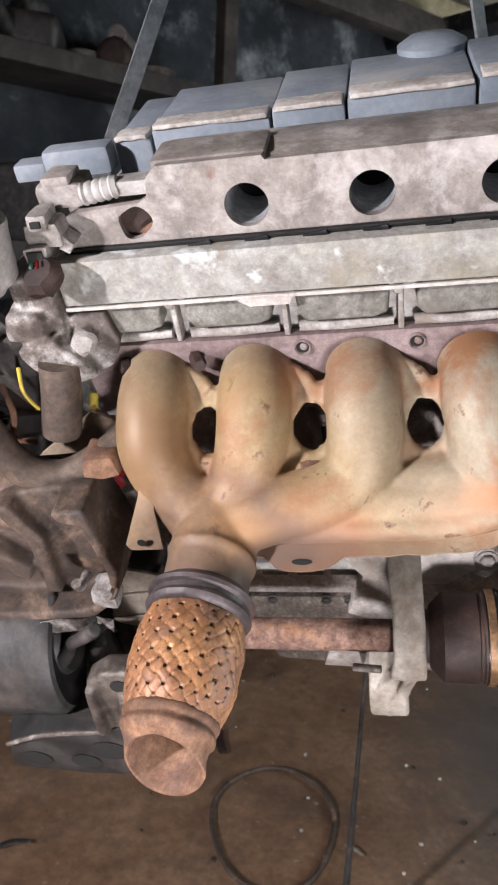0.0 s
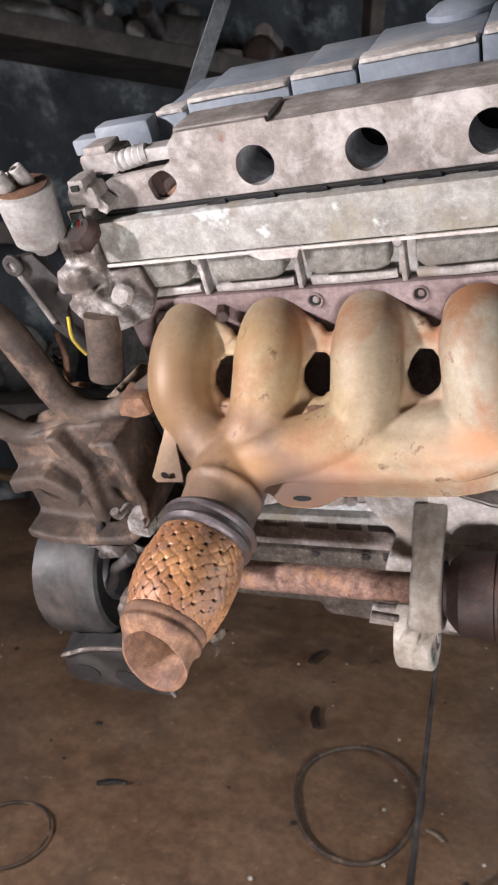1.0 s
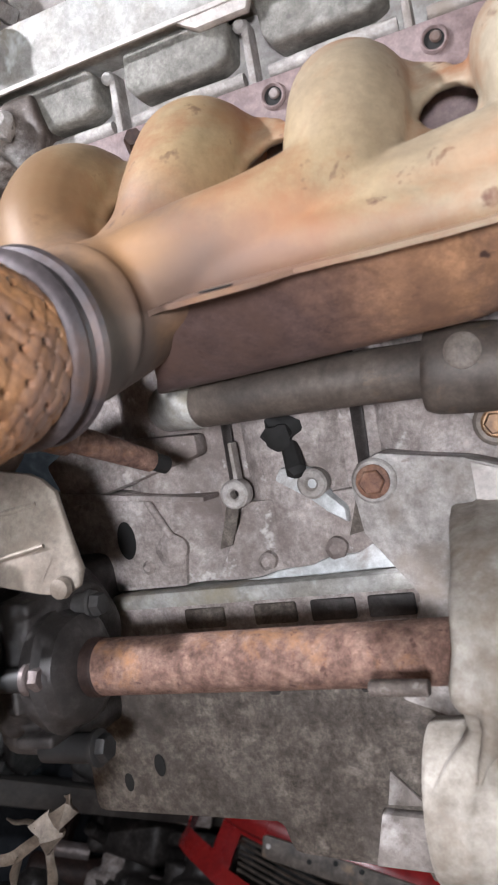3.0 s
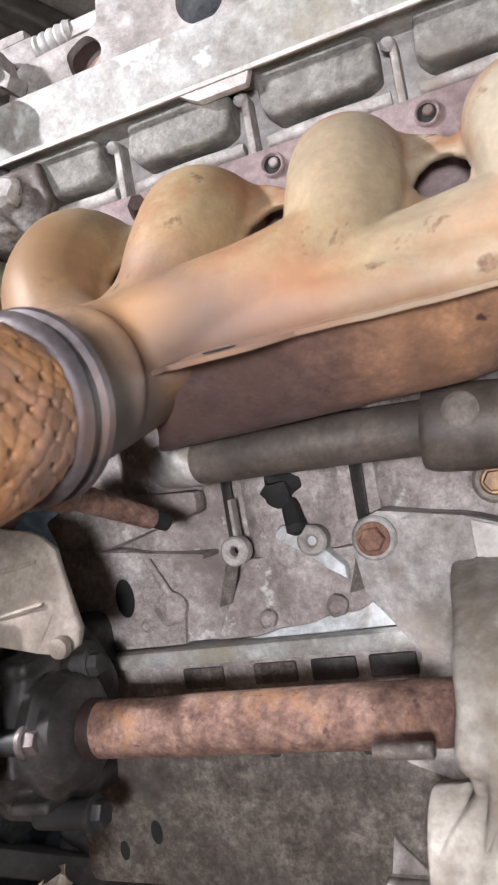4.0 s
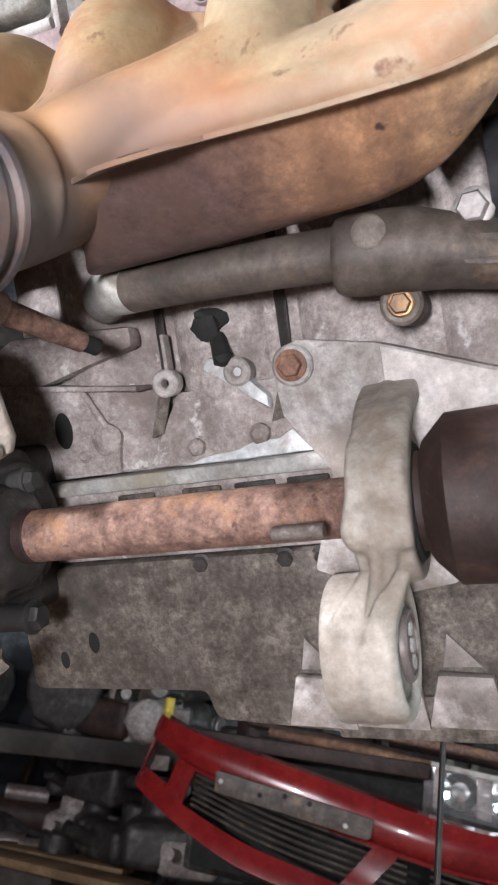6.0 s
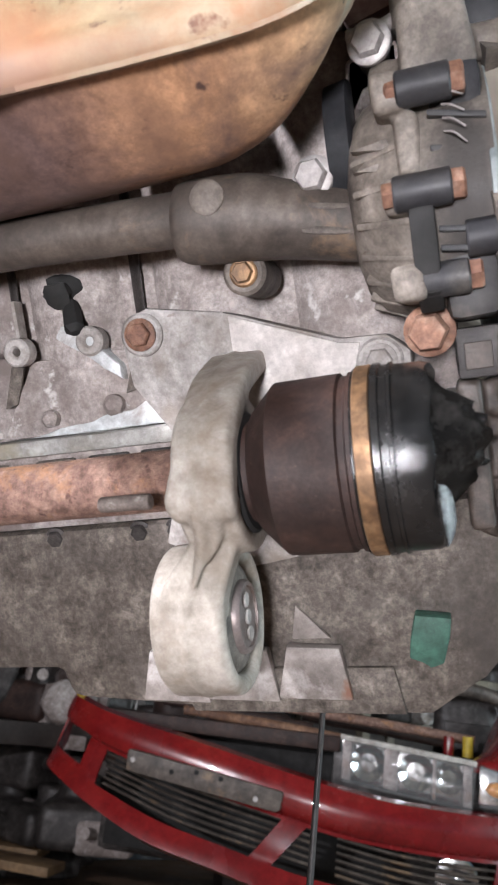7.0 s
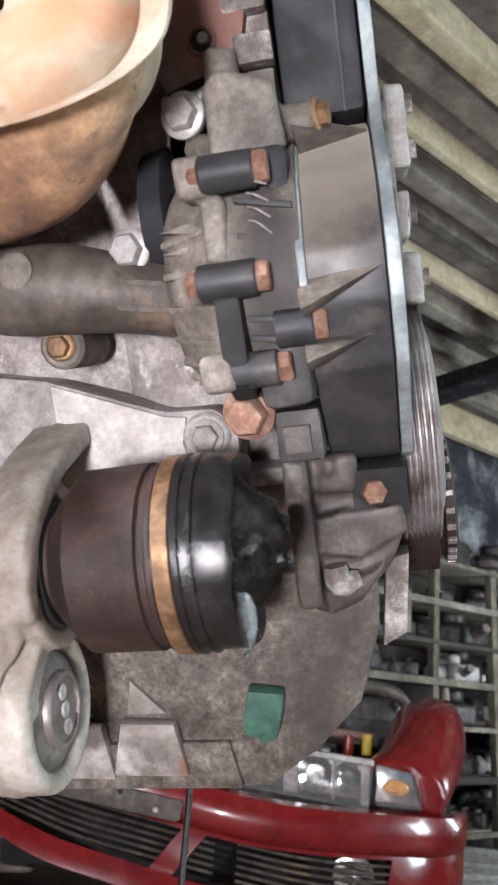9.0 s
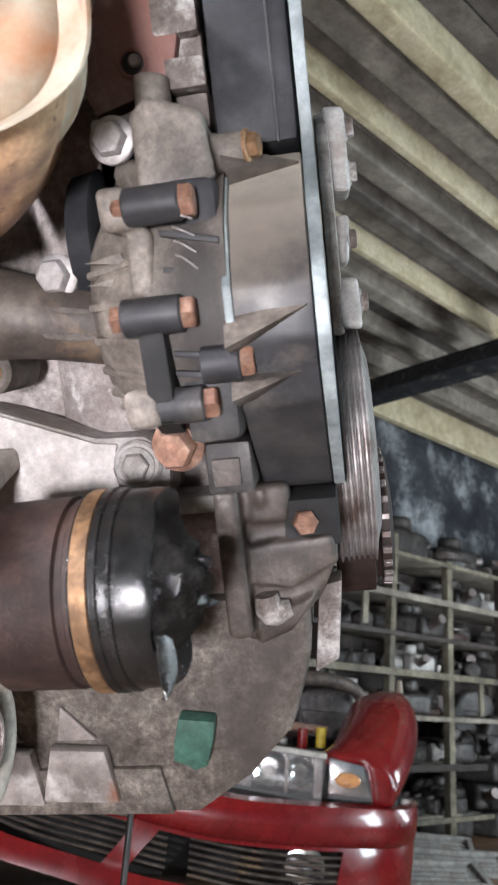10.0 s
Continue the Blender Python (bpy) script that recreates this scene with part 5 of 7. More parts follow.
t = lathe([(0.0, 0.044), (0.001, 0.0462), (0.0098, 0.0462), (0.0105, 0.0475), (0.0135, 0.0475), (0.0142, 0.0465), (0.0175, 0.0462), (0.018, 0.0472), (0.0195, 0.0472), (0.02, 0.046), (0.0335, 0.0457), (0.0365, 0.0445), (0.037, 0.042), (0.035, 0.039), (0.03, 0.034), (0.026, 0.03), (0.026, 0.0)], (0.1515, SY, SZ), (1, 0, 0), 72, caps=False)
for v in t.verts:
    k = max(0.0, (v.co.x - 0.182) / 0.006)
    v.co += Vector((1.0, 0.2, 0.2)) * min(1, k) * 0.004 * noise.noise(Vector((0.2, v.co.y * 45, v.co.z * 45)))
boot = part("rubber_boot", t, RUBBER, joint, "torn greasy black rubber boot")
# the torn end: a crumpled skirt that stands out at the upper front and a cut flat below it
t = bmesh.new()
rows = []
for i in range(31):
    g = i / 30
    a = radians(-62 + 150 * g)
    row = []
    for j in range(9):
        h = j / 8
        rr = 0.0435 - (0.02 + 0.008 * math.sin(7 * g)) * h + 0.0045 * h * noise.noise(Vector((i * 0.45, j * 0.5, 2)))
        reach = 0.024 * math.sin(math.pi * min(1.0, max(0.0, (g - 0.1) / 0.85))) ** 0.7
        xx = 0.187 + reach * math.sin(1.75 * h) + 0.009 * h * noise.noise(Vector((i * 0.33, j * 0.5, 7))) + 0.0015 * h * noise.noise(Vector((i * 1.1, j * 1.3, 3)))
        row.append(t.verts.new((xx, SY - rr * math.cos(a), SZ + rr * math.sin(a))))
    rows.append(row)
for u, v in zip(rows, rows[1:]):
    for k in range(8):
        t.faces.new((u[k], u[k + 1], v[k + 1], v[k]))
bmesh.ops.solidify(t, geom=t.faces[:], thickness=0.002)
part("torn_flap", t, GREASE, boot, "torn rubber flap wet with grease")
t = bmesh.new()
head, foot_end, out = Vector((0.1882, -0.1072, -0.3085)), Vector((0.1896, -0.1162, -0.3455)), Vector((0.55, 0.6, -0.58))
rows = []
for k in range(11):
    f = k / 10
    a = head.lerp(foot_end, f)
    rows.append([t.verts.new(a + out * 0.0095 * math.sin(math.pi * f) ** 0.8 * h + Vector((0.0004, -0.0003, 0.0001)) * math.sin(math.pi * h)) for h in (-0.1, 0.25, 0.6, 1.0)])
for u, v in zip(rows, rows[1:]):
    for k in range(3):
        t.faces.new((u[k], u[k + 1], v[k + 1], v[k]))
bmesh.ops.recalc_face_normals(t, faces=t.faces)
bmesh.ops.solidify(t, geom=t.faces[:], thickness=0.002)
part("cut_facet", t, GREASE, boot, "shiny cut face of the boot", angle=20)
part("shaft_stub", rod((0.17, SY, SZ), (0.2, SY, SZ), 0.013), GREASE, boot)
part("boot_clamp", ring_of((0.1535, SY, SZ), (1, 0, 0), 0.0455, 0.0472, 0.0078, 56, 0.0005), BRASS, joint, "tarnished brass boot clamp")

# Black oval laid on the ledge, painted as the depth of a core hole.
part("core_hole", lathe([(0, 0.0072), (0.0007, 0.0078), (0.001, 0.0)], (-0.1692, 0.0164, -0.2515), (0, -1, 0), 28, scale=(0.95, 1.75)), HOLE, block, "black oval disc for the shaded core hole")

# left end of the engine: heat shield, gearbox side, hoses, brackets
bm = prism([(-0.1946, -0.1838), (-0.1556, -0.1915), (-0.1465, -0.196), (-0.1386, -0.2035), (-0.1325, -0.225), (-0.1262, -0.2475), (-0.1275, -0.256), (-0.1335, -0.2595), (-0.149, -0.2565), (-0.2, -0.2462), (-0.2055, -0.2425), (-0.206, -0.237)], "y", -0.093, -0.089, 0.0012)
bmesh.ops.triangulate(bm, faces=bm.faces)
bmesh.ops.subdivide_edges(bm, edges=bm.edges[:], cuts=2)
for v in bm.verts:
    v.co.y += 0.27 * (v.co.z + 0.19) + 0.01 * max(0.0, (v.co.x + 0.15) / 0.025) ** 2
shield = part("heat_shield", bm, SHIELD, engine, "pale pressed aluminium heat shield")
for a, b in (((-0.2, -0.2145), (-0.15, -0.2085)), ((-0.204, -0.2405), (-0.145, -0.2315))):
    part("pressed_bead", sweep([(x, -0.0932 + 0.27 * (z + 0.19), z, r) for x, z, r in ((a[0], a[1], 0.0012), (0.5 * (a[0] + b[0]), 0.5 * (a[1] + b[1]), 0.0018), (b[0], b[1], 0.0012))], 8, 3), SHIELD, shield)
part("shield_nut", lathe([(0, 0.006), (0.004, 0.0055), (0.005, 0.003)], (-0.1335, -0.109, -0.2545), (0, -1, 0), 18), SHIELD, shield)
bm = lathe([(0, 0.03), (0.004, 0.047), (0.03, 0.051), (0.034, 0.055), (0.04, 0.055), (0.044, 0.05), (0.06, 0.047), (0.064, 0.05), (0.072, 0.05), (0.075, 0.04), (0.082, 0.038)], (-0.252, -0.045, -0.305), (1, 0, 0), 36, wobble=0.05)
box((-0.25, -0.07, -0.3), (-0.185, 0.03, -0.258), 0.01, bm=bm)
box((-0.255, -0.05, -0.38), (-0.195, 0.03, -0.32), 0.012, bm=bm)
for z in (-0.27, -0.292, -0.33, -0.35):
    box((-0.205, -0.09, z - 0.004), (-0.176, -0.03, z + 0.004), 0.002, bm=bm)
box((-0.194, -0.098, -0.33), (-0.188, -0.02, -0.262), 0.002, bm=bm)
box((-0.23, -0.095, -0.322), (-0.205, -0.05, -0.295), 0.006, bm=bm)
gear = part("gearbox_side", roughen(bm, 0.0025, 45), DARK, engine, "oily black cast gearbox side with bolts")
fused(gear, 0.0024, 2)
part("shaft_seal", lathe([(0, 0.036), (0.008, 0.037), (0.012, 0.033), (0.02, 0.032), (0.025, 0.026), (0.027, 0.0172)], (-0.18, SY, SZ), (1, 0, 0), 40, wobble=0.06), DARK, gear)
for z, y, a, b, r in ((-0.307, -0.1, -0.205, -0.176, 0.0075), (-0.3705, -0.05, -0.216, -0.176, 0.0095), (-0.279, -0.05, -0.185, -0.162, 0.0078)):
    part("bolt_shank", rod((a, y, z), (b, y, z), r, seg=22), BELL, gear)
    part("bolt_head", hex_bolt((b, y, z), (1, 0, 0), r * 0.95, 0.009, 0.004), BELL if y > -0.09 else STEEL, gear)
# crumpled spring steel clip below the gearbox side
bm = prism([(-0.1595, -0.3725), (-0.1655, -0.374), (-0.1685, -0.381), (-0.181, -0.3855), (-0.1905, -0.3905), (-0.1885, -0.4), (-0.183, -0.4105), (-0.175, -0.4015), (-0.1685, -0.392), (-0.1605, -0.386)], "y", -0.1004, -0.0992, 0.0003, seg=1)
bmesh.ops.triangulate(bm, faces=bm.faces)
bmesh.ops.subdivide_edges(bm, edges=bm.edges[:], cuts=2)
for v in bm.verts:
    v.co.y += 0.006 * math.sin((v.co.x + 0.6 * v.co.z) * 330) * min(1.0, (-0.36 - v.co.z) / 0.03)
spring = part("spring_clip", bm, CLIP, gear, "crumpled tarnished spring steel clip")
for name, path, flat in (("clip_horn", [(-0.2035, -0.107, -0.3855, 0.0012), (-0.1995, -0.105, -0.389, 0.0028), (-0.1935, -0.101, -0.3905, 0.003), (-0.187, -0.1, -0.3945, 0.0034)], (1, 0.22)),
                         ("clip_leg", [(-0.1835, -0.1, -0.404, 0.0028), (-0.182, -0.102, -0.4135, 0.0024), (-0.1845, -0.1, -0.425, 0.003), (-0.189, -0.098, -0.4335, 0.0026), (-0.1935, -0.099, -0.4385, 0.0009)], (0.3, 1)),
                         ("clip_hook", [(-0.226, -0.1, -0.402, 0.0026), (-0.2268, -0.103, -0.4085, 0.0034), (-0.2195, -0.105, -0.4128, 0.0036), (-0.209, -0.103, -0.412, 0.0036), (-0.1985, -0.1, -0.4065, 0.0034), (-0.189, -0.1, -0.401, 0.003)], (1, 0.3)),
                         ("clip_foot", [(-0.204, -0.101, -0.411, 0.0034), (-0.2105, -0.1, -0.42, 0.0046), (-0.2155, -0.098, -0.43, 0.003), (-0.2195, -0.098, -0.44, 0.0036)], (1, 0.22))):
    part(name, sweep(path, 8, 5, flat=flat), CLIP, spring)
# oxygen sensor
o2 = part("oxygen_sensor", rod((-0.128, -0.135, -0.163), (-0.118, -0.1, -0.176), 0.0115, 0.0105, 24, 0.002), RUST_PINK, manifold, "rusty oxygen sensor")
part("sensor_hex", hex_bolt((-0.131, -0.147, -0.158), (0.28, 1, -0.35), 0.0105, 0.012), RUST_PINK, o2)
part("sensor_body", rod((-0.118, -0.1, -0.176), (-0.1, -0.05, -0.197), 0.0078, 0.0065, 20), RUST_PINK, o2)
part("sensor_tip", rod((-0.1005, -0.052, -0.196), (-0.096, -0.04, -0.201), 0.0055), HOLE, o2)

# round housing with its foot
bm = lathe([(0.0, 0.07), (0.003, 0.074), (0.072, 0.074), (0.078, 0.071), (0.08, 0.066), (0.076, 0.06), (0.068, 0.036), (0.074, 0.032), (0.076, 0.0)], (-0.332, -0.11, -0.276), (1, 0.05, 0.02), 56, caps=False)
bell = part("bell_housing", bm, BELL, engine, "dark grey round cast housing with a flat foot")
bm = sweep([(-0.262, -0.135, -0.275, 0.007), (-0.235, -0.14, -0.235, 0.007), (-0.205, -0.145, -0.21, 0.008)], 12, 5)
sweep([(-0.245, -0.125, -0.335, 0.01), (-0.232, -0.125, -0.28, 0.008), (-0.215, -0.13, -0.245, 0.008)], 12, 5, bm)
sweep([(-0.26, -0.12, -0.2, 0.012), (-0.23, -0.11, -0.25, 0.012), (-0.225, -0.1, -0.33, 0.014)], 12, 5, bm)
fused(part("housing_back", roughen(bm, 0.003, 40), DARK, bell), 0.0026, 2)
bm = prism([(-0.308, -0.33), (-0.262, -0.308), (-0.19, -0.297), (-0.15, -0.286), (-0.139, -0.286), (-0.147, -0.302), (-0.172, -0.326), (-0.182, -0.346), (-0.178, -0.383), (-0.24, -0.385), (-0.318, -0.378)], "y", -0.193, -0.14, 0.003)
for v in bm.verts:
    if v.co.y > -0.16:
        v.co += Vector((-0.02, 0, -0.018))
foot = part("foot", roughen(bm, 0.001, 60), BELL, bell)
part("foot_rim", sweep([(-0.308, -0.194, -0.331, 0.0025), (-0.262, -0.1945, -0.31, 0.0025), (-0.2, -0.194, -0.3, 0.0025)], 8, 3), ALLOY_GRIMY_LIT, foot)
part("foot_edge", sweep([(-0.141, -0.1938, -0.289, 0.002), (-0.15, -0.1938, -0.306, 0.002), (-0.1735, -0.1938, -0.327, 0.002), (-0.183, -0.1938, -0.347, 0.0022), (-0.181, -0.1938, -0.366, 0.002), (-0.1795, -0.1938, -0.381, 0.0016)], 8, 4), STEEL, foot, "worn grey casting edge")
# The foot is solid; black discs paint the darkness of its holes.
for x, z, r in ((-0.285, -0.357, 0.0125), (-0.232, -0.358, 0.0125), (-0.2, -0.335, 0.016)):
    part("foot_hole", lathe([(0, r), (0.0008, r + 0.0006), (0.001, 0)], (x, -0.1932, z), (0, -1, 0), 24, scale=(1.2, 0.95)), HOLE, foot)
# the housing's open edge, a ribbed web that stands on the foot
bm = prism([(-0.196, -0.228), (-0.176, -0.212), (-0.151, -0.21), (-0.142, -0.23), (-0.1405, -0.255), (-0.145, -0.292), (-0.172, -0.304), (-0.2, -0.306), (-0.201, -0.29), (-0.196, -0.26)], "y", -0.19, -0.166, 0.004)
sweep([(-0.192, -0.191, -0.232, 0.005), (-0.194, -0.193, -0.262, 0.0055), (-0.197, -0.192, -0.3, 0.007)], 10, 4, bm)
sweep([(-0.162, -0.191, -0.236, 0.004), (-0.166, -0.194, -0.265, 0.006), (-0.17, -0.192, -0.302, 0.009)], 10, 4, bm)
web = part("edge_web", roughen(bm, 0.0016, 70), OILY, bell, "grey-brown ribbed edge of the housing")
fused(web, 0.002, 2)
web.location.x = foot.location.x = -0.01
part("web_hole", lathe([(0, 0.0085), (0.001, 0.009), (0.0012, 0)], (-0.1625, -0.1905, -0.228), (0, -1, 0), 22), HOLE, web)

def set_deeper(ob, k):
    """Moves a part away along its sight line from the engine's upper front, at k times the distance and size."""
    c = Vector((0.077, -0.546, 0.334))
    ob.matrix_local = Matrix.Translation(c) @ Matrix.Scale(k, 4) @ Matrix.Translation(-c)



# valve canister and coolant flange
CAN = Vector((-0.238, -0.036, 0.094))
up = Vector((0.12, -0.12, 0.98)).normalized()
canister = part("valve_canister", lathe([(-0.012, 0.01), (-0.002, 0.016), (0.0, 0.0215), (0.003, 0.024), (0.042, 0.0262), (0.046, 0.0272), (0.05, 0.0265), (0.0515, 0.023), (0.05, 0.0)], CAN, up, 44, caps=False), ALLOY, engine, "grey metal valve canister with rusty top")
part("canister_top", lathe([(0, 0.0235), (0.002, 0.023), (0.0022, 0.0)], CAN + up * 0.05, up, 36, caps=False), RUST, canister)
for dx, dy, r, h in ((-0.01, -0.006, 0.008, 0.018), (0.004, 0.006, 0.0065, 0.02), (-0.016, 0.008, 0.006, 0.012)):
    part("canister_port", ring_of(CAN + up * 0.05 + Vector((dx, dy, 0)), up + Vector((-0.3, -0.2, 0)), r * 0.6, r, h, 20, 0.001), ALLOY_BRIGHT, canister)
bm = box((-0.232, -0.03, 0.02), (-0.192, 0.06, 0.092), 0.006)
box((-0.24, -0.04, 0.035), (-0.205, 0.02, 0.062), 0.006, bm=bm)
prism([(-0.235, 0.03), (-0.196, 0.04), (-0.17, 0.0), (-0.2, -0.008), (-0.225, 0.01)], "y", -0.045, 0.01, 0.003, bm)
prism([(-0.2, 0.05), (-0.158, 0.05), (-0.15, 0.025), (-0.165, 0.0), (-0.185, -0.01), (-0.2, 0.01)], "y", -0.024, 0.01, 0.004, bm)
rod((-0.178, -0.02, 0.03), (-0.176, -0.036, 0.031), 0.01, bm=bm)
bmesh.ops.triangulate(bm, faces=bm.faces)
bmesh.ops.subdivide_edges(bm, edges=bm.edges[:], cuts=1)
neck = part("coolant_flange", roughen(bm, 0.004, 50), ALLOY_GRIMY_LIT, engine, "pale broken cast coolant flange")
fused(neck, 0.0026, 1)
part("flange_lug", lathe([(0, 0.011), (0.006, 0.011), (0.01, 0.007)], (-0.178, -0.03, 0.03), (0.2, -1, 0.2), 18, wobble=0.25), ALLOY_BRIGHT, neck)
part("dark_lug", lathe([(0, 0.016), (0.008, 0.017), (0.014, 0.012)], (-0.19, -0.035, 0.09), (-0.2, -0.6, 0.8), 20, wobble=0.2), RUST_DARK, neck)
bm = box((-0.2, -0.028, 0.112), (-0.172, -0.004, 0.132), 0.003)
box((-0.194, -0.032, 0.128), (-0.178, -0.006, 0.14), 0.002, bm=bm)
box((-0.203, -0.034, 0.102), (-0.184, -0.012, 0.116), 0.002, bm=bm)
prism([(-0.172, 0.12), (-0.164, 0.112), (-0.17, 0.104), (-0.178, 0.11)], "y", -0.024, -0.006, 0.001, bm)
conn = part("broken_connector", roughen(bm, 0.0016, 120, 1), ALLOY_BRIGHT, engine, "white broken wiring connector")
part("connector_slot", box((-0.19, -0.0345, 0.131), (-0.182, -0.0321, 0.136), 0.0005), HOLE, conn)
part("connector_mouth", box((-0.2, -0.0362, 0.1045), (-0.187, -0.0341, 0.1135), 0.0008), HOLE, conn)
for k, m in enumerate((GREEN, RED, CHROME)):
    part("wire_end", rod((-0.198 + 0.005 * k, -0.034, 0.107), (-0.197 + 0.005 * k, -0.042, 0.103), 0.0016), m, conn)
plate = prism([(-0.29, 0.075), (-0.262, 0.078), (-0.225, 0.02), (-0.215, -0.02), (-0.25, -0.035), (-0.275, 0.0)], "y", -0.03, -0.02, 0.002)
plate = part("side_bracket", plate, DARK, engine, "dark oily pressed bracket")
part("bracket_edge", sweep([(-0.29, -0.032, 0.075, 0.003), (-0.276, -0.032, 0.03, 0.003), (-0.268, -0.032, 0.005, 0.003)], 8, 4), ALLOY_BRIGHT, plate)
part("bracket_eye", ring_of((-0.285, -0.031, 0.07), (0, -1, 0), 0.004, 0.011, 0.006, 20), DARK, plate)
part("bracket_cup", lathe([(0, 0.02), (0.006, 0.021), (0.008, 0.012), (0.004, 0.0)], (-0.236, -0.03, 0.022), (0.1, -1, 0), 28, caps=False), DARK, plate)

hoses = part("hose", sweep([(-0.315, -0.085, 0.085, 0.0155), (-0.284, -0.085, 0.035, 0.0158), (-0.268, -0.085, -0.01, 0.0158), (-0.252, -0.083, -0.058, 0.0158), (-0.218, -0.078, -0.078, 0.0155), (-0.18, -0.068, -0.066, 0.015), (-0.155, -0.05, -0.055, 0.015)], 22, 7), HOSE, engine, "dusty brown bent rubber hoses")
part("lower_hose", sweep([(-0.37, -0.09, -0.055, 0.0145), (-0.345, -0.088, -0.08, 0.0145), (-0.31, -0.085, -0.1, 0.0145), (-0.262, -0.08, -0.09, 0.0145), (-0.24, -0.06, -0.08, 0.014)], 20, 6), HOSE, hoses)
part("upright_pipe", sweep([(-0.2, -0.045, 0.018, 0.0175), (-0.206, -0.052, -0.015, 0.0175), (-0.215, -0.055, -0.045, 0.0175)], 24, 5), HOSE, hoses)
part("ribbed_hose", sweep([(-0.3, -0.05, -0.06, 0.009), (-0.275, -0.055, -0.035, 0.009), (-0.262, -0.05, -0.02, 0.009)], 14, 12, ripple=(0.14, 1.6)), RUBBER, hoses)
part("yellow_wire", sweep([(-0.235, -0.05, 0.02, 0.0018), (-0.234, -0.058, 0.0, 0.0018), (-0.228, -0.055, -0.02, 0.0018)], 8, 4), YELLOW, hoses, "bright yellow wire")
part("loose_wire", sweep([(-0.26, -0.045, 0.0, 0.003), (-0.25, -0.06, -0.02, 0.003), (-0.262, -0.055, -0.05, 0.003), (-0.245, -0.05, -0.06, 0.003)], 8, 5), RUST, hoses)
plate = part("dusty_plate", prism([(-0.1645, -0.002), (-0.1465, -0.0125), (-0.122, -0.036), (-0.124, -0.0425), (-0.1625, -0.0395), (-0.227, -0.049), (-0.222, -0.044)], "y", -0.087, -0.083, 0.001), CARDBOARD, engine, "pale dusty folded plate")
set_deeper(plate, 1.2)
part("rusty_clamp", roughen(box((-0.19, -0.09, -0.072), (-0.158, -0.06, -0.05), 0.006), 0.005, 70, 1), RUST, engine, "rusty broken clamp")

# broken mount casting below the hoses
bm = prism([(-0.34, -0.095), (-0.259, -0.0765), (-0.212, -0.072), (-0.186, -0.077), (-0.178, -0.147), (-0.186, -0.182), (-0.211, -0.204), (-0.288, -0.21), (-0.34, -0.2)], "y", -0.1, -0.05, 0.004)
prism([(-0.212, -0.0715), (-0.18, -0.074), (-0.169, -0.146), (-0.1745, -0.17), (-0.184, -0.166), (-0.181, -0.146), (-0.188, -0.09), (-0.206, -0.085)], "y", -0.13, -0.06, 0.003, bm)
prism([(-0.1745, -0.17), (-0.182, -0.186), (-0.21, -0.2065), (-0.29, -0.213), (-0.34, -0.205), (-0.34, -0.194), (-0.286, -0.2), (-0.214, -0.194), (-0.19, -0.177)], "y", -0.135, -0.06, 0.003, bm)
prism([(-0.27, -0.078), (-0.254, -0.0765), (-0.236, -0.12), (-0.24, -0.19), (-0.256, -0.19), (-0.252, -0.125)], "y", -0.118, -0.06, 0.004, bm)
prism([(-0.34, -0.13), (-0.29, -0.12), (-0.25, -0.15), (-0.26, -0.165), (-0.3, -0.14), (-0.34, -0.15)], "y", -0.125, -0.06, 0.004, bm)
bmesh.ops.triangulate(bm, faces=bm.faces)
bmesh.ops.subdivide_edges(bm, edges=bm.edges[:], cuts=1)
mountc = part("broken_mount", roughen(bm, 0.004, 40), HOSE, engine, "broken brown mount casting with torn edges")
fused(mountc, 0.0026, 1)
part("mount_corner", roughen(box((-0.2, -0.136, -0.19), (-0.178, -0.112, -0.164), 0.007), 0.003, 60, 2), ALLOY_GRIMY_LIT, mountc, "pale torn casting corner")
part("mount_stub", sweep([(-0.212, -0.11, -0.172, 0.005), (-0.21, -0.13, -0.166, 0.004), (-0.21, -0.134, -0.156, 0.005)], 10, 4), ALLOY_GRIMY_LIT, mountc)
t = bmesh.new()
rows = []
for i in range(18):
    f = i / 17
    p = Vector((-0.34 + 0.15 * f, -0.135, -0.215 + 0.012 * f))
    w = 0.02 + 0.012 * noise.noise(Vector((i * 0.8, 1, 3)))
    rows.append([t.verts.new(p + Vector((0, 0.012 * noise.noise(Vector((i * 0.5, j, 9))), -w * j / 3 + 0.004 * noise.noise(Vector((i * 0.7, j * 0.6, 4)))))) for j in range(4)])
for u, v in zip(rows, rows[1:]):
    for k in range(3):
        t.faces.new((u[k], u[k + 1], v[k + 1], v[k]))
bmesh.ops.solidify(t, geom=t.faces[:], thickness=0.0015)
part("torn_sheet", t, ALLOY_GRIMY_LIT, mountc, "torn grimy sheet edge")

# more of the block: web ribs, flutes, small bosses
part("square_boss", box((-0.2, 0.012, -0.206), (-0.175, 0.03, -0.189), 0.006), ALLOY_DULL, block)
part("upper_arm", prism([(-0.225, -0.19), (-0.2, -0.178), (-0.1, -0.185), (-0.1, -0.2), (-0.21, -0.224)], "y", 0.012, 0.03, 0.005), ALLOY_DULL, block)
for x, z, r in ((-0.066, -0.276, 0.006), (-0.018, -0.272, 0.007), (-0.155, -0.272, 0.005), (-0.135, -0.262, 0.012)):
    part("cast_lump", lathe([(0, r), (0.006, r), (0.009, r * 0.5)], (x, 0.022, z), (0, -1, 0), 20, wobble=0.15), ALLOY_DULL, block)
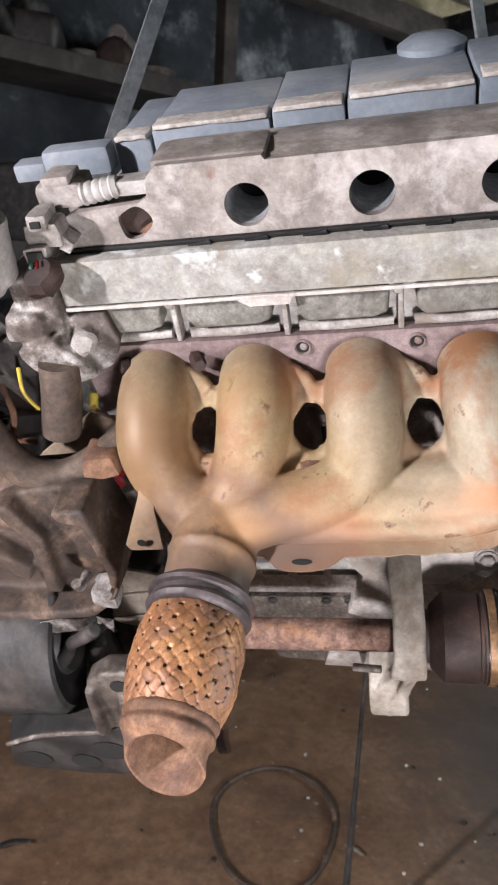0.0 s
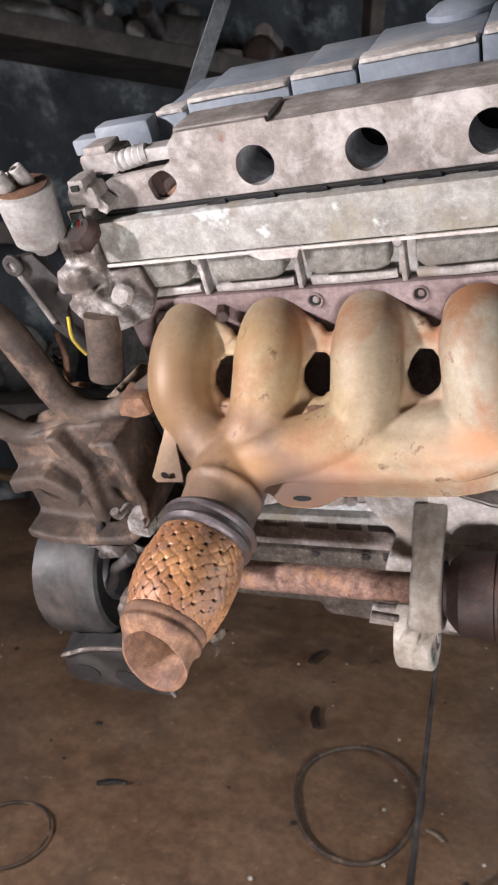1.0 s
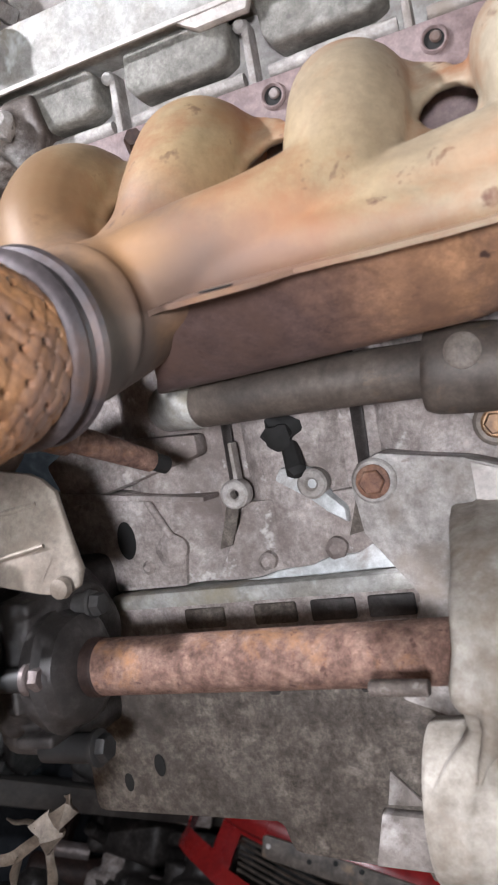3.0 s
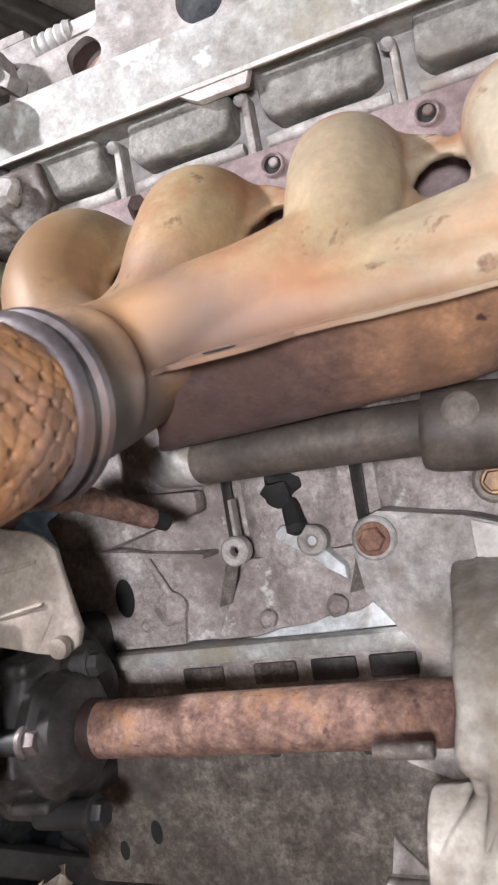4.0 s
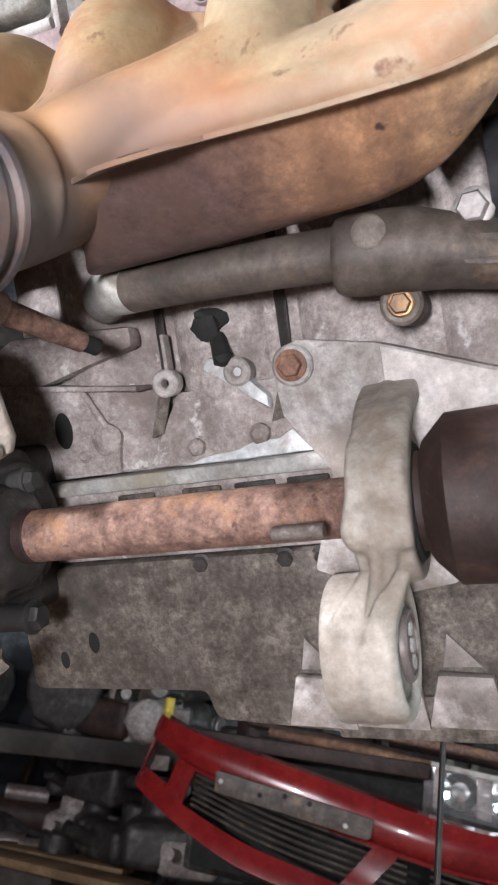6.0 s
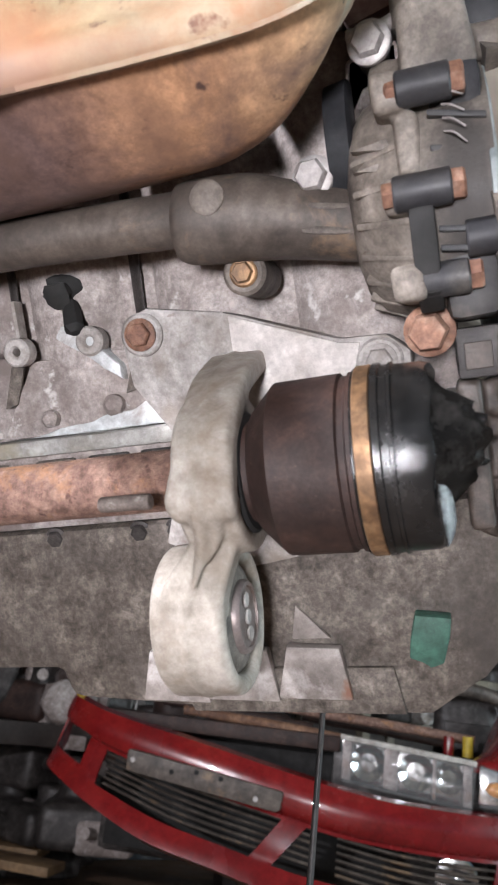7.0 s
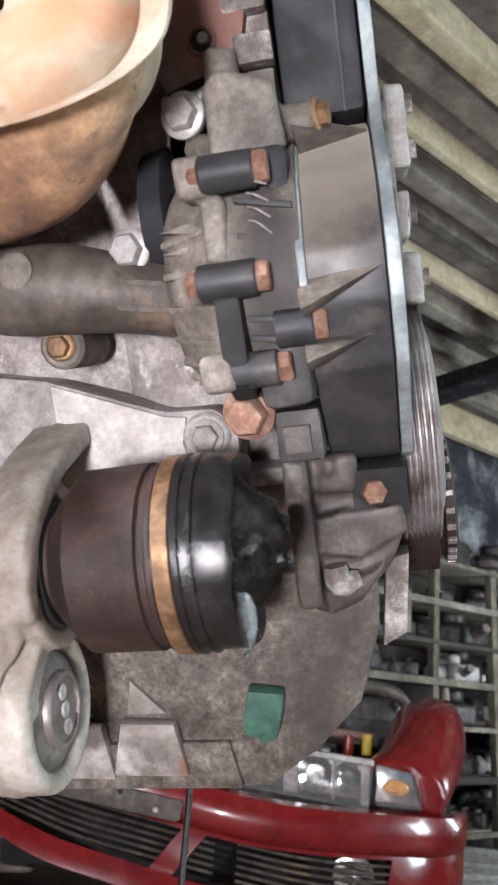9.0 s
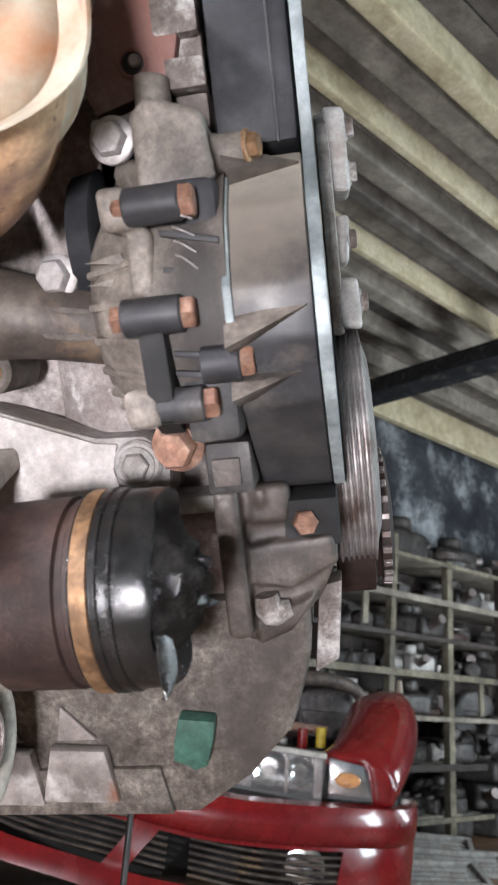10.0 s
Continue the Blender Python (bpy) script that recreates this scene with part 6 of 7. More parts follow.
# Dark strips for oily grooves: the oil and the groove's shade in one colour.
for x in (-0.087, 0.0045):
    part("oily_groove_dark", sweep([(x - 0.001, 0.034, -0.236, 0.007), (x, 0.034, -0.18, 0.008), (x, 0.034, -0.12, 0.007)], 12, 6, flat=(1.2, 0.3)), DARK, block, "dark strip for the shaded oily groove between the cylinders")
    part("oily_groove_strip", prism([(x - 0.004, -0.2375), (x + 0.006, -0.2375), (x + 0.001, -0.252), (x - 0.004, -0.264), (x - 0.014, -0.266), (x - 0.009, -0.252)], "y", 0.0212, 0.0235, 0.0008), SUMP, block, "dark strip for a shaded oily groove in the web")
part("corroded_patch", roughen(prism([(-0.06, -0.2835), (-0.035, -0.281), (-0.022, -0.277), (-0.006, -0.278), (0.006, -0.272), (0.02, -0.288), (-0.085, -0.2885)], "y", 0.0185, 0.0225, 0.0015), 0.0016, 70, 1), CHALK, block, "white corroded patch")
for k, x in enumerate((-0.075, -0.012, 0.014)):
    part("sump_bolt", hex_bolt((x, 0.016, -0.358), (0, -1, -0.2), 0.006, 0.005, 0.002), DARK, sump)
for x, z, r in ((-0.172, -0.412, 0.006), (-0.2, -0.425, 0.005)):
    part("sump_pit", lathe([(0, r), (0.0008, r * 1.05), (0.001, 0)], (x, 0.0118, z), (0, -1, 0), 16, scale=(0.7, 1.3)), HOLE, sump)

# ---- lifting straps ----
def strap(points, label):
    t = bmesh.new()
    rows = []
    path = smooth_path(points, 8)
    for k, p in enumerate(path):
        a = radians(p[3])
        w = Vector((math.cos(a), math.sin(a), 0)) * 0.0095
        n = Vector((-math.sin(a), math.cos(a), 0)) * 0.0016
        c = Vector(p[:3])
        rows.append([t.verts.new(v) for v in (c - w - n, c + w - n, c + w + n, c - w + n)])
    for u, v in zip(rows, rows[1:]):
        for k in range(4):
            t.faces.new((u[k], u[(k + 1) % 4], v[(k + 1) % 4], v[k]))
    t.faces.new(rows[0][::-1]), t.faces.new(rows[-1])
    return tagged(part("lifting_strap", t, STRAP), label, "strap", "straps that hold the engine")


strap([(-0.04, 1.0, 1.33, 25), (-0.02, 1.0, 1.39, 30), (0.025, 1.0, 1.52, 45), (0.197, 1.0, 2.03, 70), (0.2, 1.0, 2.4, 80), (0.2, 1.0, 3.02, 80)], "grey woven lifting strap twisted over the engine's end")
strap([(0.385, 1.0, 1.4, 60), (0.371, 1.0, 1.46, 50), (0.353, 1.0, 1.527, 40), (0.223, 1.0, 2.03, 30), (0.22, 1.0, 2.4, 30), (0.22, 1.0, 3.02, 30)], "grey woven lifting strap at the timing end")

# ---- floor: cable, loops, grit ----
cable = part("cable", sweep([(0.342, 1.33, 0.79, 0.003), (0.3425, 1.33, 0.4, 0.0045), (0.3415, 1.33, 0.1, 0.0075), (0.345, 1.31, 0.008, 0.008), (0.37, 1.2, 0.0075, 0.0075)], 12, 6), BELL)
tagged(cable, "black cable hanging down from under the engine", "cable")
t = bmesh.new()
sweep([(0.2 + (0.143 + 0.008 * math.sin(3 * a)) * math.cos(a), 1.665 + 0.205 * math.sin(a), 0.004 + 0.003 * math.sin(2 * a), 0.0055) for a in [2 * math.pi * k / 24 for k in range(25)]], 10, 3, t)
tagged(part("cable_loop", t, HOSE), "thin grey cable loop lying on the floor", "cable loop")
t = bmesh.new()
sweep([(-0.5 + 0.09 * math.cos(a), 1.3 + 0.1 * math.sin(a), 0.003, 0.003) for a in [math.pi * (-0.7 + k / 9) for k in range(16)]], 8, 3, t)
tagged(part("wire_loop", t, HOSE), "thin wire curl lying on the floor", "wire")


def pebble(r, seed):
    t = bmesh.new()
    bmesh.ops.create_icosphere(t, subdivisions=1, radius=r)
    for v in t.verts:
        v.co *= 1 + 0.5 * noise.noise(v.co * (0.7 / r) + Vector((seed, 0, 0)))
        v.co.z *= 0.6
    return t


rng = random.Random(4)
for m, count, lo, hi, label in ((GRIT_PALE, 150, 0.002, 0.006, "pale chips and crumbs strewn over the floor"), (DARK, 90, 0.003, 0.009, "dark oily crumbs strewn over the floor")):
    t = bmesh.new()
    for k in range(count):
        p = pebble(rng.uniform(lo, hi), k)
        bmesh.ops.transform(p, matrix=pose(rng.uniform(-1.5, 1.4), rng.uniform(0.95, 3.2), 0.0, 0, 0, rng.uniform(0, 360)), verts=p.verts)
        merge(t, p)
    tagged(part("floor_grit", t, m), label, "debris", kind="stuff")
for k, (x, y, ln, a, m, name, label) in enumerate(((0.384, 1.6, 0.045, -35, SHIELD, "chip", "white splinter lying on the floor"), (-0.01, 2.3, 0.1, 70, RUST_DARK, "scrap_strip", "bent rusty scrap strip on the floor"), (0.05, 1.96, 0.1, 100, RUST_DARK, "scrap_strip", "dark rusty scrap strip on the floor"), (-0.36, 1.52, 0.07, 20, DARK, "scrap_strip", "dark bent wire scrap on the floor"))):
    t = sweep([(-ln / 2, 0, 0.006, ln * 0.11), (0, ln * 0.08, 0.008, ln * 0.13), (ln / 2, 0, 0.007, ln * 0.09)], 8, 4, flat=(1, 0.4))
    ob = part(name, t, m)
    ob.matrix_world = pose(x, y, 0.0, 0, 0, a)
    tagged(ob, label, "scrap")


# ---- scrap parts, built once and laid about ----
def scrap_alternator():
    t = lathe([(0, 0.03), (0.01, 0.06), (0.03, 0.065), (0.09, 0.065), (0.11, 0.058), (0.12, 0.03)], (0, 0, 0.065), (0, 1, 0), 24)
    wheel = lathe([(0, 0.03), (0.004, 0.034), (0.012, 0.028), (0.02, 0.034), (0.024, 0.03)], (0, -0.03, 0.065), (0, 1, 0), 20)
    for k in range(10):
        a = 2 * math.pi * k / 10
        box((0.062 * math.cos(a) - 0.006, 0.01, 0.065 + 0.062 * math.sin(a) - 0.006), (0.062 * math.cos(a) + 0.006, 0.1, 0.065 + 0.062 * math.sin(a) + 0.006), 0.002, bm=t)
    return t, [("pulley", wheel)]


def scrap_gearbox():
    t = lathe([(0, 0.13), (0.02, 0.135), (0.06, 0.11), (0.16, 0.085), (0.24, 0.07), (0.26, 0.04)], (0, 0, 0.135), (0, 1, 0.1), 22, wobble=0.15)
    for k in range(7):
        a = radians(200 + 40 * k)
        box((0.1 * math.cos(a) - 0.012, 0.03, 0.135 + 0.1 * math.sin(a) - 0.012), (0.1 * math.cos(a) + 0.012, 0.17, 0.135 + 0.1 * math.sin(a) + 0.012), 0.005, bm=t)
    return t, [("oil_pan", box((-0.1, 0.05, 0.0), (0.1, 0.2, 0.05), 0.01))]


def scrap_head():
    t = box((-0.2, -0.07, 0), (0.2, 0.07, 0.1), 0.008)
    for k in range(4):
        lathe([(0, 0.025), (0.012, 0.025), (0.013, 0.018), (0.004, 0.0)], (-0.14 + 0.093 * k, -0.07, 0.05), (0, -1, 0), 16, t, caps=False)
    return t, [("bearing_cap", box((-0.15 + 0.093 * k, -0.06, 0.1005), (-0.125 + 0.093 * k, 0.06, 0.118), 0.004)) for k in range(4)]


def scrap_drum():
    t = ring_of((0, 0, 0), (0, 0, 1), 0.04, 0.13, 0.035, 32, 0.004)
    return t, [("hub", lathe([(0.03, 0.07), (0.07, 0.062), (0.075, 0.05)], (0, 0, 0), (0, 0, 1), 24))]


def scrap_housing():
    t = box((-0.11, -0.09, 0), (0.11, 0.09, 0.1), 0.02)
    lathe([(0, 0.05), (0.05, 0.05), (0.055, 0.04)], (0.03, 0, 0.1), (0, 0, 1), 18, t)
    return roughen(t, 0.008, 14), [("inlet_stub", rod((-0.1, 0.03, 0.05), (-0.19, 0.05, 0.08), 0.022)), ("outlet_stub", rod((0.1, -0.03, 0.06), (0.16, -0.05, 0.07), 0.016))]


def scrap_starter():
    t = rod((-0.1, 0, 0.045), (0.1, 0, 0.045), 0.045, bevel=0.006)
    coil = rod((-0.06, 0.0, 0.1), (0.06, 0.0, 0.1), 0.024)
    lathe([(0, 0.06), (0.012, 0.06), (0.02, 0.03), (0.06, 0.025)], (0.1, 0, 0.06), (1, 0, 0), 16, t)
    return t, [("solenoid", coil)]


SCRAP = (("alternator", scrap_alternator, "used car alternator"), ("gearbox", scrap_gearbox, "used car gearbox"), ("spare_cylinder_head", scrap_head, "used cylinder head"), ("brake_drum", scrap_drum, "used brake drum"), ("pump_unit", scrap_housing, "used pump housing"), ("starter_motor", scrap_starter, "used starter motor"))
LOOKS = ((DARK, "oily black"), (ALLOY_DULL, "dull grey"), (RUST_DARK, "rusty brown"), (DARK, "greasy dark"), (ALLOY, "pale grey"))
made = {}


def scrap(kind, look_no, m, where, group):
    """One used part at the pose m; like ones share a mesh."""
    name, build, words = SCRAP[kind]
    mat, adj = LOOKS[look_no]
    if (kind, look_no) in made:
        ob = copy_thing(made[kind, look_no], m)
    else:
        body, pieces = build()
        ob = made[kind, look_no] = fused(part(name, body, mat), 0.01)
        for piece, bm in pieces:
            part(piece, bm, mat if look_no % 2 else STEEL, ob)
        ob.matrix_world = m
    ob.pop("group", None)
    return tagged(ob, f"{adj} {words} {where}", name.replace("_", " "), group)


def on_wall(u, v, z, turn=0.0, tip=0.0, scale=1.0):
    return ROOM @ pose(u, v, z, tip, 0, turn) @ Matrix.Scale(scale, 4)


# ---- left shelves on the back wall ----
shelf = empty("wall_shelf", ROOM, "long dark timber wall shelf loaded with used parts", "shelf")
for z in (2.085, 1.3, 0.55):
    part("shelf_board", box((-1.6, 3.16, z), (2.62, 3.695, z + 0.04), 0.006), WOOD_DARK, shelf)
    part("shelf_edge", box((-1.6, 3.13, z - 0.035), (2.62, 3.159, z + 0.05), 0.006), WOOD_DARK, shelf)
for u in (-1.55, 0.3, 2.62):
    part("shelf_post", box((u - 0.04, 3.15, 0.0), (u + 0.04, 3.23, TOP), 0.006), WOOD_DARK, shelf)
part("shelf_beam", box((1.9, 3.2, 2.7), (4.4, 3.34, 2.86), 0.008), WOOD_DARK, shelf)
rng = random.Random(11)
for z in (2.135, 1.35, 0.6):
    u = -1.4
    while u < 2.45:
        kind = rng.choice((0, 1, 1, 3, 4, 4, 5))
        s = rng.uniform(0.8, 1.25)
        if z < 2 and rng.random() < 0.1:
            u += 0.3
            continue
        if all(abs(u - p) > 0.14 for p in (-1.55, 0.3, 2.62)):
            scrap(kind, rng.choice((0, 0, 3, 3, 2)), on_wall(u, rng.uniform(3.36, 3.5), z - 0.01, rng.uniform(-60, 60), 0, s * (1.2 if z > 2 else 1.1)), "on the wall shelf", "used parts on the wall shelf")
        u += rng.uniform(0.2, 0.28)

# ---- pigeonhole rack on the right of the back wall ----
rack = empty("parts_rack", ROOM, "pale timber pigeonhole rack full of used parts", "rack")
posts = [3.3 + 0.64 * k for k in range(8)]
levels = [0.12, 0.42, 0.72, 0.98, 1.22, 1.46, 1.73]
for k, u in enumerate(posts):
    part("rack_post", box((u - 0.022 - 0.01 * (k % 2), 3.12, 0), (u + 0.028, 3.17, 1.78 + 0.05 * (k % 3)), 0.004, Matrix.Rotation(radians(0.7 * ((k * 7) % 5 - 2)), 4, "Y")), (WOOD_RACK, WOOD_DARK)[k % 3 == 1], rack)
    part("rack_post", box((u - 0.028, 3.62, 0), (u + 0.028, 3.67, 1.78), 0.004), WOOD, rack)
for k, z in enumerate(levels):
    part("rack_rail", box((3.26, 3.095, z), (7.82, 3.1195, z + 0.03 + 0.012 * (k % 2)), 0.003), (WOOD_RACK, WOOD_DARK, WOOD)[k % 3], rack)
    part("rack_board", box((3.28, 3.175, z + 0.01), (7.8, 3.615, z + 0.03), 0.003), WOOD, rack)
for u, z in ((5.55, 0.72), (5.85, 0.72), (4.3, 1.22), (6.6, 0.98)):
    part("rack_divider", box((u - 0.025, 3.1, z + 0.046), (u + 0.025, 3.118, z + 0.3), 0.003), WOOD_RACK, rack)
part("rack_back", box((3.28, 3.64, 0.0), (7.8, 3.69, 1.75), 0.003), WOOD_DARK, rack)
rng = random.Random(23)
for k, z in enumerate(levels):
    u = 3.42
    while u < 7.7:
        if all(abs(u - p) > 0.1 for p in posts):
            s = rng.uniform(0.7, 0.95) if z < 1.7 else rng.uniform(0.8, 1.2)
            scrap(rng.choice((0, 2, 3, 4, 4, 5)), rng.choice((0, 0, 0, 2, 3, 3, 4)), on_wall(u, rng.uniform(3.28, 3.42), z + 0.029, rng.uniform(-90, 90), 0, s * 1.2), "in the timber rack", "used parts in the rack")
        u += rng.uniform(0.1, 0.19)

# ---- heaps of engines on the floor ----
rng = random.Random(7)
for cx, cy, n, spread_x, spread_y, words, group in ((-1.05, 3.72, 46, 0.6, 0.25, "heaped on the floor", "heap of parts by the car"), (1.98, 6.3, 30, 0.36, 0.2, "heaped beside the car", "heap of parts behind the car")):
    for k in range(n):
        layer = k // 9
        z = 0.0 + 0.17 * layer
        x, y = cx + rng.uniform(-1, 1) * spread_x * (1 - 0.25 * layer), cy + rng.uniform(-1, 1) * spread_y * (1 - 0.25 * layer)
        scrap(rng.choice((0, 1, 2, 4, 4, 5)), rng.choice((0, 3, 3, 0, 1, 2)) if cx < 0 else rng.choice((0, 0, 3)), pose(x, y, z, 0, 0, rng.uniform(0, 360)) @ Matrix.Scale(rng.uniform(0.9, 1.35), 4), words, group)
for k, (x, y, z, a) in enumerate(((-1.3, 3.3, 0.132, -2), (-1.45, 3.46, 0.132, 4))):
    pl = part("plank", box((-0.55, -0.07, 0.0), (0.6, 0.07, 0.03), 0.004), WOOD_BROWN)
    pl.matrix_world = pose(x, y, z, 0, 0, a)
    tagged(pl, "weathered timber plank lying on trestle blocks", "plank", "planks before the heap")
bl = part("timber_block", box((-0.3, -0.12, 0), (0.3, 0.12, 0.13), 0.01), WOOD_DARK)
bl.matrix_world = pose(-1.35, 3.38, 0, 0, 0, 2)
tagged(bl, "dark timber block under the planks", "block")
for x, y, z, a in ((1.3, 4.72, 0.0, 12), (1.52, 5.05, 0.0, 4), (1.42, 5.5, 0.0, -6)):
    panel = empty("louvred_panel", pose(x, y, z, 14, 0, a), "pale grey louvred metal panel lying on the floor", "panel", "panels beside the heap")
    bm = box((-0.3, -0.13, 0.0), (0.3, -0.1, 0.05), 0.004)
    for lo, hi in (((-0.3, 0.1, 0), (0.3, 0.13, 0.05)), ((-0.3, -0.1, 0), (-0.27, 0.1, 0.05)), ((0.27, -0.1, 0), (0.3, 0.1, 0.05))):
        box(lo, hi, 0.004, bm=bm)
    part("panel_frame", bm, ALLOY, panel)
    for q in range(4):
        part("slat", box((-0.268, -0.092 + 0.048 * q, 0.014), (0.268, -0.062 + 0.048 * q, 0.034), 0.003), ALLOY, panel)

# ---- the red car's front ----
CAR, SHIFT = Vector((0.2, 2.9, 0)), Vector((-0.033, 0, 0.004))
car = empty("car", Matrix.Translation(CAR + SHIFT), "dusty red car front with no bonnet and a hanging bumper", "car")
TOPS = [(-0.56, 2.98, 0.735), (-0.52, 2.84, 0.722), (-0.42, 2.775, 0.695), (-0.30, 2.745, 0.672), (-0.07, 2.715, 0.636), (0.177, 2.70, 0.593), (0.412, 2.715, 0.557), (0.60, 2.75, 0.548), (0.77, 2.80, 0.545), (0.88, 2.86, 0.54), (0.955, 2.96, 0.54), (0.98, 3.08, 0.54)]
LOWS = [(-0.60, 3.0, 0.54), (-0.57, 2.84, 0.525), (-0.46, 2.75, 0.485), (-0.35, 2.715, 0.44), (-0.19, 2.69, 0.385), (0.0, 2.68, 0.35), (0.2, 2.68, 0.312), (0.45, 2.70, 0.29), (0.72, 2.77, 0.285), (0.86, 2.85, 0.285), (0.935, 2.96, 0.29), (0.955, 3.08, 0.3)]


def bumper():
    tops, lows = smooth_path(TOPS, 10), smooth_path(LOWS, 10)
    nv = 22
    t = bmesh.new()
    grid = []
    for a, b in zip(tops, lows):
        row = [t.verts.new(Vector(a) + Vector((0, 0.05, 0.004)) - CAR)]
        for j in range(nv + 1):
            f = j / nv
            p = a * (1 - f) + b * f
            bulge = -0.012 * math.sin(math.pi * min(1, f / 0.36)) if f < 0.36 else -0.02 * math.sin(math.pi * (f - 0.36) / 0.64) * 0.5 + 0.012
            if f > 0.8:
                bulge -= 0.03 * (f - 0.8) / 0.2
            row.append(t.verts.new(Vector(p) + Vector((0, bulge, 0)) - CAR))
        row.append(t.verts.new(Vector(b) + Vector((0, 0.05, -0.02)) - CAR))
        grid.append(row)
    for i in range(len(grid) - 1):
        x = (tops[i][0] + tops[i + 1][0]) / 2
        for j in range(nv + 2):
            f = (j - 0.5) / nv
            open_mid = -0.34 < x < 0.245 and 0.42 < f < 0.84
            open_right = 0.33 < x < 0.76 and 0.42 < f < 0.84
            open_left = -0.535 < x < -0.41 and 0.3 < f < 0.72
            if open_mid or open_right or open_left:
                continue
            t.faces.new((grid[i][j], grid[i + 1][j], grid[i + 1][j + 1], grid[i][j + 1]))
    ob = part("bumper", t, RED, car, "glossy red plastic bumper hanging askew")
    s = ob.modifiers.new("thick", "SOLIDIFY")
    s.thickness, s.offset = 0.006, 1
    return tops, lows, ob


tops, lows, bump = bumper()


def between(x, f, back=0.0):
    i = min(range(len(tops)), key=lambda k: abs(tops[k][0] - x))
    p = tops[i] * (1 - f) + lows[i] * f
    return Vector((x, p[1] + back, p[2])) - CAR


for lo, hi in ((-0.36, 0.26), (0.32, 0.78)):
    for f in (0.47, 0.54, 0.61, 0.68, 0.75, 0.82):
        pts = [(*between(lo + (hi - lo) * k / 6, f, 0.022), 0.006) for k in range(7)]
        part("grille_slat", sweep(pts, 8, 2, flat=(1.6, 0.7)), PIPE, bump)
part("plate_carrier", prism([(-0.275, 0.602), (-0.265, 0.606), (0.168, 0.552), (0.172, 0.545), (0.166, 0.505), (0.155, 0.5), (-0.262, 0.549), (-0.272, 0.553)], "y", 2.665, 2.69, 0.004), PIPE, bump, "bare brownish metal plate carrier").location = -CAR
for x, z, m in ((-0.255, 0.58, BOLT), (-0.14, 0.562, HOLE), (0.0, 0.562, HOLE), (-0.07, 0.57, HOLE), (0.1, 0.525, BOLT)):
    part("carrier_hole", lathe([(0, 0.007), (0.002, 0.006)], Vector((x, 2.664, z)) - CAR, (0, -1, 0), 14), m, bump)
# headlamp, indicator, fog lamp
lamp = part("headlamp", prism([(0.305, 0.708), (0.68, 0.68), (0.668, 0.555), (0.32, 0.588)], "y", 2.86, 2.9, 0.006), CHROME, car, "clear car headlamp with chrome reflectors")
lamp.location = -CAR
for x, r in ((0.385, 0.046), (0.452, 0.018), (0.52, 0.047), (0.61, 0.038)):
    z = 0.64 - 0.06 * (x - 0.4)
    part("reflector", lathe([(0, r * 0.2), (0.006, r * 0.6), (0.02, r), (0.022, r * 1.06), (0.02, r * 1.08)], (x, 2.865, z), (0, -1, 0), 24, caps=False), CHROME, lamp)
for x0, x1 in ((0.312, 0.338), (0.43, 0.47), (0.565, 0.575), (0.648, 0.672)):
    part("lamp_rib", prism([(x0, 0.694 - 0.07 * (x0 - 0.33)), (x1, 0.694 - 0.07 * (x1 - 0.33)), (x1, 0.59 - 0.09 * (x1 - 0.33)), (x0, 0.59 - 0.09 * (x0 - 0.33))], "y", 2.835, 2.858, 0.003), STEEL, lamp)
part("lamp_brow", prism([(0.303, 0.7105), (0.683, 0.6825), (0.681, 0.668), (0.305, 0.696)], "y", 2.81, 2.858, 0.003), GRIT_PALE, lamp, "pale upper edge of the lamp")
part("lamp_lens", prism([(0.303, 0.71), (0.682, 0.682), (0.669, 0.553), (0.318, 0.586)], "y", 2.8, 2.806, 0.003), GLASS, lamp, "clear lamp glass")
ind = part("indicator", prism([(0.692, 0.672), (0.79, 0.655), (0.812, 0.57), (0.69, 0.57)], "y", 2.85, 2.9, 0.006), CHROME, car, "clear corner lamp with an amber bulb")
ind.location = -CAR
part("amber_bulb", lathe([(0, 0.012), (0.01, 0.025), (0.025, 0.024), (0.035, 0.01)], (0.745, 2.85, 0.615), (0, -1, 0), 20, scale=(1.5, 0.8)), AMBER, ind)
part("lamp_lens", prism([(0.69, 0.675), (0.792, 0.658), (0.815, 0.568), (0.688, 0.568)], "y", 2.8, 2.805, 0.003), GLASS, ind)
fog = part("fog_lamp", lathe([(0, 0.02), (0.01, 0.05), (0.035, 0.055), (0.037, 0.05), (0.03, 0.0)], Vector((0.63, 2.81, 0.395)) - CAR, (0, -1, 0), 30, caps=False), CHROME, bump, "round clear fog lamp")
# wing: one sheet that rises from the lamp's edge over the crown and down the side to the wheel arch
top = bmesh.new()
rows = []
NOSE = [(0.64, 0.668), (0.7, 0.677), (0.765, 0.68), (0.83, 0.672), (0.872, 0.648), (0.89, 0.612), (0.893, 0.58), (0.888, 0.562), (0.882, 0.55)]
BACK = [(0.745, 0.69), (0.775, 0.775), (0.815, 0.832), (0.885, 0.864), (0.955, 0.868), (1.0, 0.835), (1.018, 0.78), (1.018, 0.72), (1.002, 0.685)]
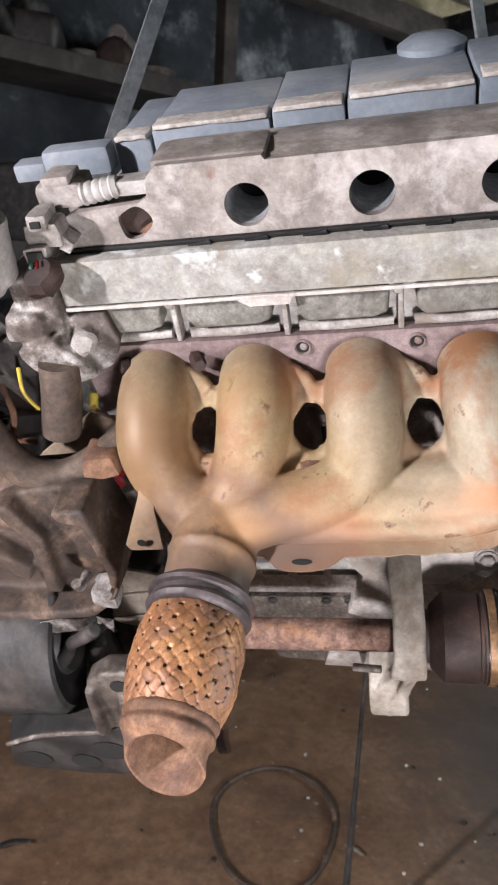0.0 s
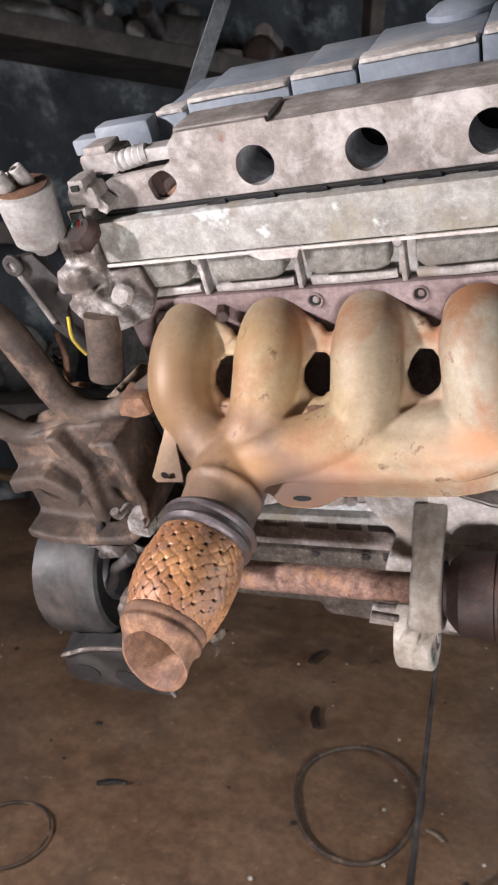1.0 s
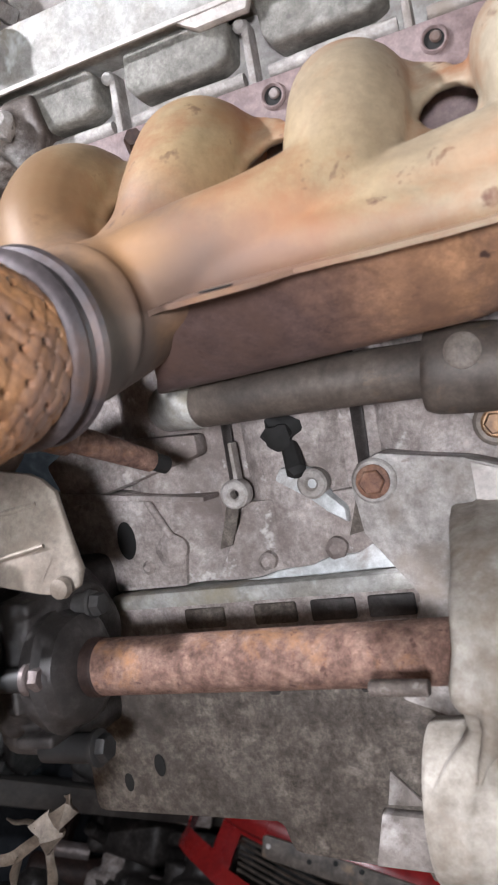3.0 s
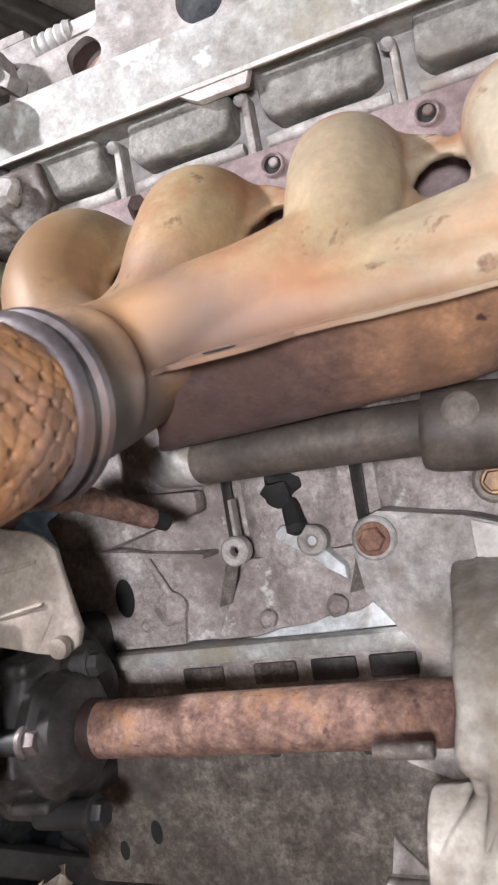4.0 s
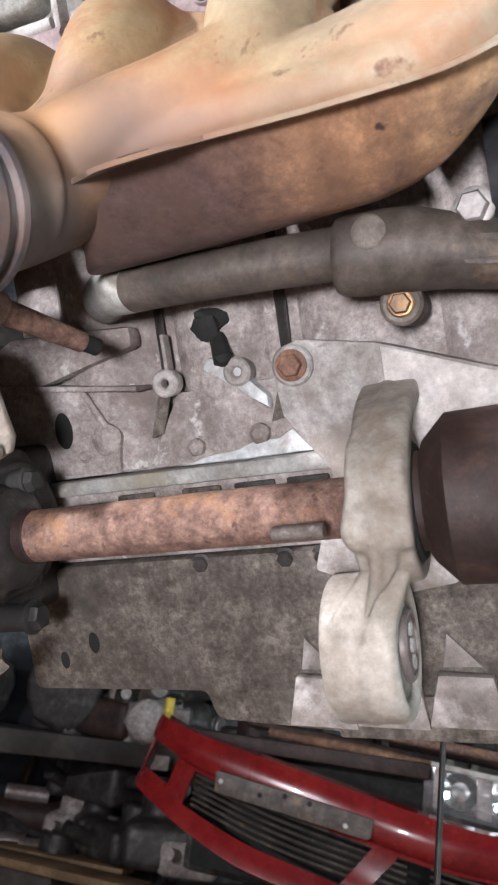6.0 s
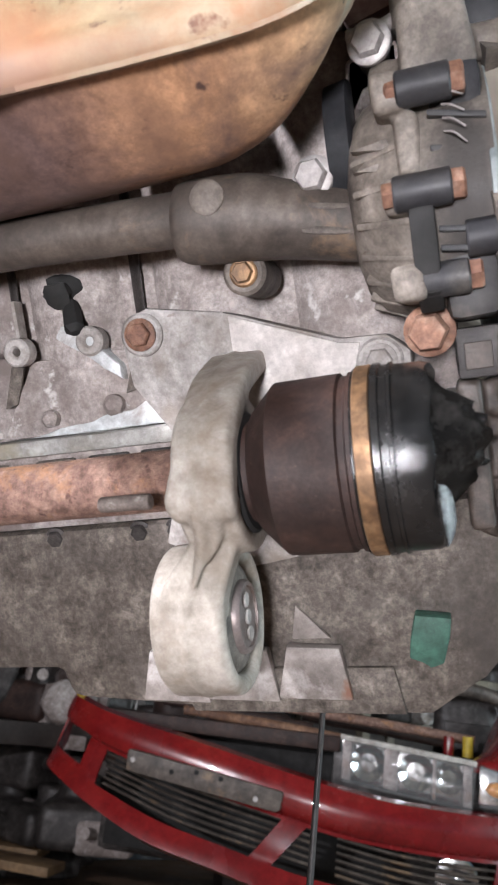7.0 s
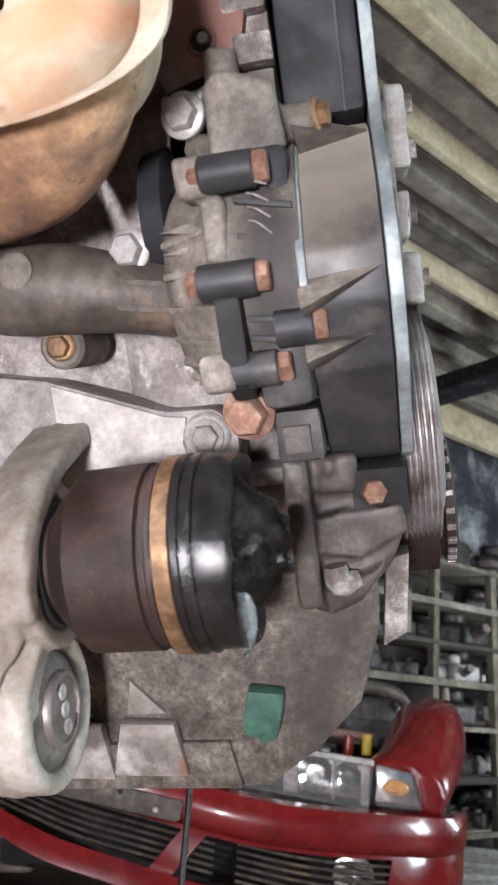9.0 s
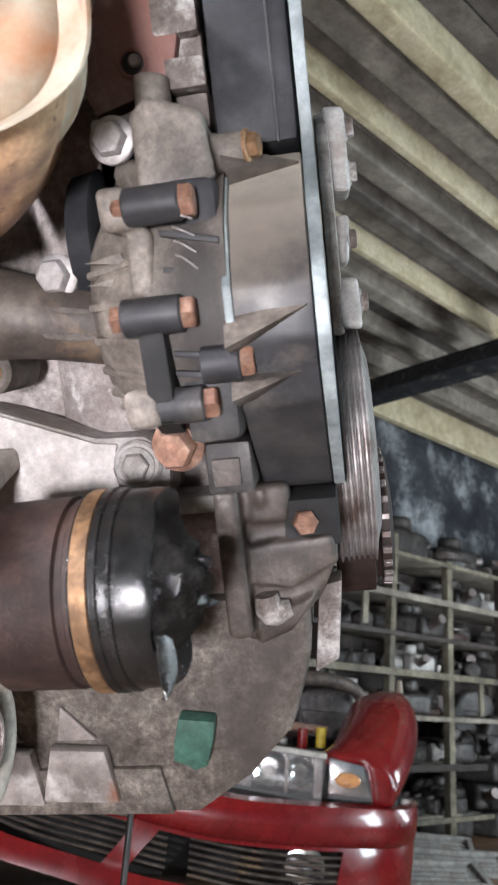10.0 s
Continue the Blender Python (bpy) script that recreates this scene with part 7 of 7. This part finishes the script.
for i in range(21):
    g = i / 20
    y0 = 2.86 + 0.46 * g
    ease = math.sin(0.5 * math.pi * g) ** 0.85
    section = [(a[0] + (b[0] - a[0]) * ease, y0 + 0.03 * (1 - g) * j / 8, a[1] + (b[1] - a[1]) * ease) for j, (a, b) in enumerate(zip(NOSE, BACK))]
    outer = [Vector(q) for q in smooth_path(section, 4)]
    inner = [q + (Vector((0.8, q.y, 0.5)) - q).normalized() * 0.03 for q in outer]
    rows.append([top.verts.new(q) for q in outer + inner[::-1]])
for u, v in zip(rows, rows[1:]):
    for k in range(len(u)):
        j = (k + 1) % len(u)
        top.faces.new((u[k], u[j], v[j], v[k]))
top.faces.new(rows[0][::-1]), top.faces.new(rows[-1])
prism([(0.795, 0.672), (0.85, 0.662), (0.88, 0.632), (0.89, 0.595), (0.882, 0.548), (0.82, 0.548), (0.812, 0.6)], "y", 2.858, 2.9, 0.01, top, seg=3)
wing = part("front_wing", top, RED, car, "glossy red front wing")
wing.location = -CAR
fused(wing, 0.0075, 5)
part("arch_liner", box((0.75, 3.02, 0.3), (0.93, 3.9, 0.72), 0.02), HOLE, car, "black wheel arch liner").location = -CAR
part("aerial_stub", rod((0.955, 3.25, 0.862), (0.957, 3.26, 0.905), 0.014, 0.009), SHIELD, car).location = -CAR
airbox = box((0.6, 3.5, 0.515), (0.83, 3.75, 0.885), 0.05, seg=4)
box((0.63, 3.48, 0.6), (0.8, 3.5, 0.78), 0.01, bm=airbox)
part("air_filter_box", roughen(airbox, 0.008, 9), DARK, car, "dusty black air filter box").location = -CAR
part("intake_hose", sweep([(0.56, 3.42, 0.86, 0.024), (0.64, 3.42, 0.892, 0.026), (0.74, 3.44, 0.89, 0.026), (0.82, 3.47, 0.868, 0.024), (0.86, 3.5, 0.82, 0.022)], 16, 6), PIPE, car, "grey-green intake hose").location = -CAR
tyre = part("wheel", lathe([(0, 0.19), (0.02, 0.26), (0.06, 0.28), (0.14, 0.28), (0.17, 0.26), (0.19, 0.2)], (0.8, 3.5, 0.29), (1, 0, 0), 40), RUBBER, car)
tyre.location = -CAR
part("rim", lathe([(0, 0.17), (0.01, 0.185), (0.02, 0.17), (0.025, 0.05)], (0.97, 3.5, 0.29), (1, 0, 0), 30), ALLOY, tyre)
inner = part("inner_body", box((-0.5, 3.15, 0.25), (0.92, 4.1, 0.52), 0.03), DARK, car, "dark bare body under the missing bonnet")
inner.location = -CAR
bar = part("cross_member", box((-0.45, 2.9, 0.655), (0.3, 2.98, 0.7), 0.01), RUST_DARK, car, "rusty upper cross member")
bar.location = -CAR
part("lamp_panel", box((0.28, 2.91, 0.5), (0.9, 2.96, 0.66), 0.01), DARK, car).location = -CAR
part("radiator", box((-0.42, 2.99, 0.3), (0.5, 3.04, 0.65), 0.006), HOLE, car).location = -CAR
rng = random.Random(31)
for k in range(16):
    x, y = rng.uniform(-0.42, 0.75), rng.uniform(3.1, 3.7)
    scrap(rng.choice((0, 4, 4, 5, 3)), rng.choice((0, 2, 1, 0)), pose(x + SHIFT.x, y, 0.519, 0, 0, rng.uniform(0, 360)) @ Matrix.Scale(rng.uniform(0.7, 1.15), 4), "in the open engine bay", "parts in the engine bay")
for k, (x0, x1, y, z, m) in enumerate(((-0.2, 0.35, 2.95, 0.72, RUST), (0.1, 0.7, 3.1, 0.76, RUST_PINK), (0.15, 0.62, 3.2, 0.74, RUST_DARK), (-0.3, 0.2, 3.05, 0.74, RUST_DARK))):
    part("bay_pipe", sweep([(x0, y, z, 0.014), ((x0 + x1) / 2, y - 0.02, z - 0.012, 0.016), (x1, y, z - 0.03, 0.014)], 12, 4), m, car).location = -CAR
for x, y, z, m in ((0.62, 3.05, 0.735, RED), (0.68, 3.08, 0.74, YELLOW), (0.76, 3.1, 0.74, RED), (-0.55, 2.95, 0.78, YELLOW)):
    part("wiring_cap", rod((x, y, z - 0.06), (x, y, z), 0.016), m, car).location = -CAR
